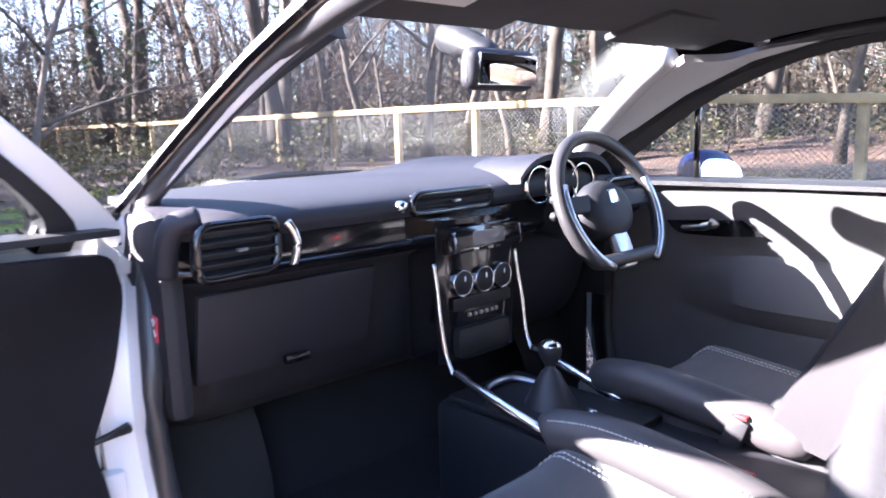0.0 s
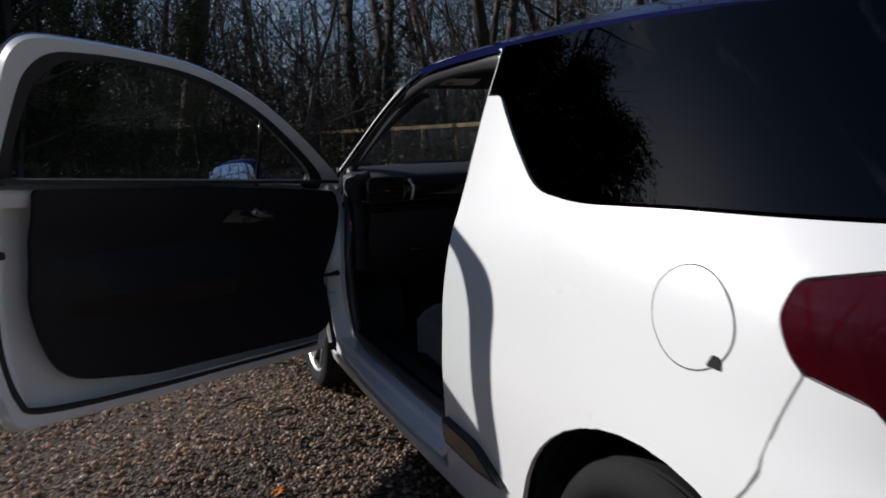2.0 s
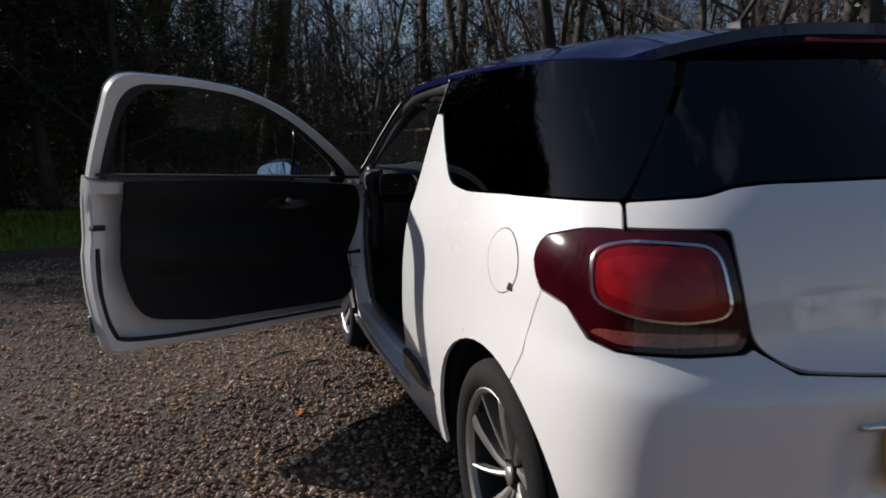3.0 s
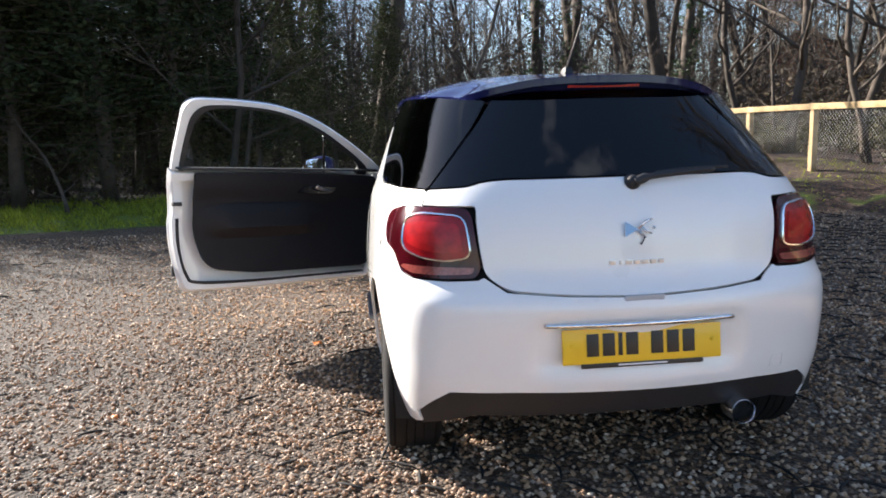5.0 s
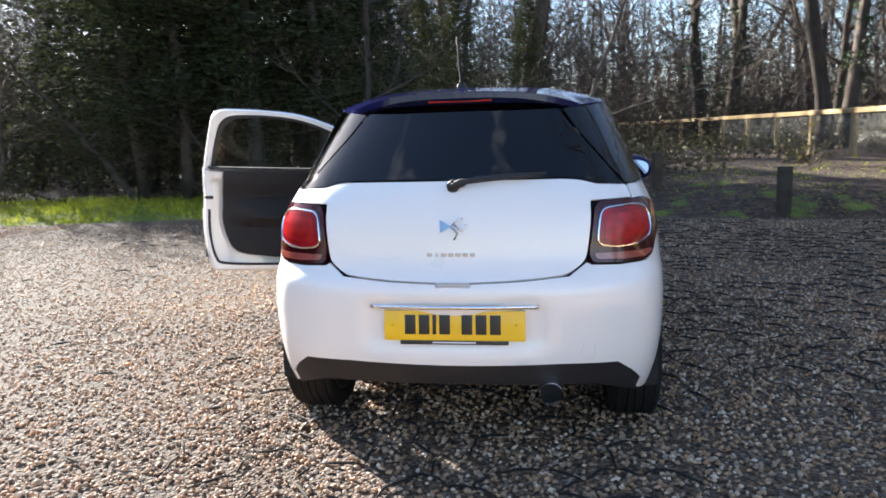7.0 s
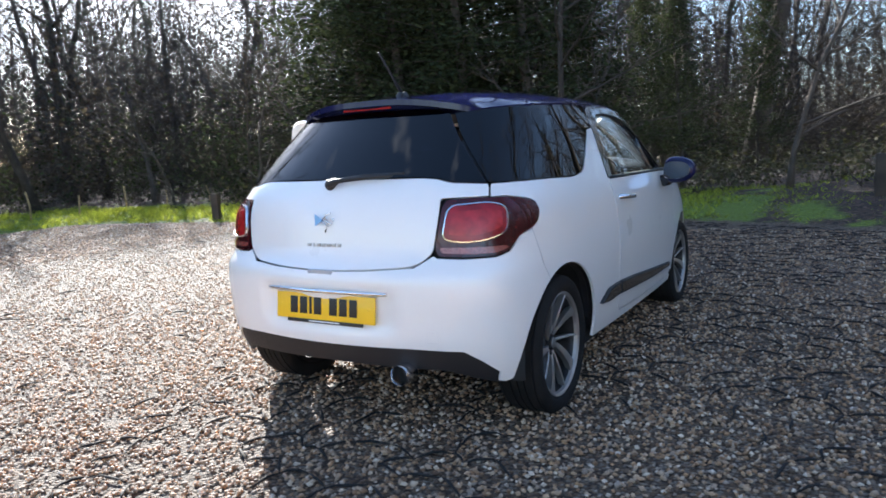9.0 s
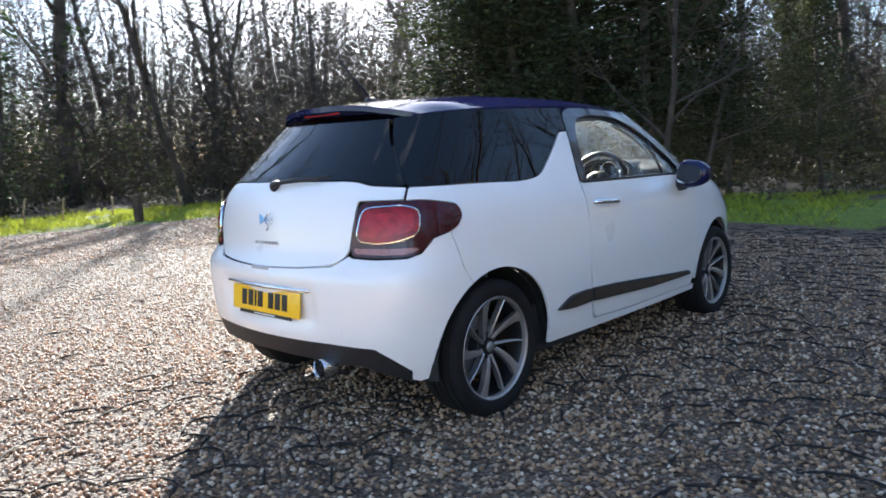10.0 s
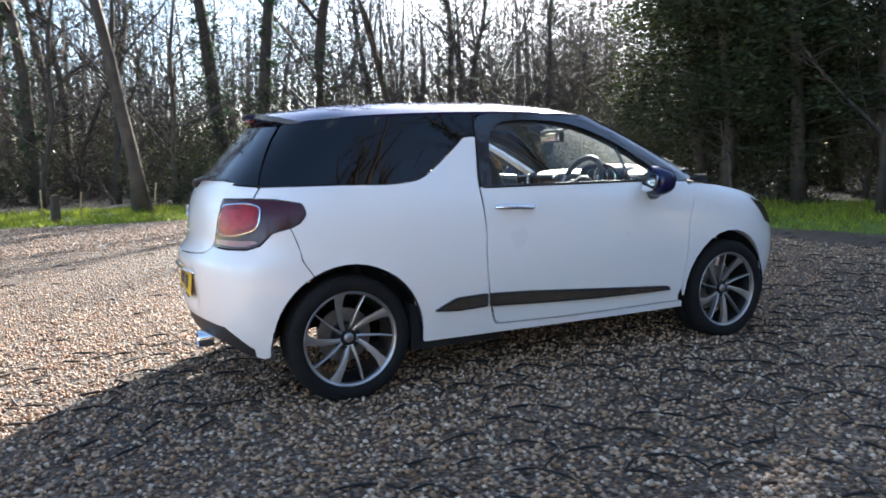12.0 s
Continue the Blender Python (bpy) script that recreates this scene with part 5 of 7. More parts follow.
for x in (-0.103, 0.112):
    put("radio_pad", mesh_from("pad", *tube([face(x - 0.004, 0.938, 0.022), face(x + 0.006, 0.892, 0.022)], [0.013, 0.013], 8)), SATIN, radio)
for i in range(6):
    put("radio_key", box(0.016, 0.006, 0.007, face(-0.06 + 0.024 * i, 0.893, 0.021), 0.002), SATIN if i % 2 else TRIM, radio)
for x in (-0.066, 0.0, 0.066):
    k = put("climate_dial", mesh_from("dial", *moved(lathe([(0.0, -0.010), (0.024, -0.010), (0.028, -0.006), (0.029, 0.012)], 28, "y"), Matrix.Translation(face(x, 0.815, 0.006)))), TRIM, stack)
    put("dial_ring", mesh_from("ring", *moved(lathe([(0.0285, -0.008), (0.030, -0.010), (0.0315, -0.007), (0.0315, 0.008)], 28, "y"), Matrix.Translation(face(x, 0.815, 0.004)))), CHROME, k, "chrome dial ring")
    put("dial_mark", box(0.003, 0.003, 0.012, face(x, 0.826, 0.018), 0.001), LABEL_WHITE, k)
for i in range(6):
    put("switch", box(0.011, 0.008, 0.010, face(-0.045 + 0.018 * i, 0.735, 0.006), 0.003), SATIN, stack)
put("switch_bar", box(0.19, 0.01, 0.03, face(0, 0.765, 0.003), 0.006), TRIM, stack)
put("cubby", box(0.18, 0.02, 0.075, face(0, 0.672, 0.004), 0.02), TRIM, stack)
for sx in (-1, 1):
    put("chrome_strip", mesh_from("strip", *tube(glide([(sx * 0.136, 1.925, 0.868), (sx * 0.136, 1.915, 0.80), (sx * 0.139, 1.905, 0.74), (sx * 0.136, 1.892, 0.66), (sx * 0.134, 1.872, 0.615)], 6), [0.006] * 24 + [0.004], 8)), CHROME, stack, "chrome edge strip")

# tunnel console with rails, gear lever and handbrake
console = put("centre_console", box(0.27, 1.05, 0.27, (0, 1.42, 0.405), 0.03), SOFT, car, "black centre console")
block("console_top", 0.24, 0.42, 0.02, (0, 1.70, 0.548), TRIM, console, 0.008)
for sx in (-1, 1):
    put("console_rail", mesh_from("rail", *tube(glide([(sx * 0.132, 1.865, 0.622), (sx * 0.133, 1.78, 0.600), (sx * 0.128, 1.60, 0.556)], 6), [0.011] * 12 + [0.005], 8)), CHROME, console, "bright side rail")
put("console_trim", mesh_from("trim", *tube(glide([(-0.09, 1.80, 0.562), (-0.05, 1.845, 0.572), (0.03, 1.85, 0.572), (0.07, 1.80, 0.562)], 6), 0.008, 8)), SATIN, console)
lever = put("gear_lever", mesh_from("boot", *lathe([(0.062, 0.0), (0.058, 0.012), (0.040, 0.045), (0.022, 0.08), (0.013, 0.088), (0.011, 0.10)], 24, "z")), LEATHER, console, "black gaiter and silver-topped gear knob", Matrix.Translation((0.0, 1.70, 0.550)))
put("gear_knob", mesh_from("knob", *lathe([(0.0, 0.153), (0.014, 0.151), (0.024, 0.143), (0.027, 0.130), (0.022, 0.114), (0.013, 0.098)], 24, "z")), TRIM, lever)
put("knob_cap", mesh_from("cap", *lathe([(0.0, 0.1545), (0.014, 0.153), (0.0235, 0.1455), (0.026, 0.140), (0.024, 0.139)], 24, "z")), CHROME, lever, "chrome knob cap")
put("gaiter_ring", mesh_from("ring", *tube([(0.064 * math.cos(a), 0.075 * math.sin(a), 0.003) for a in np.linspace(0, 6.28, 25)[:-1]], 0.004, 6, True)), SATIN, lever)
brake = put("handbrake", mesh_from("lever", *tube([(-0.02, 1.38, 0.515), (-0.02, 1.47, 0.545), (-0.02, 1.565, 0.572)], [0.016, 0.018, 0.014], 10)), LEATHER, console, "black handbrake with bright tip")
put("brake_button", mesh_from("tip", *tube([(-0.02, 1.562, 0.571), (-0.02, 1.582, 0.577)], [0.014, 0.010], 10)), CHROME, brake)
put("brake_strip", mesh_from("strip", *tube([(-0.034, 1.41, 0.533), (-0.036, 1.51, 0.563)], 0.004, 6)), CHROME, brake)

# steering wheel, binnacle and stalks
wheel_m = Matrix.Translation((0.318, 1.765, 0.968)) @ Matrix.Rotation(radians(-24), 4, "X")
ring_pts = []
for a in np.linspace(0, 2 * math.pi, 49)[:-1]:
    r = 0.187 if math.sin(a) > -0.75 else 0.187 * 0.75 / abs(math.sin(a)) * 0.97
    ring_pts.append(wheel_m @ Vector((r * math.cos(a), 0, r * math.sin(a))))
steering = put("steering_wheel", mesh_from("rim", *tube(ring_pts, 0.0175, 10, True)), LEATHER, car, "black leather steering wheel with silver inlay")
put("wheel_hub", mesh_from("hub", *lathe([(0.0, -0.030), (0.045, -0.027), (0.070, -0.014), (0.078, 0.004), (0.078, 0.022)], 32, "y")), SOFT, steering, matrix=wheel_m @ Matrix.Translation((0, 0.012, -0.005)) @ Matrix.Diagonal((1.2, 1.0, 1.0, 1)))
for sx in (-1, 1):
    put("wheel_spoke", box(0.12, 0.028, 0.045, (0, 0, 0), 0.012), SOFT, steering, matrix=wheel_m @ Matrix.Translation((sx * 0.115, 0.012, 0.015)))
    inlay = [wheel_m @ Vector((0.178 * math.cos(a) * sx, -0.012, 0.178 * math.sin(a))) for a in np.linspace(radians(-60), radians(20), 12)]
    put("silver_inlay", mesh_from("inlay", *tube(inlay, 0.010, 8)), SATIN, steering, "satin silver inlay")
put("wheel_spoke", box(0.06, 0.028, 0.09, (0, 0, 0), 0.012), SATIN, steering, matrix=wheel_m @ Matrix.Translation((0, 0.010, -0.115)))
put("wheel_badge", box(0.035, 0.006, 0.035, (0, 0, 0), 0.004), CHROME, steering, matrix=wheel_m @ Matrix.Translation((0, -0.016, 0.02)))
put("column_shroud", box(0.10, 0.26, 0.10, (0.325, 1.90, 0.925), 0.03), TRIM, steering)
for sx, z in ((-1, 0.985), (1, 0.985), (-1, 0.945)):
    put("stalk", mesh_from("stalk", *tube([(0.32 + sx * 0.04, 1.83, z - 0.01), (0.32 + sx * 0.13, 1.82, z + 0.005), (0.32 + sx * 0.165, 1.815, z + 0.008)], [0.007, 0.009, 0.011], 8)), TRIM, steering)
binnacle = put("instrument_binnacle", grid(lambda u, v: Vector((0.325 + 0.19 * (2 * u - 1) * (1 - 0.1 * v), 1.90 + 0.22 * v, 1.045 + 0.055 * (1 - (2 * u - 1) ** 4) - 0.01 * v)), 18, 6, 0.015), DASHTOP, dash, "instrument hood")
for x, r in ((0.235, 0.045), (0.325, 0.062), (0.415, 0.045)):
    dial = put("instrument_dial", mesh_from("dial", *moved(lathe([(0.0, 0.0), (r, 0.0), (r + 0.004, -0.02)], 28, "y"), Matrix.Translation((x, 1.945, 1.02)))), GLOSS_BLACK, binnacle)
    put("dial_ring", mesh_from("ring", *moved(lathe([(r, -0.022), (r + 0.006, -0.024), (r + 0.007, 0.0)], 28, "y"), Matrix.Translation((x, 1.945, 1.02)))), CHROME, dial)

# rear-view mirror
stem = put("mirror_mount", mesh_from("mount", *tube(glide([(-0.03, 1.97, 1.378), (-0.045, 1.89, 1.352), (-0.035, 1.82, 1.315)], 5), [0.035] * 5 + [0.03] * 5 + [0.018], 10)), TRIM, car, "black mirror mount")
mir = put("rear_view_mirror", box(0.215, 0.05, 0.088, (-0.035, 1.805, 1.290), 0.030, 4, turn=Matrix.Rotation(radians(4), 4, "Z") @ Matrix.Rotation(radians(5), 4, "X")), DASHTOP, stem, "rear-view mirror in a grey shell")
put("mirror_pane", box(0.188, 0.008, 0.064, (-0.033, 1.779, 1.288), 0.003, turn=Matrix.Rotation(radians(4), 4, "Z") @ Matrix.Rotation(radians(5), 4, "X")), MIRROR, mir)

# sun visors with a printed label
for sx in (-1, 1):
    visor = put("sun_visor", box(0.40, 0.17, 0.018, (sx * 0.37, 1.60, 1.372), 0.008, turn=Matrix.Rotation(radians(-12), 4, "X")), LINING, car, "dark sun visor folded up")
    if sx < 0:
        put("visor_label", box(0.13, 0.07, 0.004, (-0.46, 1.50, 1.357), 0.001, turn=Matrix.Rotation(radians(-12), 4, "X")), LABEL_WHITE, visor, "white warning label")
        put("label_mark", box(0.025, 0.02, 0.002, (-0.495, 1.51, 1.3525), 0.0, turn=Matrix.Rotation(radians(-12), 4, "X")), LABEL_RED, visor)

# airbag label on the dash end
lab = put("airbag_label", box(0.004, 0.045, 0.050, (-0.7162, 2.075, 0.815), 0.001, turn=Matrix.Rotation(radians(8), 4, "X")), LABEL_RED, dash, "red and white warning label")
for dy, dz in ((-0.010, 0.012), (0.011, 0.012), (-0.010, -0.011), (0.011, -0.011)):
    put("label_mark", box(0.002, 0.012, 0.013, (-0.7190, 2.075 + dy, 0.815 + dz), 0.0, turn=Matrix.Rotation(radians(45), 4, "X")), LABEL_WHITE, lab)


# seats
def seat(cx, width, parent_name, label, dy=0.0, lean=0.0):
    root = put(parent_name, box(width * 0.8, 0.46, 0.10, (cx, 1.34 + dy, 0.36), 0.02), TRIM, car, label)

    def pad(u, v):
        a, b = 2 * u - 1, v
        edge = max(abs(a) ** 6, abs(2 * b - 1) ** 8)
        bolster = 0.045 * abs(a) ** 3.5
        return Vector((cx + a * width / 2, 1.10 + dy + 0.53 * b, 0.535 + 0.055 * b + bolster - 0.085 * edge - 0.03 * max(0, b - 0.85) / 0.15))

    put("seat_cushion", grid(pad, 26, 22, 0.13), CLOTH, root, "grey cloth and leather seat cushion")

    def back(u, v):
        a, b = 2 * u - 1, v
        edge = max(abs(a) ** 10, abs(2 * b - 1) ** 14)
        w = width / 2 * (1 - 0.16 * b * b)
        y = 1.22 + dy - lean - 0.30 * b + 0.055 * abs(a) ** 3 * (1 - 0.5 * b) - 0.045 * edge
        return Vector((cx + a * w, y, 0.58 + 0.60 * b))

    put("seat_back", grid(back, 26, 26, 0.11, Vector((0, -1, -0.2))), LEATHER, root, "dark leather seat back")
    sx = -1 if cx > 0 else 1
    run = glide([(cx + sx * width * 0.44, 1.14 + dy, 0.560), (cx + sx * width * 0.45, 1.30 + dy, 0.585), (cx + sx * width * 0.45, 1.48 + dy, 0.600), (cx + sx * width * 0.43, 1.60 + dy, 0.588), (cx + sx * width * 0.41, 1.63 + dy, 0.575)], 6)
    fat = [max(0.004, 0.046 * min(1.0, (1 - abs(2 * i / (len(run) - 1) - 1) ** 6)) ** 0.5) for i in range(len(run))]
    bolster = put("seat_bolster", mesh_from("bolster", *tube(run, fat, 14)), BOLSTER, root, "smooth grey leather bolster with white stitching")
    seam = [p + Vector((-sx * 0.030, 0, 0.034)) for p in run[3:-5]]
    put("stitching", mesh_from("thread", *join(*[tube([p, p.lerp(q, 0.6)], 0.0016, 4) for u, w in zip(seam, seam[1:]) for p, q in ((u, u.lerp(w, 0.33)), (u.lerp(w, 0.33), u.lerp(w, 0.66)), (u.lerp(w, 0.66), w))])), STITCH, bolster, "white contrast stitching")
    put("head_restraint", box(0.25, 0.09, 0.17, (cx, 0.865 + dy - lean, 1.275), 0.04, 3, turn=Matrix.Rotation(radians(12), 4, "X")), LEATHER, root)
    for sx in (-0.05, 0.05):
        put("restraint_post", mesh_from("post", *tube([(cx + sx, 0.90 + dy - lean, 1.15), (cx + sx, 0.875 + dy - lean, 1.23)], 0.006, 8)), CHROME, root)
    for a in (-0.62, -0.56, 0.56, 0.62):
        for fn_, n0 in ((pad, "cushion"), (back, "back")):
            off = Vector((0, 0, 0.002)) if n0 == "cushion" else Vector((0, 0.003, 0))
            row = [fn_((a + 1) / 2, t) + off for t in np.linspace(0.06, 0.94, 44)]
            v, f = [], []
            for i in range(0, 43, 1):
                tv, tf = tube([row[i], row[i].lerp(row[i + 1], 0.6)], 0.0016, 4)
                k = len(v)
                v += tv
                f += [tuple(q + k for q in g) for g in tf]
            put("stitching", mesh_from("thread", v, f), STITCH, root, "white contrast stitching")
    return root


seat_r = seat(0.375, 0.50, "driver_seat", "dark leather front seat with white stitching", 0.05)
seat_l = seat(-0.375, 0.50, "passenger_seat", "dark leather front seat with white stitching", -0.06, 0.16)
for x, y in ((0.11, 1.33), (-0.11, 1.22)):
    b = put("belt_buckle", box(0.025, 0.04, 0.075, (x, y, 0.565), 0.006, turn=Matrix.Rotation(radians(20), 4, "X")), TRIM, car, "black seat belt buckle with red button")
    put("buckle_button", box(0.018, 0.026, 0.008, (x, y - 0.012, 0.603), 0.002), RED_PLASTIC, b, "red button")
for sx in (-1, 1):
    belt = put("seat_belt", box(0.004, 0.046, 0.72, (sx * 0.652, 0.80, 0.90), 0.001, turn=Matrix.Rotation(radians(-3), 4, "X") @ Matrix.Rotation(radians(sx * -6), 4, "Y")), TRIM, car, "black seat belt webbing")
    put("belt_anchor", box(0.03, 0.04, 0.06, (sx * 0.628, 0.80, 1.25), 0.008), TRIM, belt)
    put("pillar_cover", box(0.02, 0.13, 0.95, (sx * 0.675, 0.775, 0.82), 0.008, turn=Matrix.Rotation(radians(sx * -7), 4, "Y")), TRIM, car, "black door pillar cover")
# the whole fitted interior sits a little further back in the shell
for ob in set(car.children) - KEEP:
    ob.matrix_basis = Matrix.Translation((0, -0.08, 0)) @ ob.matrix_basis

# rear bench and parcel shelf
bench = put("rear_bench", box(1.10, 0.46, 0.18, (0, 0.42, 0.47), 0.05), CLOTH, car, "dark rear bench seat")
put("bench_back", box(1.10, 0.13, 0.58, (0, 0.16, 0.78), 0.045, turn=Matrix.Rotation(radians(12), 4, "X")), CLOTH, bench)
for x in (-0.30, 0.30):
    put("head_restraint", box(0.25, 0.08, 0.14, (x, 0.10, 1.13), 0.035), CLOTH, bench)
block("parcel_shelf", 1.10, 0.50, 0.02, (0, -0.20, 0.99), TRIM, bevel=0.006, label="black parcel shelf")
block("boot_floor", 1.0, 0.6, 0.03, (0, -0.25, 0.42), CARPET)
# ---- tail details ----
def tail_point(x, z, out=0.0):
    p = dented(s_at(x=abs(x), z=z) * (1 if x >= 0 else -1), z)
    return p + Vector((0, -out, 0))


# number plate: its characters are plain bars
plate = put("number_plate", box(0.52, 0.006, 0.111, (0, 0, 0), 0.004), PLATE_YELLOW, car, "yellow rear number plate with dark bars", Matrix.Translation((0.002, -0.660, 0.548)) @ Matrix.Rotation(radians(-6), 4, "X"))
for x in (-0.162, -0.110, -0.072, -0.034, 0.048, 0.100, 0.152):
    put("plate_bar", box(0.040 if x not in (-0.072,) else 0.014, 0.002, 0.072, (0, 0, 0), 0.001), INK, plate, matrix=Matrix.Translation((x, -0.0042, 0.004)))
put("plate_strip", box(0.40, 0.006, 0.016, (0, 0, 0), 0.002), INK, plate, "black dealer strip", Matrix.Translation((0, 0.0, -0.062)))
put("strip_bar", box(0.16, 0.001, 0.005, (0, 0, 0), 0.0), LABEL_WHITE, plate, matrix=Matrix.Translation((0, -0.0038, -0.062)))
for sx in (-1, 1):
    put("plate_screw", mesh_from("screw", *moved(lathe([(0.0, -0.006), (0.005, -0.0055), (0.006, -0.003)], 10, "y"), Matrix.Translation((sx * 0.23, 0, 0.004)))), PLATE_YELLOW, plate)
put("plate_trim", mesh_from("trim", *tube(glide([(-0.310, -0.645, 0.617), (-0.15, -0.682, 0.622), (0, -0.690, 0.623), (0.15, -0.682, 0.622), (0.310, -0.645, 0.617)], 6), 0.0085, 8)), CHROME, bumper, "chrome bar above the plate")
# tailgate: badge shapes, wiper and pull
BADGE_Y = -0.625
badge = put("badge", prism([(-0.045, 0.028), (-0.045, -0.020), (-0.004, 0.003)], -0.004, Matrix.Translation((0, BADGE_Y, 0.906)), "y"), BLUE_BADGE, tailgate, "pale blue and chrome badge")
for pts in (((-0.004, 0.004), (0.018, 0.026), (0.040, 0.034)), ((-0.006, 0.002), (0.020, -0.022), (0.006, -0.046)), ((0.008, 0.010), (0.024, -0.006), (0.040, -0.012))):
    put("badge_bar", mesh_from("bar", *tube([(x, BADGE_Y - 0.003, 0.906 + z) for x, z in pts], 0.004, 6)), CHROME, badge)
put("badge_dot", mesh_from("dot", *moved(lathe([(0.0, -0.004), (0.005, -0.0035), (0.006, 0.0)], 12, "y"), Matrix.Translation((0.048, BADGE_Y, 0.912)))), CHROME, badge)
for i, w in enumerate((0.020, 0.007, 0.020, 0.020, 0.022, 0.020, 0.018)):
    x = -0.086 + 0.0265 * i
    put("badge_bar", box(w, 0.004, 0.014, (x, tail_point(max(abs(x), 0.002), 0.806).y - 0.002, 0.806), 0.001), SATIN, badge)
wiper = put("rear_wiper", mesh_from("boss", *moved(lathe([(0.0, -0.030), (0.018, -0.028), (0.024, -0.018), (0.026, 0.012)], 20, "y"), Matrix.Translation((0.0, -0.555, 1.052)))), TRIM, car, "black rear wiper")
put("wiper_arm", mesh_from("arm", *tube(glide([(0.0, -0.578, 1.052), (0.05, -0.575, 1.068), (0.16, -0.558, 1.078), (0.29, -0.53, 1.084)], 5), [0.016] * 5 + [0.010] * 10 + [0.006], 8)), TRIM, wiper)
put("wiper_blade", mesh_from("blade", *tube(glide([(0.08, -0.560, 1.080), (0.18, -0.553, 1.088), (0.34, -0.518, 1.090)], 5), 0.006, 6)), RUBBER, wiper)
put("gate_pull", box(0.13, 0.02, 0.020, (0.002, -0.668, 0.700), 0.006), PILLAR_GREY, tailgate, "grey release pull under the tailgate edge")
put("tow_cover", sharpen(mesh_from("cover", *rim(rounded([(s_at(x=0.46, z=0.45), 0.425), (s_at(x=0.515, z=0.45), 0.425), (s_at(x=0.515, z=0.45), 0.47), (s_at(x=0.47, z=0.45), 0.475)], 0.008), dented, [(0.0, -0.002), (0.001, 0.0012), (0.0025, 0.0012), (0.003, -0.002)])), 40), WHITE_IN, bumper)
pipe = put("exhaust", sharpen(mesh_from("pipe", *moved(lathe([(0.038, 0.0), (0.0405, -0.004), (0.043, 0.0), (0.043, 0.07), (0.036, 0.07), (0.036, 0.01)], 32, "y", True), Matrix.Translation((0.355, -0.650, 0.292)))), 40), CHROME, car, "round chrome exhaust tail pipe")
put("pipe_bore", mesh_from("bore", *moved(lathe([(0.0, 0.06), (0.037, 0.06), (0.0375, 0.004)], 28, "y"), Matrix.Translation((0.355, -0.650, 0.292)))), UNDER, pipe)
# fuel flap on the left quarter: a round joint line, with a finger notch
flap = [(-(s_at(y=-0.084, z=0.885) + 0.079 * math.cos(a) * (1 + 0.04 * math.sin(2 * a))), 0.886 + 0.076 * math.sin(a)) for a in np.linspace(0, 2 * math.pi, 49)[:-1]]
put("fuel_flap", sheet(inset(flap, 0.0028), BODY, 0.002, 0.03, 0.001, INSIDE), WHITE, car, "round white fuel flap")
put("flap_joint", sharpen(mesh_from("joint", *rim(flap, BODY, [(0.0005, 0.0003), (0.001, 0.0008), (0.0026, 0.0008), (0.003, 0.0003)])), 60), UNDER, car)
notch = [(-(s_at(y=-0.134, z=0.836) + a), 0.831 + b) for a, b in ((-0.014, -0.008), (0.012, -0.006), (0.002, 0.012), (-0.012, 0.010))]
put("flap_notch", sheet(rounded(notch, 0.004), BODY, 0.001, 0.03, 0.0018, INSIDE), UNDER, car)
# dirt-grey moulding stub behind the doors
for sign in (1, -1):
    stub = outlined([(0.420, 0.398, 0.008), (0.54, 0.455, 0.03), (0.718, 0.461, 0.01), (0.718, 0.394, 0.01), (0.55, 0.388, 0.02)])
    put("sill_moulding", sheet(stub if sign > 0 else flip(stub), BODY, 0.02, 0.03, 0.016, INSIDE), TRIM, car, "black moulding with a bright insert")
    stub2 = outlined([(0.45, 0.402, 0.006), (0.55, 0.447, 0.02), (0.714, 0.453, 0.006), (0.714, 0.404, 0.006), (0.55, 0.396, 0.01)])
    put("bright_insert", sheet(stub2 if sign > 0 else flip(stub2), BODY, 0.006, 0.03, 0.0185, INSIDE), DARK_CHROME, car, "dark chrome insert")
# latch, bump stops and seal on the open door's shut face; check strap and gaiter on the pillar
for dy, dz, r in ((0.0, 0.0, 0.016), (0.0, 0.05, 0.008), (0.0, -0.045, 0.008)):
    a = BODY(-s_at(y=0.738, z=0.83 + dz), 0.83 + dz)
    put("latch", mesh_from("latch", *moved(lathe([(0.0, -0.004), (r, -0.003), (r + 0.002, 0.004)], 16, "y"), Matrix.Translation((a.x + 0.035, a.y - 0.001, a.z)))), DARK_METAL, door_left)
a = BODY(-s_at(y=0.74, z=0.79), 0.79)
put("latch_body", box(0.035, 0.05, 0.022, (a.x + 0.075, a.y + 0.01, 0.80), 0.005), TRIM, door_left)
lower = [Vector(BODY(-s_at(y=y, z=z), z)) + Vector((0.066, 0, 0)) for y, z in ((0.752, 0.72), (0.757, 0.55), (0.79, 0.40), (0.86, 0.352), (1.2, 0.334), (1.6, 0.33), (1.98, 0.33))]
put("door_seal", mesh_from("seal", *tube(glide(lower, 6), 0.010, 6)), RUBBER, door_left, "black rubber door seal")
put("check_strap", mesh_from("strap", *tube([(-0.845, 2.02, 0.612), (-0.80, 2.035, 0.612), (-0.765, 2.045, 0.614)], [0.006, 0.008, 0.012], 8)), TRIM, car, "black door check strap")
put("pillar_grommet", mesh_from("grommet", *moved(lathe([(0.0, 0.0), (0.014, -0.002), (0.017, 0.003)], 18, "y"), Matrix.Translation((-0.785, 2.015, 0.90)))), TRIM, car)
for z in (0.50, 0.84):
    put("door_hinge", box(0.05, 0.04, 0.06, (-0.805, 2.062, z), 0.008), WHITE_IN, car)
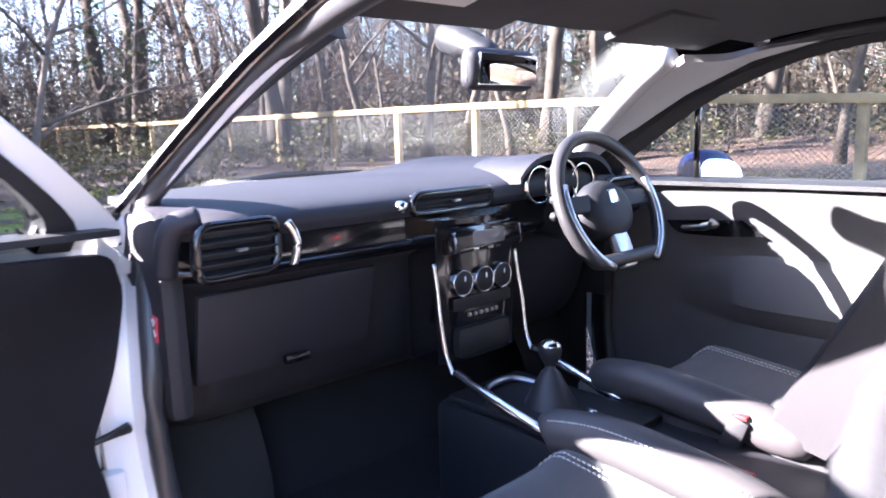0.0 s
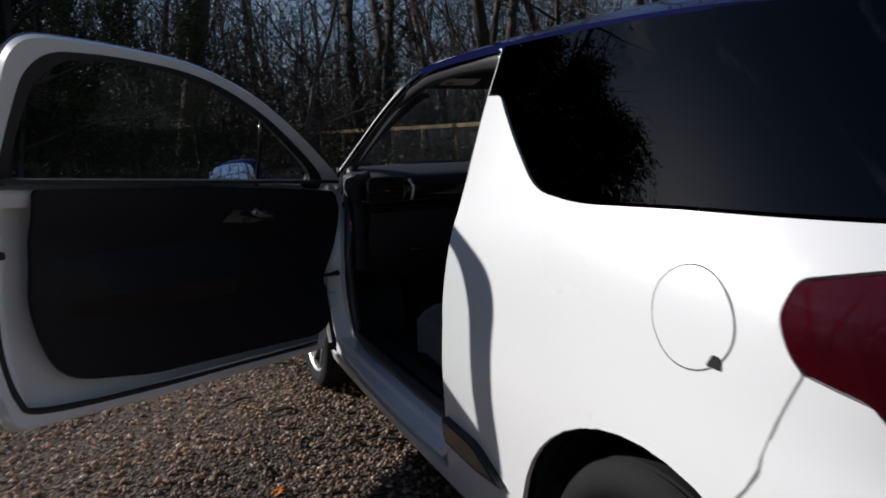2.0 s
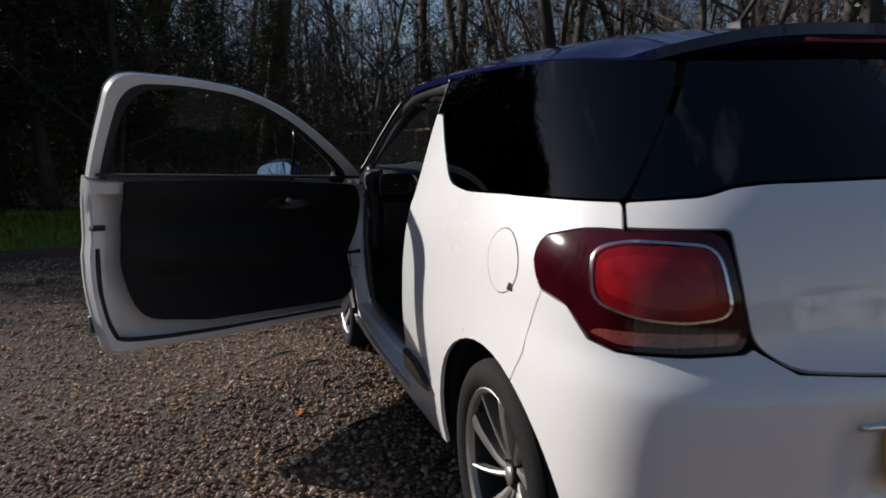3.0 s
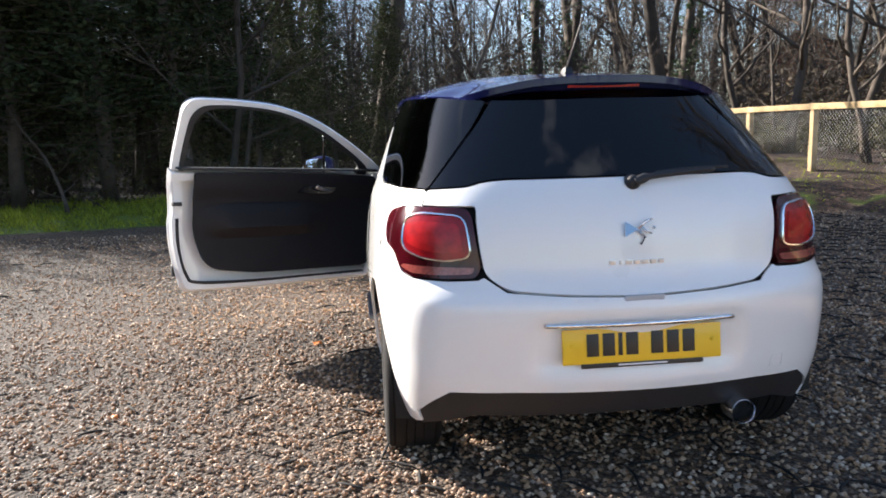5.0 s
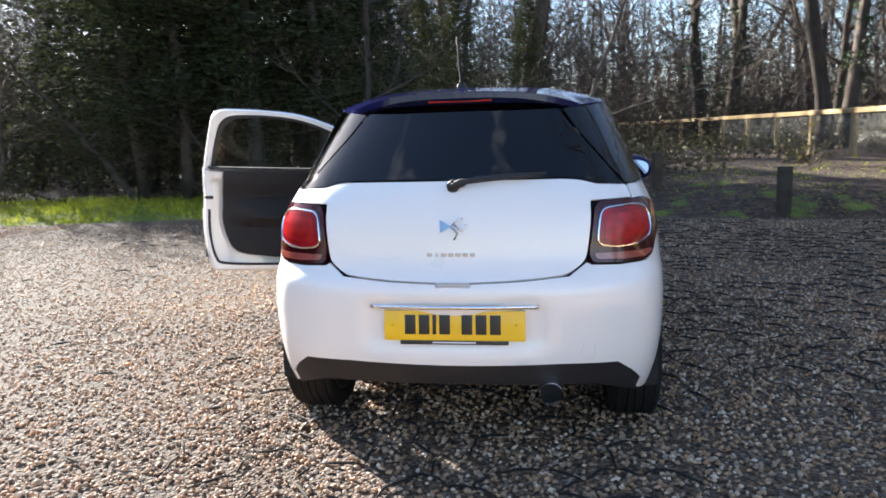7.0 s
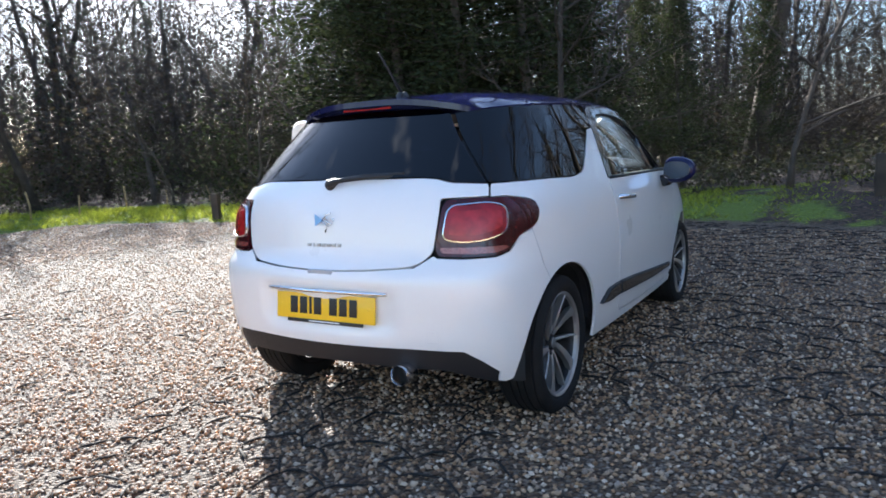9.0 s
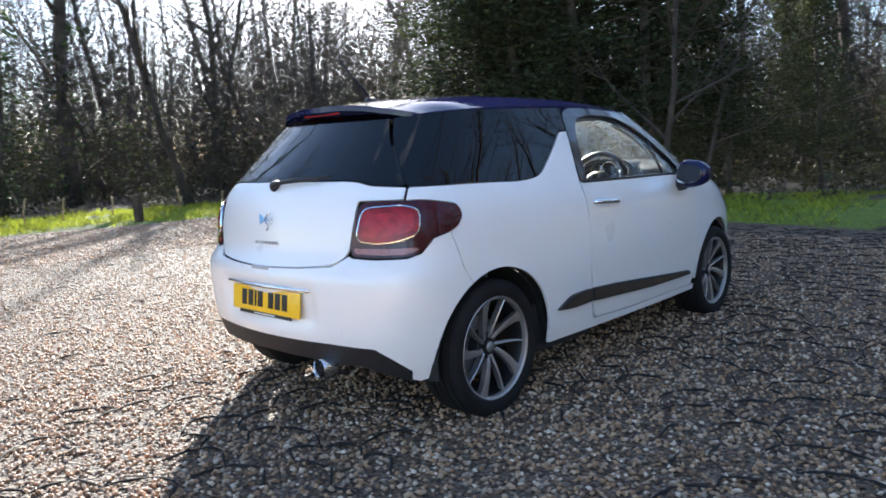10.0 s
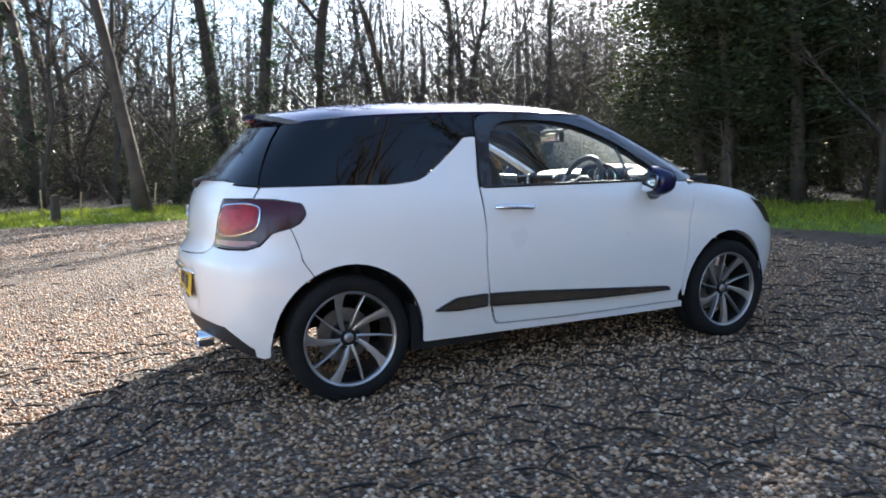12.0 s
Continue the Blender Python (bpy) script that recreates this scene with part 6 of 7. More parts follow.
# front wipers
for x0, x1, y0, y1 in ((-0.45, 0.10, 2.37, 2.44), (0.05, 0.58, 2.44, 2.32)):
    put("front_wiper", mesh_from("wiper", *tube(glide([(x0, y0 + 0.02, 1.035), ((x0 + x1) / 2, (y0 + y1) / 2 + 0.03, 1.058), (x1, y1, 1.05)], 5), [0.012] * 6 + [0.008] * 5, 6)), TRIM, car, "black windscreen wiper")
# ---- fence: posts, two rails and wire netting ----
WOOD = shader("weathered_rail", (0.33, 0.235, 0.115), 0.8, vary=0.25, scale=9, fine=0.15, fine_scale=120, bump=0.3, bump_scale=90, per_object=0.12)
WIRE = shader("galvanised_wire", (0.30, 0.30, 0.29), 0.45, 0.8, vary=0.15)
STUMP = shader("dark_timber", (0.06, 0.045, 0.032), 0.9, vary=0.3, bump=0.4, bump_scale=60)


def fence_point(k):
    """The foot of the k-th post of the line."""
    j = 4 - k
    x, y = 6.887 - 0.0854 * j - 0.012 * j * j, 6.888 + 1.815 * j
    return Vector((x, y, height(x, y)))


def fence_top(k):
    j = 4 - k
    return 1.538 + 0.012 * j - 0.012 * max(0.0, 1.5 - j) ** 2


fence = tagged(empty("fence", fence_point(3)), "wooden post and rail fence with wire netting", "fence")
inv = Matrix.Translation(-fence_point(3))
for k in range(-9, 10):
    p = fence_point(k)
    top = fence_top(k) + 0.06
    b = box(0.10, 0.10, top - p.z + 0.3, (p.x, p.y, (top + p.z - 0.3) / 2), 0.008, turn=Matrix.Rotation(0.15 * math.sin(k), 4, "Z"))
    ob = put("post", b, WOOD, fence)
    ob.matrix_basis = inv
for k in range(-9, 9):
    a, b = fence_point(k), fence_point(k + 1)
    d = (b - a).to_2d()
    yaw = math.atan2(d.y, d.x)
    za, zb = fence_top(k), fence_top(k + 1)
    pitch = math.atan2(zb - za, d.length)
    for drop, thick in ((0.0, 0.10),):
        m = Matrix.Rotation(yaw, 4, "Z") @ Matrix.Rotation(-pitch, 4, "Y")
        n = Vector((-d.y, d.x)).normalized() * 0.06
        rail = box(d.length + 0.02, 0.04, thick, ((a.x + b.x) / 2 + n.x * -1, (a.y + b.y) / 2 + n.y * -1, (za + zb) / 2 - drop), 0.006, turn=m)
        ob = put("rail", rail, WOOD, fence)
        ob.matrix_basis = inv


def netting(k0, k1, pitch=0.075):
    """Diamond wire netting between two posts."""
    verts, faces = [], []
    a, b = fence_point(k0), fence_point(k1)
    length = (b - a).to_2d().length
    h = 1.08
    for s in np.arange(-h, length + h, pitch):
        for lean in (1, -1):
            s0, s1 = (s, s + h) if lean > 0 else (s + h, s)
            t0, t1 = 0.0, 1.0
            lo, hi = sorted((s0, s1))
            if hi < 0 or lo > length:
                continue
            pts = []
            for t in (0.0, 0.5, 1.0):
                u = min(max(s0 + (s1 - s0) * t, 0.0), length)
                tt = (u - s0) / (s1 - s0)
                q = a.lerp(b, u / length)
                z0 = q.z + 0.04
                z1 = fence_top(k0 + (k1 - k0) * u / length) - 0.08
                pts.append(Vector((q.x - 0.05, q.y, z0 + (z1 - z0) * tt)))
            if (pts[0] - pts[2]).length < 0.05:
                continue
            v, f = tube([pts[0], pts[2]], 0.0022, 3)
            base = len(verts)
            verts += v
            faces += [tuple(i + base for i in g) for g in f]
    return verts, faces


for k in range(-3, 9):
    ob = put("wire_netting", mesh_from("netting", *netting(k, k + 1)), WIRE, fence)
    ob.matrix_basis = inv

# ---- woods ----
BARK = shader("bark", (0.060, 0.047, 0.036), 0.9, vary=0.35, scale=5, fine=0.3, fine_scale=60, bump=0.6, bump_scale=40, per_object=0.35)
TWIG = shader("twigs", (0.070, 0.052, 0.038), 0.9, vary=0.25, per_object=0.35)
IVY = shader("ivy_leaves", (0.025, 0.048, 0.014), 0.5, per_island=0.5, vary=0.2, thin=0.25)
EVERGREEN = shader("evergreen_leaves", (0.040, 0.050, 0.022), 0.85, per_island=0.5, vary=0.25, thin=0.3, spec=0.15)
SCRUB = shader("dry_scrub", (0.075, 0.058, 0.036), 0.85, per_island=0.5, vary=0.3, thin=0.2)
BRAMBLE = shader("bramble_leaves", (0.065, 0.062, 0.022), 0.7, per_island=0.6, vary=0.3, thin=0.3)
GRASS = shader("grass_blades", (0.30, 0.34, 0.035), 0.6, per_island=0.5, vary=0.2, thin=0.5)
rnd = random.Random(11)


def limb(start, way, length, r0, r1, bend, sides, steps):
    pts, rs = [start.copy()], [r0]
    d = way.normalized()
    for i in range(steps):
        d = (d + Vector((rnd.uniform(-bend, bend), rnd.uniform(-bend, bend), rnd.uniform(-bend * 0.5, bend * 0.8)))).normalized()
        pts.append(pts[-1] + d * length / steps)
        rs.append(r0 + (r1 - r0) * (i + 1) / steps)
    return pts, rs


def leaf_quads(points, size, count, spread, flat=0.5):
    verts, faces = [], []
    for _ in range(count):
        c = Vector(rnd.choice(points)) + Vector((rnd.gauss(0, spread), rnd.gauss(0, spread), rnd.gauss(0, spread)))
        a = Vector((rnd.gauss(0, 1), rnd.gauss(0, 1), rnd.gauss(0, 1) * flat)).normalized()
        b = a.cross(Vector((rnd.gauss(0, 1), rnd.gauss(0, 1), rnd.gauss(0, 1)))).normalized()
        s = size * rnd.uniform(0.6, 1.4)
        k = len(verts)
        verts += [c - a * s, c + b * s * 0.55, c + a * s, c - b * s * 0.55]
        faces.append((k, k + 1, k + 2, k + 3))
    return verts, faces


def tree_meshes(tall, girth, limbs, first, ivy=0, lean=0.06, fans=5, fine=4):
    """A bare tree: tapered trunk with limbs, and a crown of branches and twigs."""
    lean_d = Vector((rnd.uniform(-lean, lean), rnd.uniform(-lean, lean), 1))
    pts, rs = limb(Vector((0, 0, -0.15)), lean_d, tall, girth, girth * 0.12, 0.15, 8, 12)
    rs[0] *= 1.5
    wood = [tube(pts, rs, 8)]
    twig = []
    for i in range(limbs):
        t = first + (0.97 - first) * (i + rnd.random()) / limbs
        k = min(int(t * 12), 11)
        p = pts[k].lerp(pts[k + 1], t * 12 - k)
        a = rnd.uniform(0, 2 * math.pi)
        rise = rnd.uniform(0.35, 1.2)
        long = tall * rnd.uniform(0.14, 0.30) * (1.25 - t * 0.7)
        r = girth * (1 - t) * 0.42 + 0.010
        q, qr = limb(p, Vector((math.cos(a), math.sin(a), rise)), long, r, 0.006, 0.22, 5, 6)
        wood.append(tube(q, qr, 5))
        for _ in range(fans):
            j = rnd.randrange(1, len(q))
            d = (q[j] - q[j - 1]).normalized() + Vector((rnd.gauss(0, 0.6), rnd.gauss(0, 0.6), rnd.gauss(0.15, 0.4)))
            w, wr = limb(q[j], d, long * rnd.uniform(0.3, 0.6), max(0.009, r * 0.3), 0.003, 0.3, 3, 4)
            twig.append(tube(w, wr, 3))
            for _ in range(fine):
                e = rnd.randrange(1, len(w))
                d2 = (w[e] - w[e - 1]).normalized() + Vector((rnd.gauss(0, 0.7), rnd.gauss(0, 0.7), rnd.gauss(0.1, 0.5)))
                z, zr = limb(w[e], d2, long * rnd.uniform(0.14, 0.32), 0.005 if fine > 2 else 0.010, 0.002, 0.3, 3, 3)
                twig.append(tube(z, zr, 3))
    leaves = None
    if ivy:
        around = []
        for i in range(10):
            for _ in range(12):
                a = rnd.uniform(0, 6.283)
                p = pts[i].lerp(pts[i + 1], rnd.random())
                r = rs[i] + rnd.uniform(0.02, 0.20)
                around.append(p + Vector((math.cos(a) * r, math.sin(a) * r, 0)))
        leaves = mesh_from("ivy", *leaf_quads(around, 0.055, ivy, 0.09), smooth=False)
    return mesh_from("trunk", *join(*wood)), mesh_from("crown", *join(*twig)), leaves


KINDS = [tree_meshes(15, 0.17, 22, 0.28), tree_meshes(13, 0.12, 20, 0.22, lean=0.12), tree_meshes(17, 0.24, 24, 0.3), tree_meshes(11, 0.08, 18, 0.12, lean=0.15),
         tree_meshes(16, 0.22, 20, 0.35, ivy=2600), tree_meshes(9, 0.05, 16, 0.08, lean=0.2, fans=6), tree_meshes(15, 0.19, 20, 0.25, ivy=1500, lean=0.1)]
FAR_KINDS = [tree_meshes(15, 0.16, 16, 0.2, fans=2, fine=1), tree_meshes(13, 0.11, 15, 0.15, lean=0.14, fans=2, fine=1), tree_meshes(17, 0.20, 17, 0.22, fans=2, fine=1), tree_meshes(11, 0.08, 14, 0.1, lean=0.18, fans=2, fine=1),
             tree_meshes(16, 0.2, 15, 0.3, ivy=1300, fans=2, fine=1), tree_meshes(9, 0.05, 12, 0.08, lean=0.22, fans=2, fine=1), tree_meshes(15, 0.17, 15, 0.2, ivy=900, lean=0.12, fans=2, fine=1)]
LOOKS = ["tall bare winter tree with brown bark", "leaning bare woodland tree", "stout bare tree with spreading limbs", "slender bare young tree", "tall tree clad in dark green ivy", "thin bare sapling with fine twigs", "bare tree with ivy on its trunk"]


TALL = (15, 13, 17, 11, 16, 9, 15)


def plant(kind, x, y, size=1.0):
    trunk_me, crown_me, ivy_me = (KINDS if math.hypot(x, y) < 21 else FAR_KINDS)[kind]
    z = height(x, y)
    across, ahead = 0.616 * x + 0.788 * y, -0.788 * x + 0.616 * y
    low = 1.0
    if -3.2 < across < 4.4 and ahead > 0:
        # trees on the sunny side are shortened to let the sun reach the car
        low = min(1.0, max(2.5, (ahead - 3.0) * 0.43) / (TALL[kind] * size * 1.05))
    m = Matrix.Translation((x, y, z)) @ Matrix.Rotation(rnd.uniform(0, 6.28), 4, "Z") @ Matrix.Diagonal((size * max(low, 0.7), size * max(low, 0.7), size * low, 1))
    t = tagged(empty("tree"), LOOKS[kind], "tree", "trees of the wood")
    t.matrix_basis = m
    put("trunk", trunk_me, BARK, t)
    put("crown", crown_me, TWIG, t)
    if ivy_me:
        put("ivy", ivy_me, IVY, t)


def too_near(x, y):
    d = edge_line(x, y)
    if d < 1.6:
        return True
    if x > 1.0 and -4 < y < 26:
        j = (y - 6.888) / 1.815
        return x < 6.887 - 0.0854 * j - 0.012 * j * j + 0.9
    return False


spots = []
tries = 0
while len(spots) < 300 and tries < 9000:
    tries += 1
    a = rnd.uniform(radians(-25), radians(205))
    r = 8 + 40 * rnd.random() ** 0.75
    x, y = r * math.cos(a), 1.5 + r * math.sin(a)
    if too_near(x, y) or any((x - u) ** 2 + (y - v) ** 2 < (1.5 if r < 25 else 2.2) ** 2 for u, v in spots):
        continue
    spots.append((x, y))
    kind = rnd.choices(range(7), (2, 4, 1, 5, 2, 5, 2) if r > 14 else (0.6, 3, 0.3, 5, 0.8, 6, 1))[0]
    plant(kind, x, y, rnd.uniform(0.8, 1.25))
for i in range(26):
    a = radians(-160 + 130 * (i + rnd.uniform(-0.3, 0.3)) / 26)
    r = rnd.uniform(24, 38)
    plant(rnd.choice((0, 1, 2, 3)), r * math.cos(a), r * math.sin(a), rnd.uniform(0.7, 1.0))

for x, y, s_ in ((5.9, 23.5, 1.25), (7.1, 24.6, 1.35)):
    plant(4, x, y, s_)

# dense evergreens ahead of the car, whose shade lies over the yard on its right
def evergreen_meshes(first=0.46, leaves=7000, leaf=0.085):
    pts, rs = limb(Vector((0, 0, -0.1)), Vector((0, 0, 1)), 11.5, 0.14, 0.02, 0.07, 7, 10)
    wood, tips = [tube(pts, rs, 7)], []
    for i in range(64):
        t = first + (0.99 - first) * i / 64
        k = min(int(t * 10), 9)
        p = pts[k].lerp(pts[k + 1], t * 10 - k)
        a = i * 2.4 + rnd.uniform(-0.4, 0.4)
        q, qr = limb(p, Vector((math.cos(a), math.sin(a), rnd.uniform(-0.1, 0.4))), (1 - t) * 2.3 + 0.5, 0.03, 0.006, 0.18, 4, 4)
        wood.append(tube(q, qr, 4))
        tips += q[1:] + [q[1].lerp(q[2], 0.5), q[2].lerp(q[3], 0.5), q[3].lerp(q[4], 0.5)]
    return mesh_from("trunk", *join(*wood)), mesh_from("foliage", *leaf_quads(tips, leaf, leaves, 0.22), smooth=False)


FIR = [evergreen_meshes(0.16, 15000, 0.055) for _ in range(3)]
# (across the sun's way, towards the sun, size): between them the sun reaches the car, beside them the yard is shaded
FIRS = [(4.1, 12.6, 1.0), (3.75, 14.2, 1.05), (5.3, 11.6, 1.08), (6.7, 11.0, 1.1), (8.2, 10.6, 0.5), (9.8, 9.8, 0.42), (4.4, 15.4, 1.28), (6.0, 14.6, 1.3), (7.6, 14.0, 1.3), (9.2, 13.2, 0.5), (11.0, 12.0, 0.45), (5.0, 17.6, 1.45), (12.6, 10.4, 0.4)]
for i, (across, ahead, s) in enumerate(FIRS):
    x, y = -0.777 * ahead + 0.629 * across, 0.629 * ahead + 0.777 * across
    t = tagged(empty("fir_tree"), "dense dark evergreen tree at the wood's edge", "tree", "evergreens ahead of the car")
    t.matrix_basis = Matrix.Translation((x, y, height(x, y))) @ Matrix.Rotation(i * 1.3, 4, "Z") @ Matrix.Diagonal((s, s, s * (0.72 if s > 0.9 else 1.0), 1))
    put("trunk", FIR[i % 3][0], BARK, t)
    put("foliage", FIR[i % 3][1], EVERGREEN, t)

# far woods: thin stems with a few boughs, too many to count
far = []
for i in range(1500):
    a = rnd.uniform(radians(-40), radians(220))
    r = rnd.uniform(46, 95)
    x, y = r * math.cos(a), r * math.sin(a)
    h = rnd.uniform(9, 17)
    p, q = limb(Vector((x, y, height(x, y) - 0.2)), Vector((rnd.gauss(0, 0.06), rnd.gauss(0, 0.06), 1)), h, rnd.uniform(0.07, 0.2), 0.03, 0.05, 4, 4)
    far.append(tube(p, q, 4))
    for _ in range(6):
        j = rnd.randrange(1, 5)
        w, wr = limb(p[j] - Vector((0, 0, rnd.uniform(0, h / 4))), Vector((rnd.gauss(0, 1), rnd.gauss(0, 1), rnd.uniform(0.2, 1.4))), h * rnd.uniform(0.12, 0.28), 0.035, 0.012, 0.25, 3, 3)
        far.append(tube(w, wr, 3))
tagged(put("far_woods", mesh_from("far_woods", *join(*far)), BARK), "bare woodland far behind the yard", "woods", kind="stuff")

# brushwood: a haze of twigs between the stems, too fine to count
def brushwood(count):
    """Slender twigs, thickest towards the sunny side of the wood, thinner to the right and far left."""
    rng = np.random.default_rng(23)
    low = rng.uniform(size=count) < 0.45
    a = rng.uniform(radians(-30), radians(215), count)
    r = np.where(low, 17 + 48 * rng.uniform(size=count) ** 0.8, 20 + 75 * rng.uniform(size=count))
    deg = np.degrees(a)
    dense = np.interp(deg, [-30, 20, 78, 96, 104, 146, 158, 215], [0.20, 0.24, 0.40, 0.6, 1.0, 1.0, 0.5, 0.40])
    keep = low | (rng.uniform(size=count) < dense)
    a, r, low = a[keep], r[keep], low[keep]
    count = len(a)
    x, y = r * np.cos(a), 1.5 + r * np.sin(a)
    top = 4.0 + 9.0 * (0.5 + 0.5 * np.sin(a * 7.0 + r * 0.3) * np.cos(a * 3.1 - r * 0.21))
    across, ahead = 0.616 * x + 0.788 * y, -0.788 * x + 0.616 * y
    lit = (across > -5) & (across < 2.6) & (ahead > 0)
    tall = r * np.tan(np.radians(23.0 * rng.uniform(size=count) ** 1.25))
    z = 0.3 + np.where(low, top * rng.uniform(size=count) ** 1.5, tall)
    z = np.where(lit, np.minimum(z, np.maximum(1.5, (ahead - 4.0) * 0.42) * rng.uniform(0.3, 1.0, count)), z)
    way = rng.normal(size=(count, 3)) * np.array([0.6, 0.6, 0.5]) + np.array([0, 0, 0.55])
    way /= np.linalg.norm(way, axis=1)[:, None]
    wide = np.cross(way, rng.normal(size=(count, 3)))
    wide /= np.linalg.norm(wide, axis=1)[:, None]
    long = rng.uniform(0.3, 1.0, (count, 1)) * np.where(low, 1.0, 0.55 + r / 70)[:, None]
    half = rng.uniform(0.007, 0.019, (count, 1)) * (r[:, None] / 32)
    c = np.stack([x, y, z], -1)
    pts = np.stack([c - way * long - wide * half, c - way * long + wide * half, c + way * long], 1).reshape(-1, 3)
    me = bpy.data.meshes.new("brushwood")
    me.vertices.add(len(pts))
    me.vertices.foreach_set("co", pts.reshape(-1))
    me.loops.add(len(pts))
    me.loops.foreach_set("vertex_index", np.arange(len(pts)))
    me.polygons.add(count)
    me.polygons.foreach_set("loop_start", np.arange(0, len(pts), 3))
    me.update(calc_edges=True)
    return me


tagged(put("brushwood", brushwood(640000), TWIG), "haze of bare brown twigs among the trees", "woods", kind="stuff")

# a brick house beyond the wood
house = tagged(empty("house", (36.0, 54.0, 0.6)), "distant orange brick house with a tiled gable roof", "house")
BRICK = shader("orange_brick", (0.42, 0.17, 0.08), 0.85, vary=0.2, scale=1.5, fine=0.25, fine_scale=14)
TILE = shader("brown_roof_tiles", (0.16, 0.085, 0.06), 0.85, vary=0.25, scale=2.0)
facing = Matrix.Rotation(radians(-35), 4, "Z")
put("wall", prism([(-4.5, 0.0), (4.5, 0.0), (4.5, 5.0), (0.0, 8.2), (-4.5, 5.0)], 8.0, facing @ Matrix.Translation((0, -4, 0)), "y"), BRICK, house)
for sx in (-1, 1):
    put("roof", box(5.9, 8.8, 0.18, (0, 0, 0), 0.02), TILE, house, matrix=facing @ Matrix.Translation((sx * 2.4, 0, 6.65)) @ Matrix.Rotation(sx * 0.618, 4, "Y"))
    for z in (1.6, 4.2):
        win = put("window", box(1.2, 0.12, 1.2, (0, 0, 0), 0.02), LABEL_WHITE, house, matrix=facing @ Matrix.Translation((sx * 2.0, -4.02, z)))
        put("pane", box(1.0, 0.05, 1.0, (0, -0.05, 0), 0.0), GLOSS_BLACK, win)

# undergrowth: brambles and dead stems on the wood's floor, evergreen shrubs on the left
def thicket(spots_, material, name, label, leaf, per, tall, stems=6):
    stems_, leaves = [], []
    for x, y, s in spots_:
        z = height(x, y)
        pts = []
        for _ in range(stems):
            p, r = limb(Vector((x + rnd.gauss(0, 0.3) * s, y + rnd.gauss(0, 0.3) * s, z - 0.05)), Vector((rnd.gauss(0, 0.6), rnd.gauss(0, 0.6), 1)), tall * s * rnd.uniform(0.6, 1.2), 0.012, 0.004, 0.35, 3, 5)
            stems_.append(tube(p, r, 3))
            pts += p[1:]
        leaves.append(leaf_quads(pts, leaf, per, 0.22 * s))
    tagged(put(name, mesh_from(name, *join(*leaves), smooth=False), material), label, "undergrowth", kind="stuff")
    tagged(put(name + "_stems", mesh_from(name, *join(*stems_)), TWIG), "bare brown stems in the undergrowth", "undergrowth", kind="stuff")


low, dark = [], []
for _ in range(4000):
    a = rnd.uniform(radians(-20), radians(205))
    r = rnd.uniform(9, 40)
    x, y = r * math.cos(a), 1.5 + r * math.sin(a)
    d = edge_line(x, y)
    if d < 2.2 or (too_near(x, y) and x > 0):
        continue
    if len(low) < 420:
        low.append((x, y, rnd.uniform(0.5, 1.2)))
    elif len(dark) < 150 and x < -1 and d > 3.5:
        dark.append((x, y, rnd.uniform(0.8, 1.6)))
while len(low) < 760:
    x, y = rnd.uniform(-6, 16), rnd.uniform(10.5, 30)
    j = (y - 6.888) / 1.815
    if edge_line(x, y) > 2.5 and abs(x - (6.887 - 0.0854 * j - 0.012 * j * j)) > 0.6:
        low.append((x, y, rnd.uniform(0.45, 1.0)))
scrub = []
for _ in range(430):
    a = rnd.uniform(radians(-25), radians(210))
    r = rnd.uniform(19, 62)
    scrub.append((r * math.cos(a), 1.5 + r * math.sin(a), rnd.uniform(0.9, 2.0)))
thicket(scrub, SCRUB, "scrub", "dry brown scrub far among the trees", 0.085, 240, 2.2, 7)
thicket(low, BRAMBLE, "brambles", "low brown-green brambles on the wood floor", 0.045, 90, 0.8)
thicket(dark, EVERGREEN, "evergreen_shrubs", "dark evergreen shrubs under the trees", 0.05, 620, 2.4, 7)

# grass tufts on the verge
blades_v, blades_f = [], []
for _ in range(170000):
    x, y = rnd.uniform(-16.5, 8), rnd.uniform(-6, 13)
    if -11 < x < 5 and y < 5.5:
        continue
    d = edge_line(x, y)
    if d < 0.02 or d > 3.8 or rnd.random() < 0.75 * min(1.0, max(0.0, (x + 2.0) / 4.0)):
        continue
    clump = noise.noise((x * 1.3, y * 1.3, 5)) + 0.6 * noise.noise((x * 3.4, y * 3.4, 8))
    if clump < -0.25:
        continue
    z = height(x, y)
    h = rnd.uniform(0.05, 0.13) + 0.22 * max(0.0, clump) * rnd.random() * min(1.0, d)
    h *= 1.0 - 0.62 * min(1.0, max(0.0, (x + 2.0) / 4.0))
    a = rnd.uniform(0, 6.28)
    u, lean = Vector((math.cos(a), math.sin(a), 0)) * 0.012, Vector((rnd.gauss(0, 0.06), rnd.gauss(0, 0.06), 0))
    k = len(blades_v)
    p = Vector((x, y, z - 0.01))
    blades_v += [p - u, p + u, p + lean + Vector((0, 0, h))]
    blades_f.append((k, k + 1, k + 2))
tagged(put("grass", mesh_from("grass", blades_v, blades_f, smooth=False), GRASS), "bright green rough grass on the verge", "grass", kind="stuff")

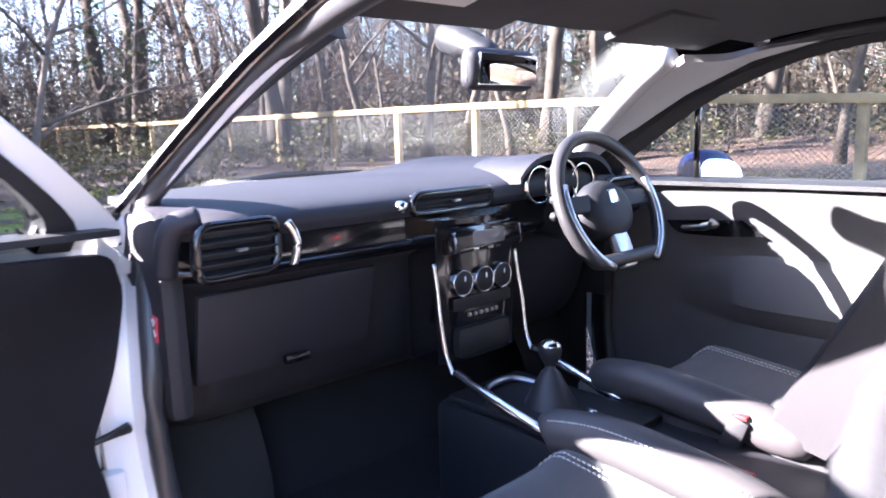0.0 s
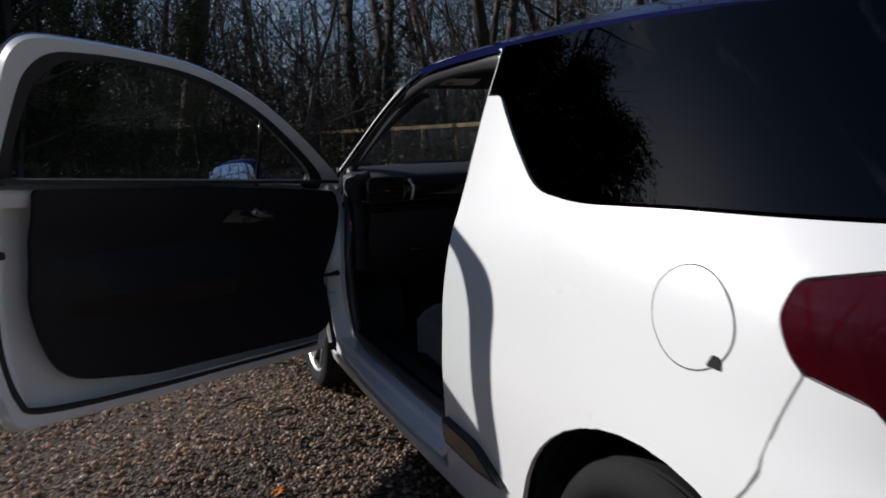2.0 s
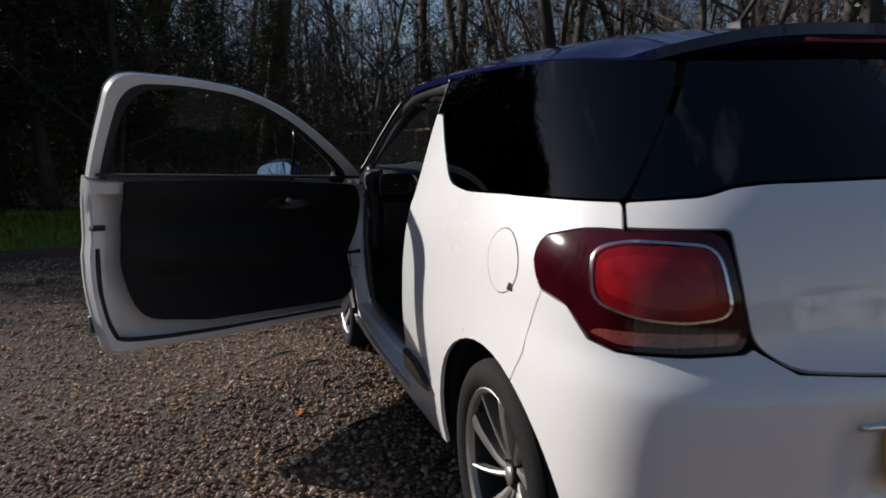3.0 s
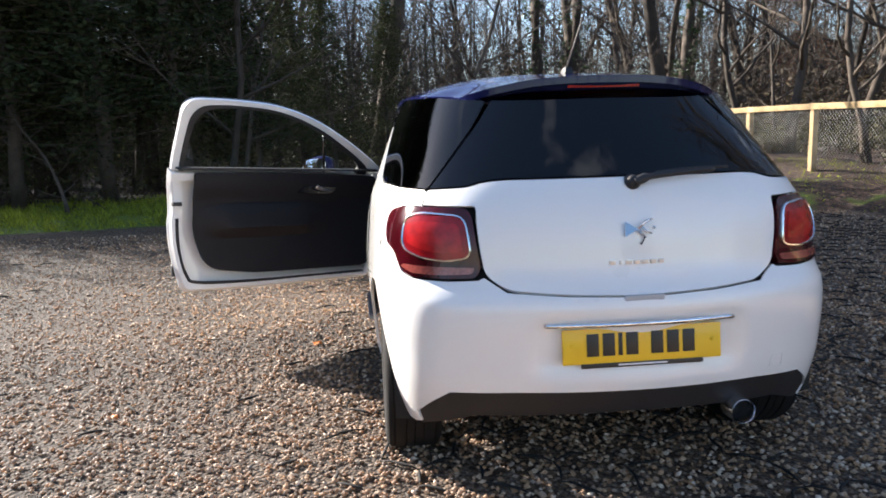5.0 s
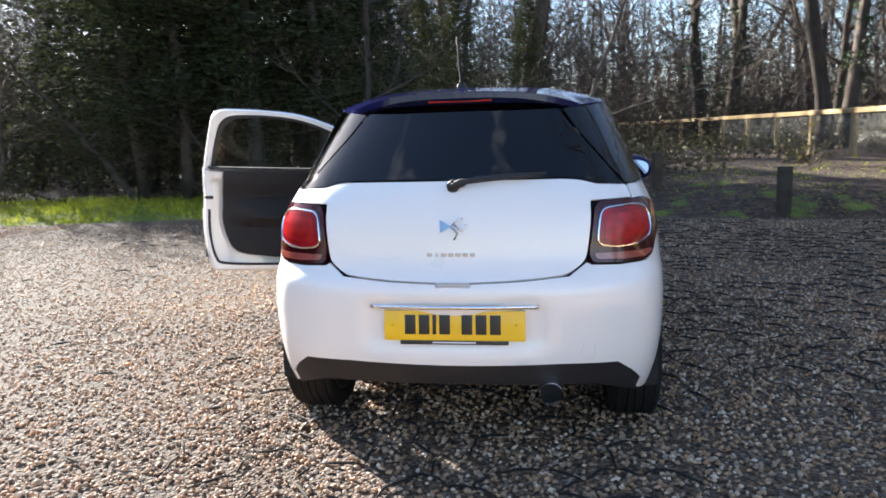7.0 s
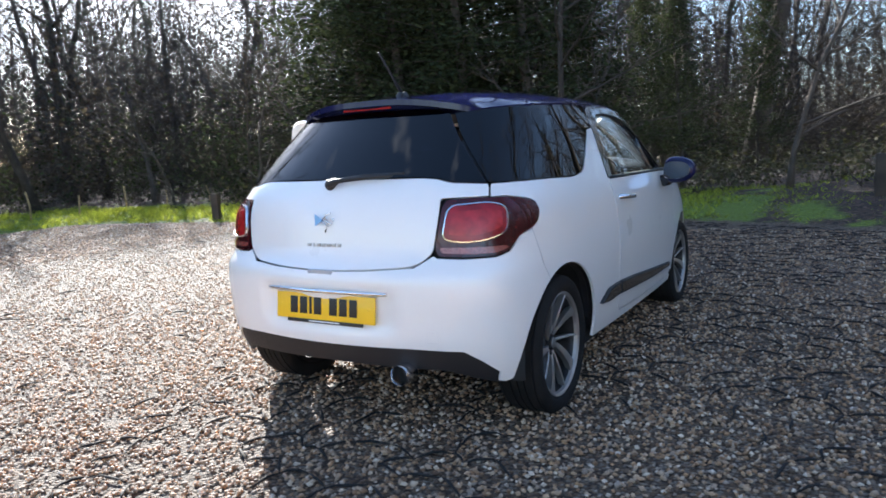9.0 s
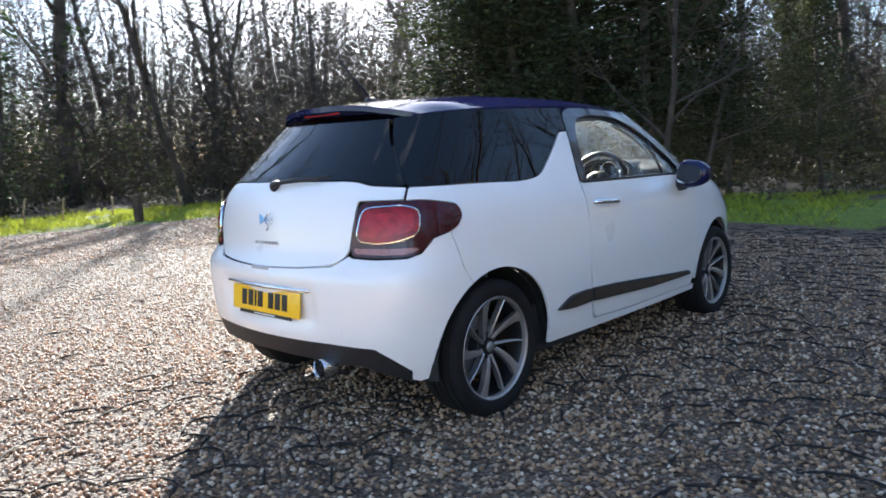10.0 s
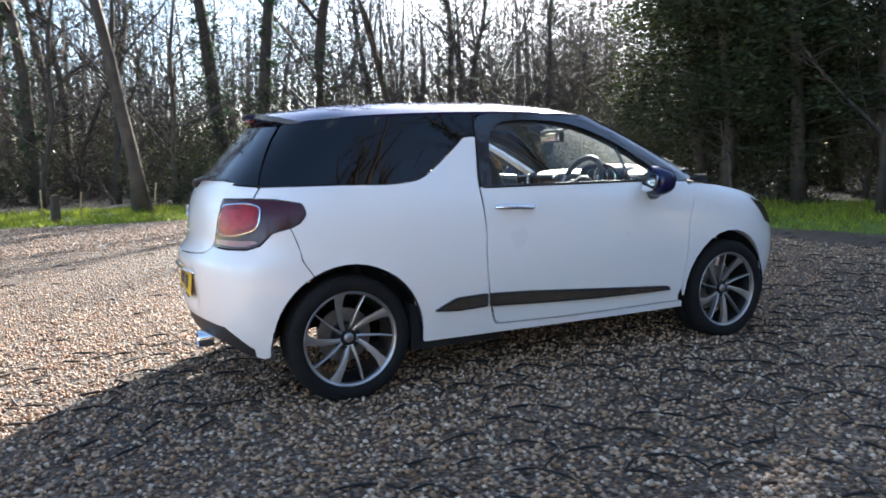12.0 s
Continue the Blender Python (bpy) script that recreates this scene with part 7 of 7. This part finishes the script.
# short timber bollards along the yard's edge
for x, y, h in ((3.65, 7.30, 0.66), (2.25, 9.4, 0.62), (-9.5, 7.4, 0.55), (-12.9, 4.6, 0.6), (-13.1, 1.4, 0.6), (-13.2, -2.0, 0.6)):
    b = box(0.15, 0.15, h + 0.2, (0, 0, h / 2 - 0.1), 0.012)
    ob = tagged(put("bollard", b, STUMP), "short dark timber bollard at the yard edge", "bollard", "bollards round the yard")
    ob.matrix_basis = Matrix.Translation((x, y, height(x, y))) @ Matrix.Rotation(rnd.uniform(0, 1), 4, "Z")
# thin planting stakes on the grass at the yard's far side
for i in range(16):
    y = -7.5 + 1.25 * i + rnd.uniform(-0.3, 0.3)
    x, h = -13.3 - rnd.uniform(0.0, 1.3), rnd.uniform(0.45, 0.75)
    ob = tagged(put("stake", mesh_from("stake", *tube([(0, 0, -0.1), (rnd.gauss(0, 0.02), rnd.gauss(0, 0.02), h * 0.5), (rnd.gauss(0, 0.04), rnd.gauss(0, 0.04), h)], [0.022, 0.02, 0.018], 6)), WOOD), "thin pale stake standing in the grass", "stake", "stakes on the verge")
    ob.matrix_basis = Matrix.Translation((x, y, height(x, y)))


# a white car parked across the yard behind, seen mirrored in the tailgate
def parked_car(x, y, yaw):
    root = tagged(empty("parked_car", (x, y, 0)), "white hatchback parked across the gravel yard", "car")
    root.matrix_basis = Matrix.Translation((x, y, 0)) @ Matrix.Rotation(yaw, 4, "Z")
    outline = rounded([(-1.95, 0.28, 0.08), (1.92, 0.28, 0.1), (1.98, 0.62, 0.1), (1.75, 0.82, 0.1), (0.95, 0.96, 0.1), (-1.75, 1.0, 0.12), (-1.98, 0.7, 0.1)], 0.08)
    body = bmesh.new()
    body.from_mesh(prism(outline, 1.66, Matrix.Translation((0, -0.83, 0)), "y"))
    bmesh.ops.bevel(body, geom=[e for e in body.edges if e.calc_face_angle(0) > 1.2], offset=0.06, segments=3, affect="EDGES")
    put("body", body, WHITE, root)
    cabin = rounded([(-1.72, 0.99, 0.05), (0.98, 0.95, 0.05), (0.30, 1.40, 0.12), (-1.20, 1.44, 0.12)], 0.08)
    put("glasshouse", prism(cabin, 1.40, Matrix.Translation((0, -0.70, 0)), "y"), GLOSS_BLACK, root, "dark windows")
    put("roof", box(1.40, 1.24, 0.05, (-0.45, 0, 1.445), 0.02), WHITE, root)
    for wx in (-1.22, 1.24):
        for wy in (-0.74, 0.74):
            wheel = put("wheel", mesh_from("tyre", *moved(lathe([(0.0, -0.09), (0.29, -0.09), (0.31, -0.07), (0.31, 0.07), (0.29, 0.09), (0.0, 0.09)], 32, "y"), Matrix.Translation((wx, wy, 0.31)))), TYRE, root)
            put("rim", mesh_from("rim", *moved(lathe([(0.0, 0.098 * wy / 0.74), (0.19, 0.098 * wy / 0.74), (0.2, 0.08 * wy / 0.74)], 24, "y"), Matrix.Translation((wx, wy, 0.31)))), ALLOY, wheel)
    return root


parked_car(4.7, -11.5, 0.25)
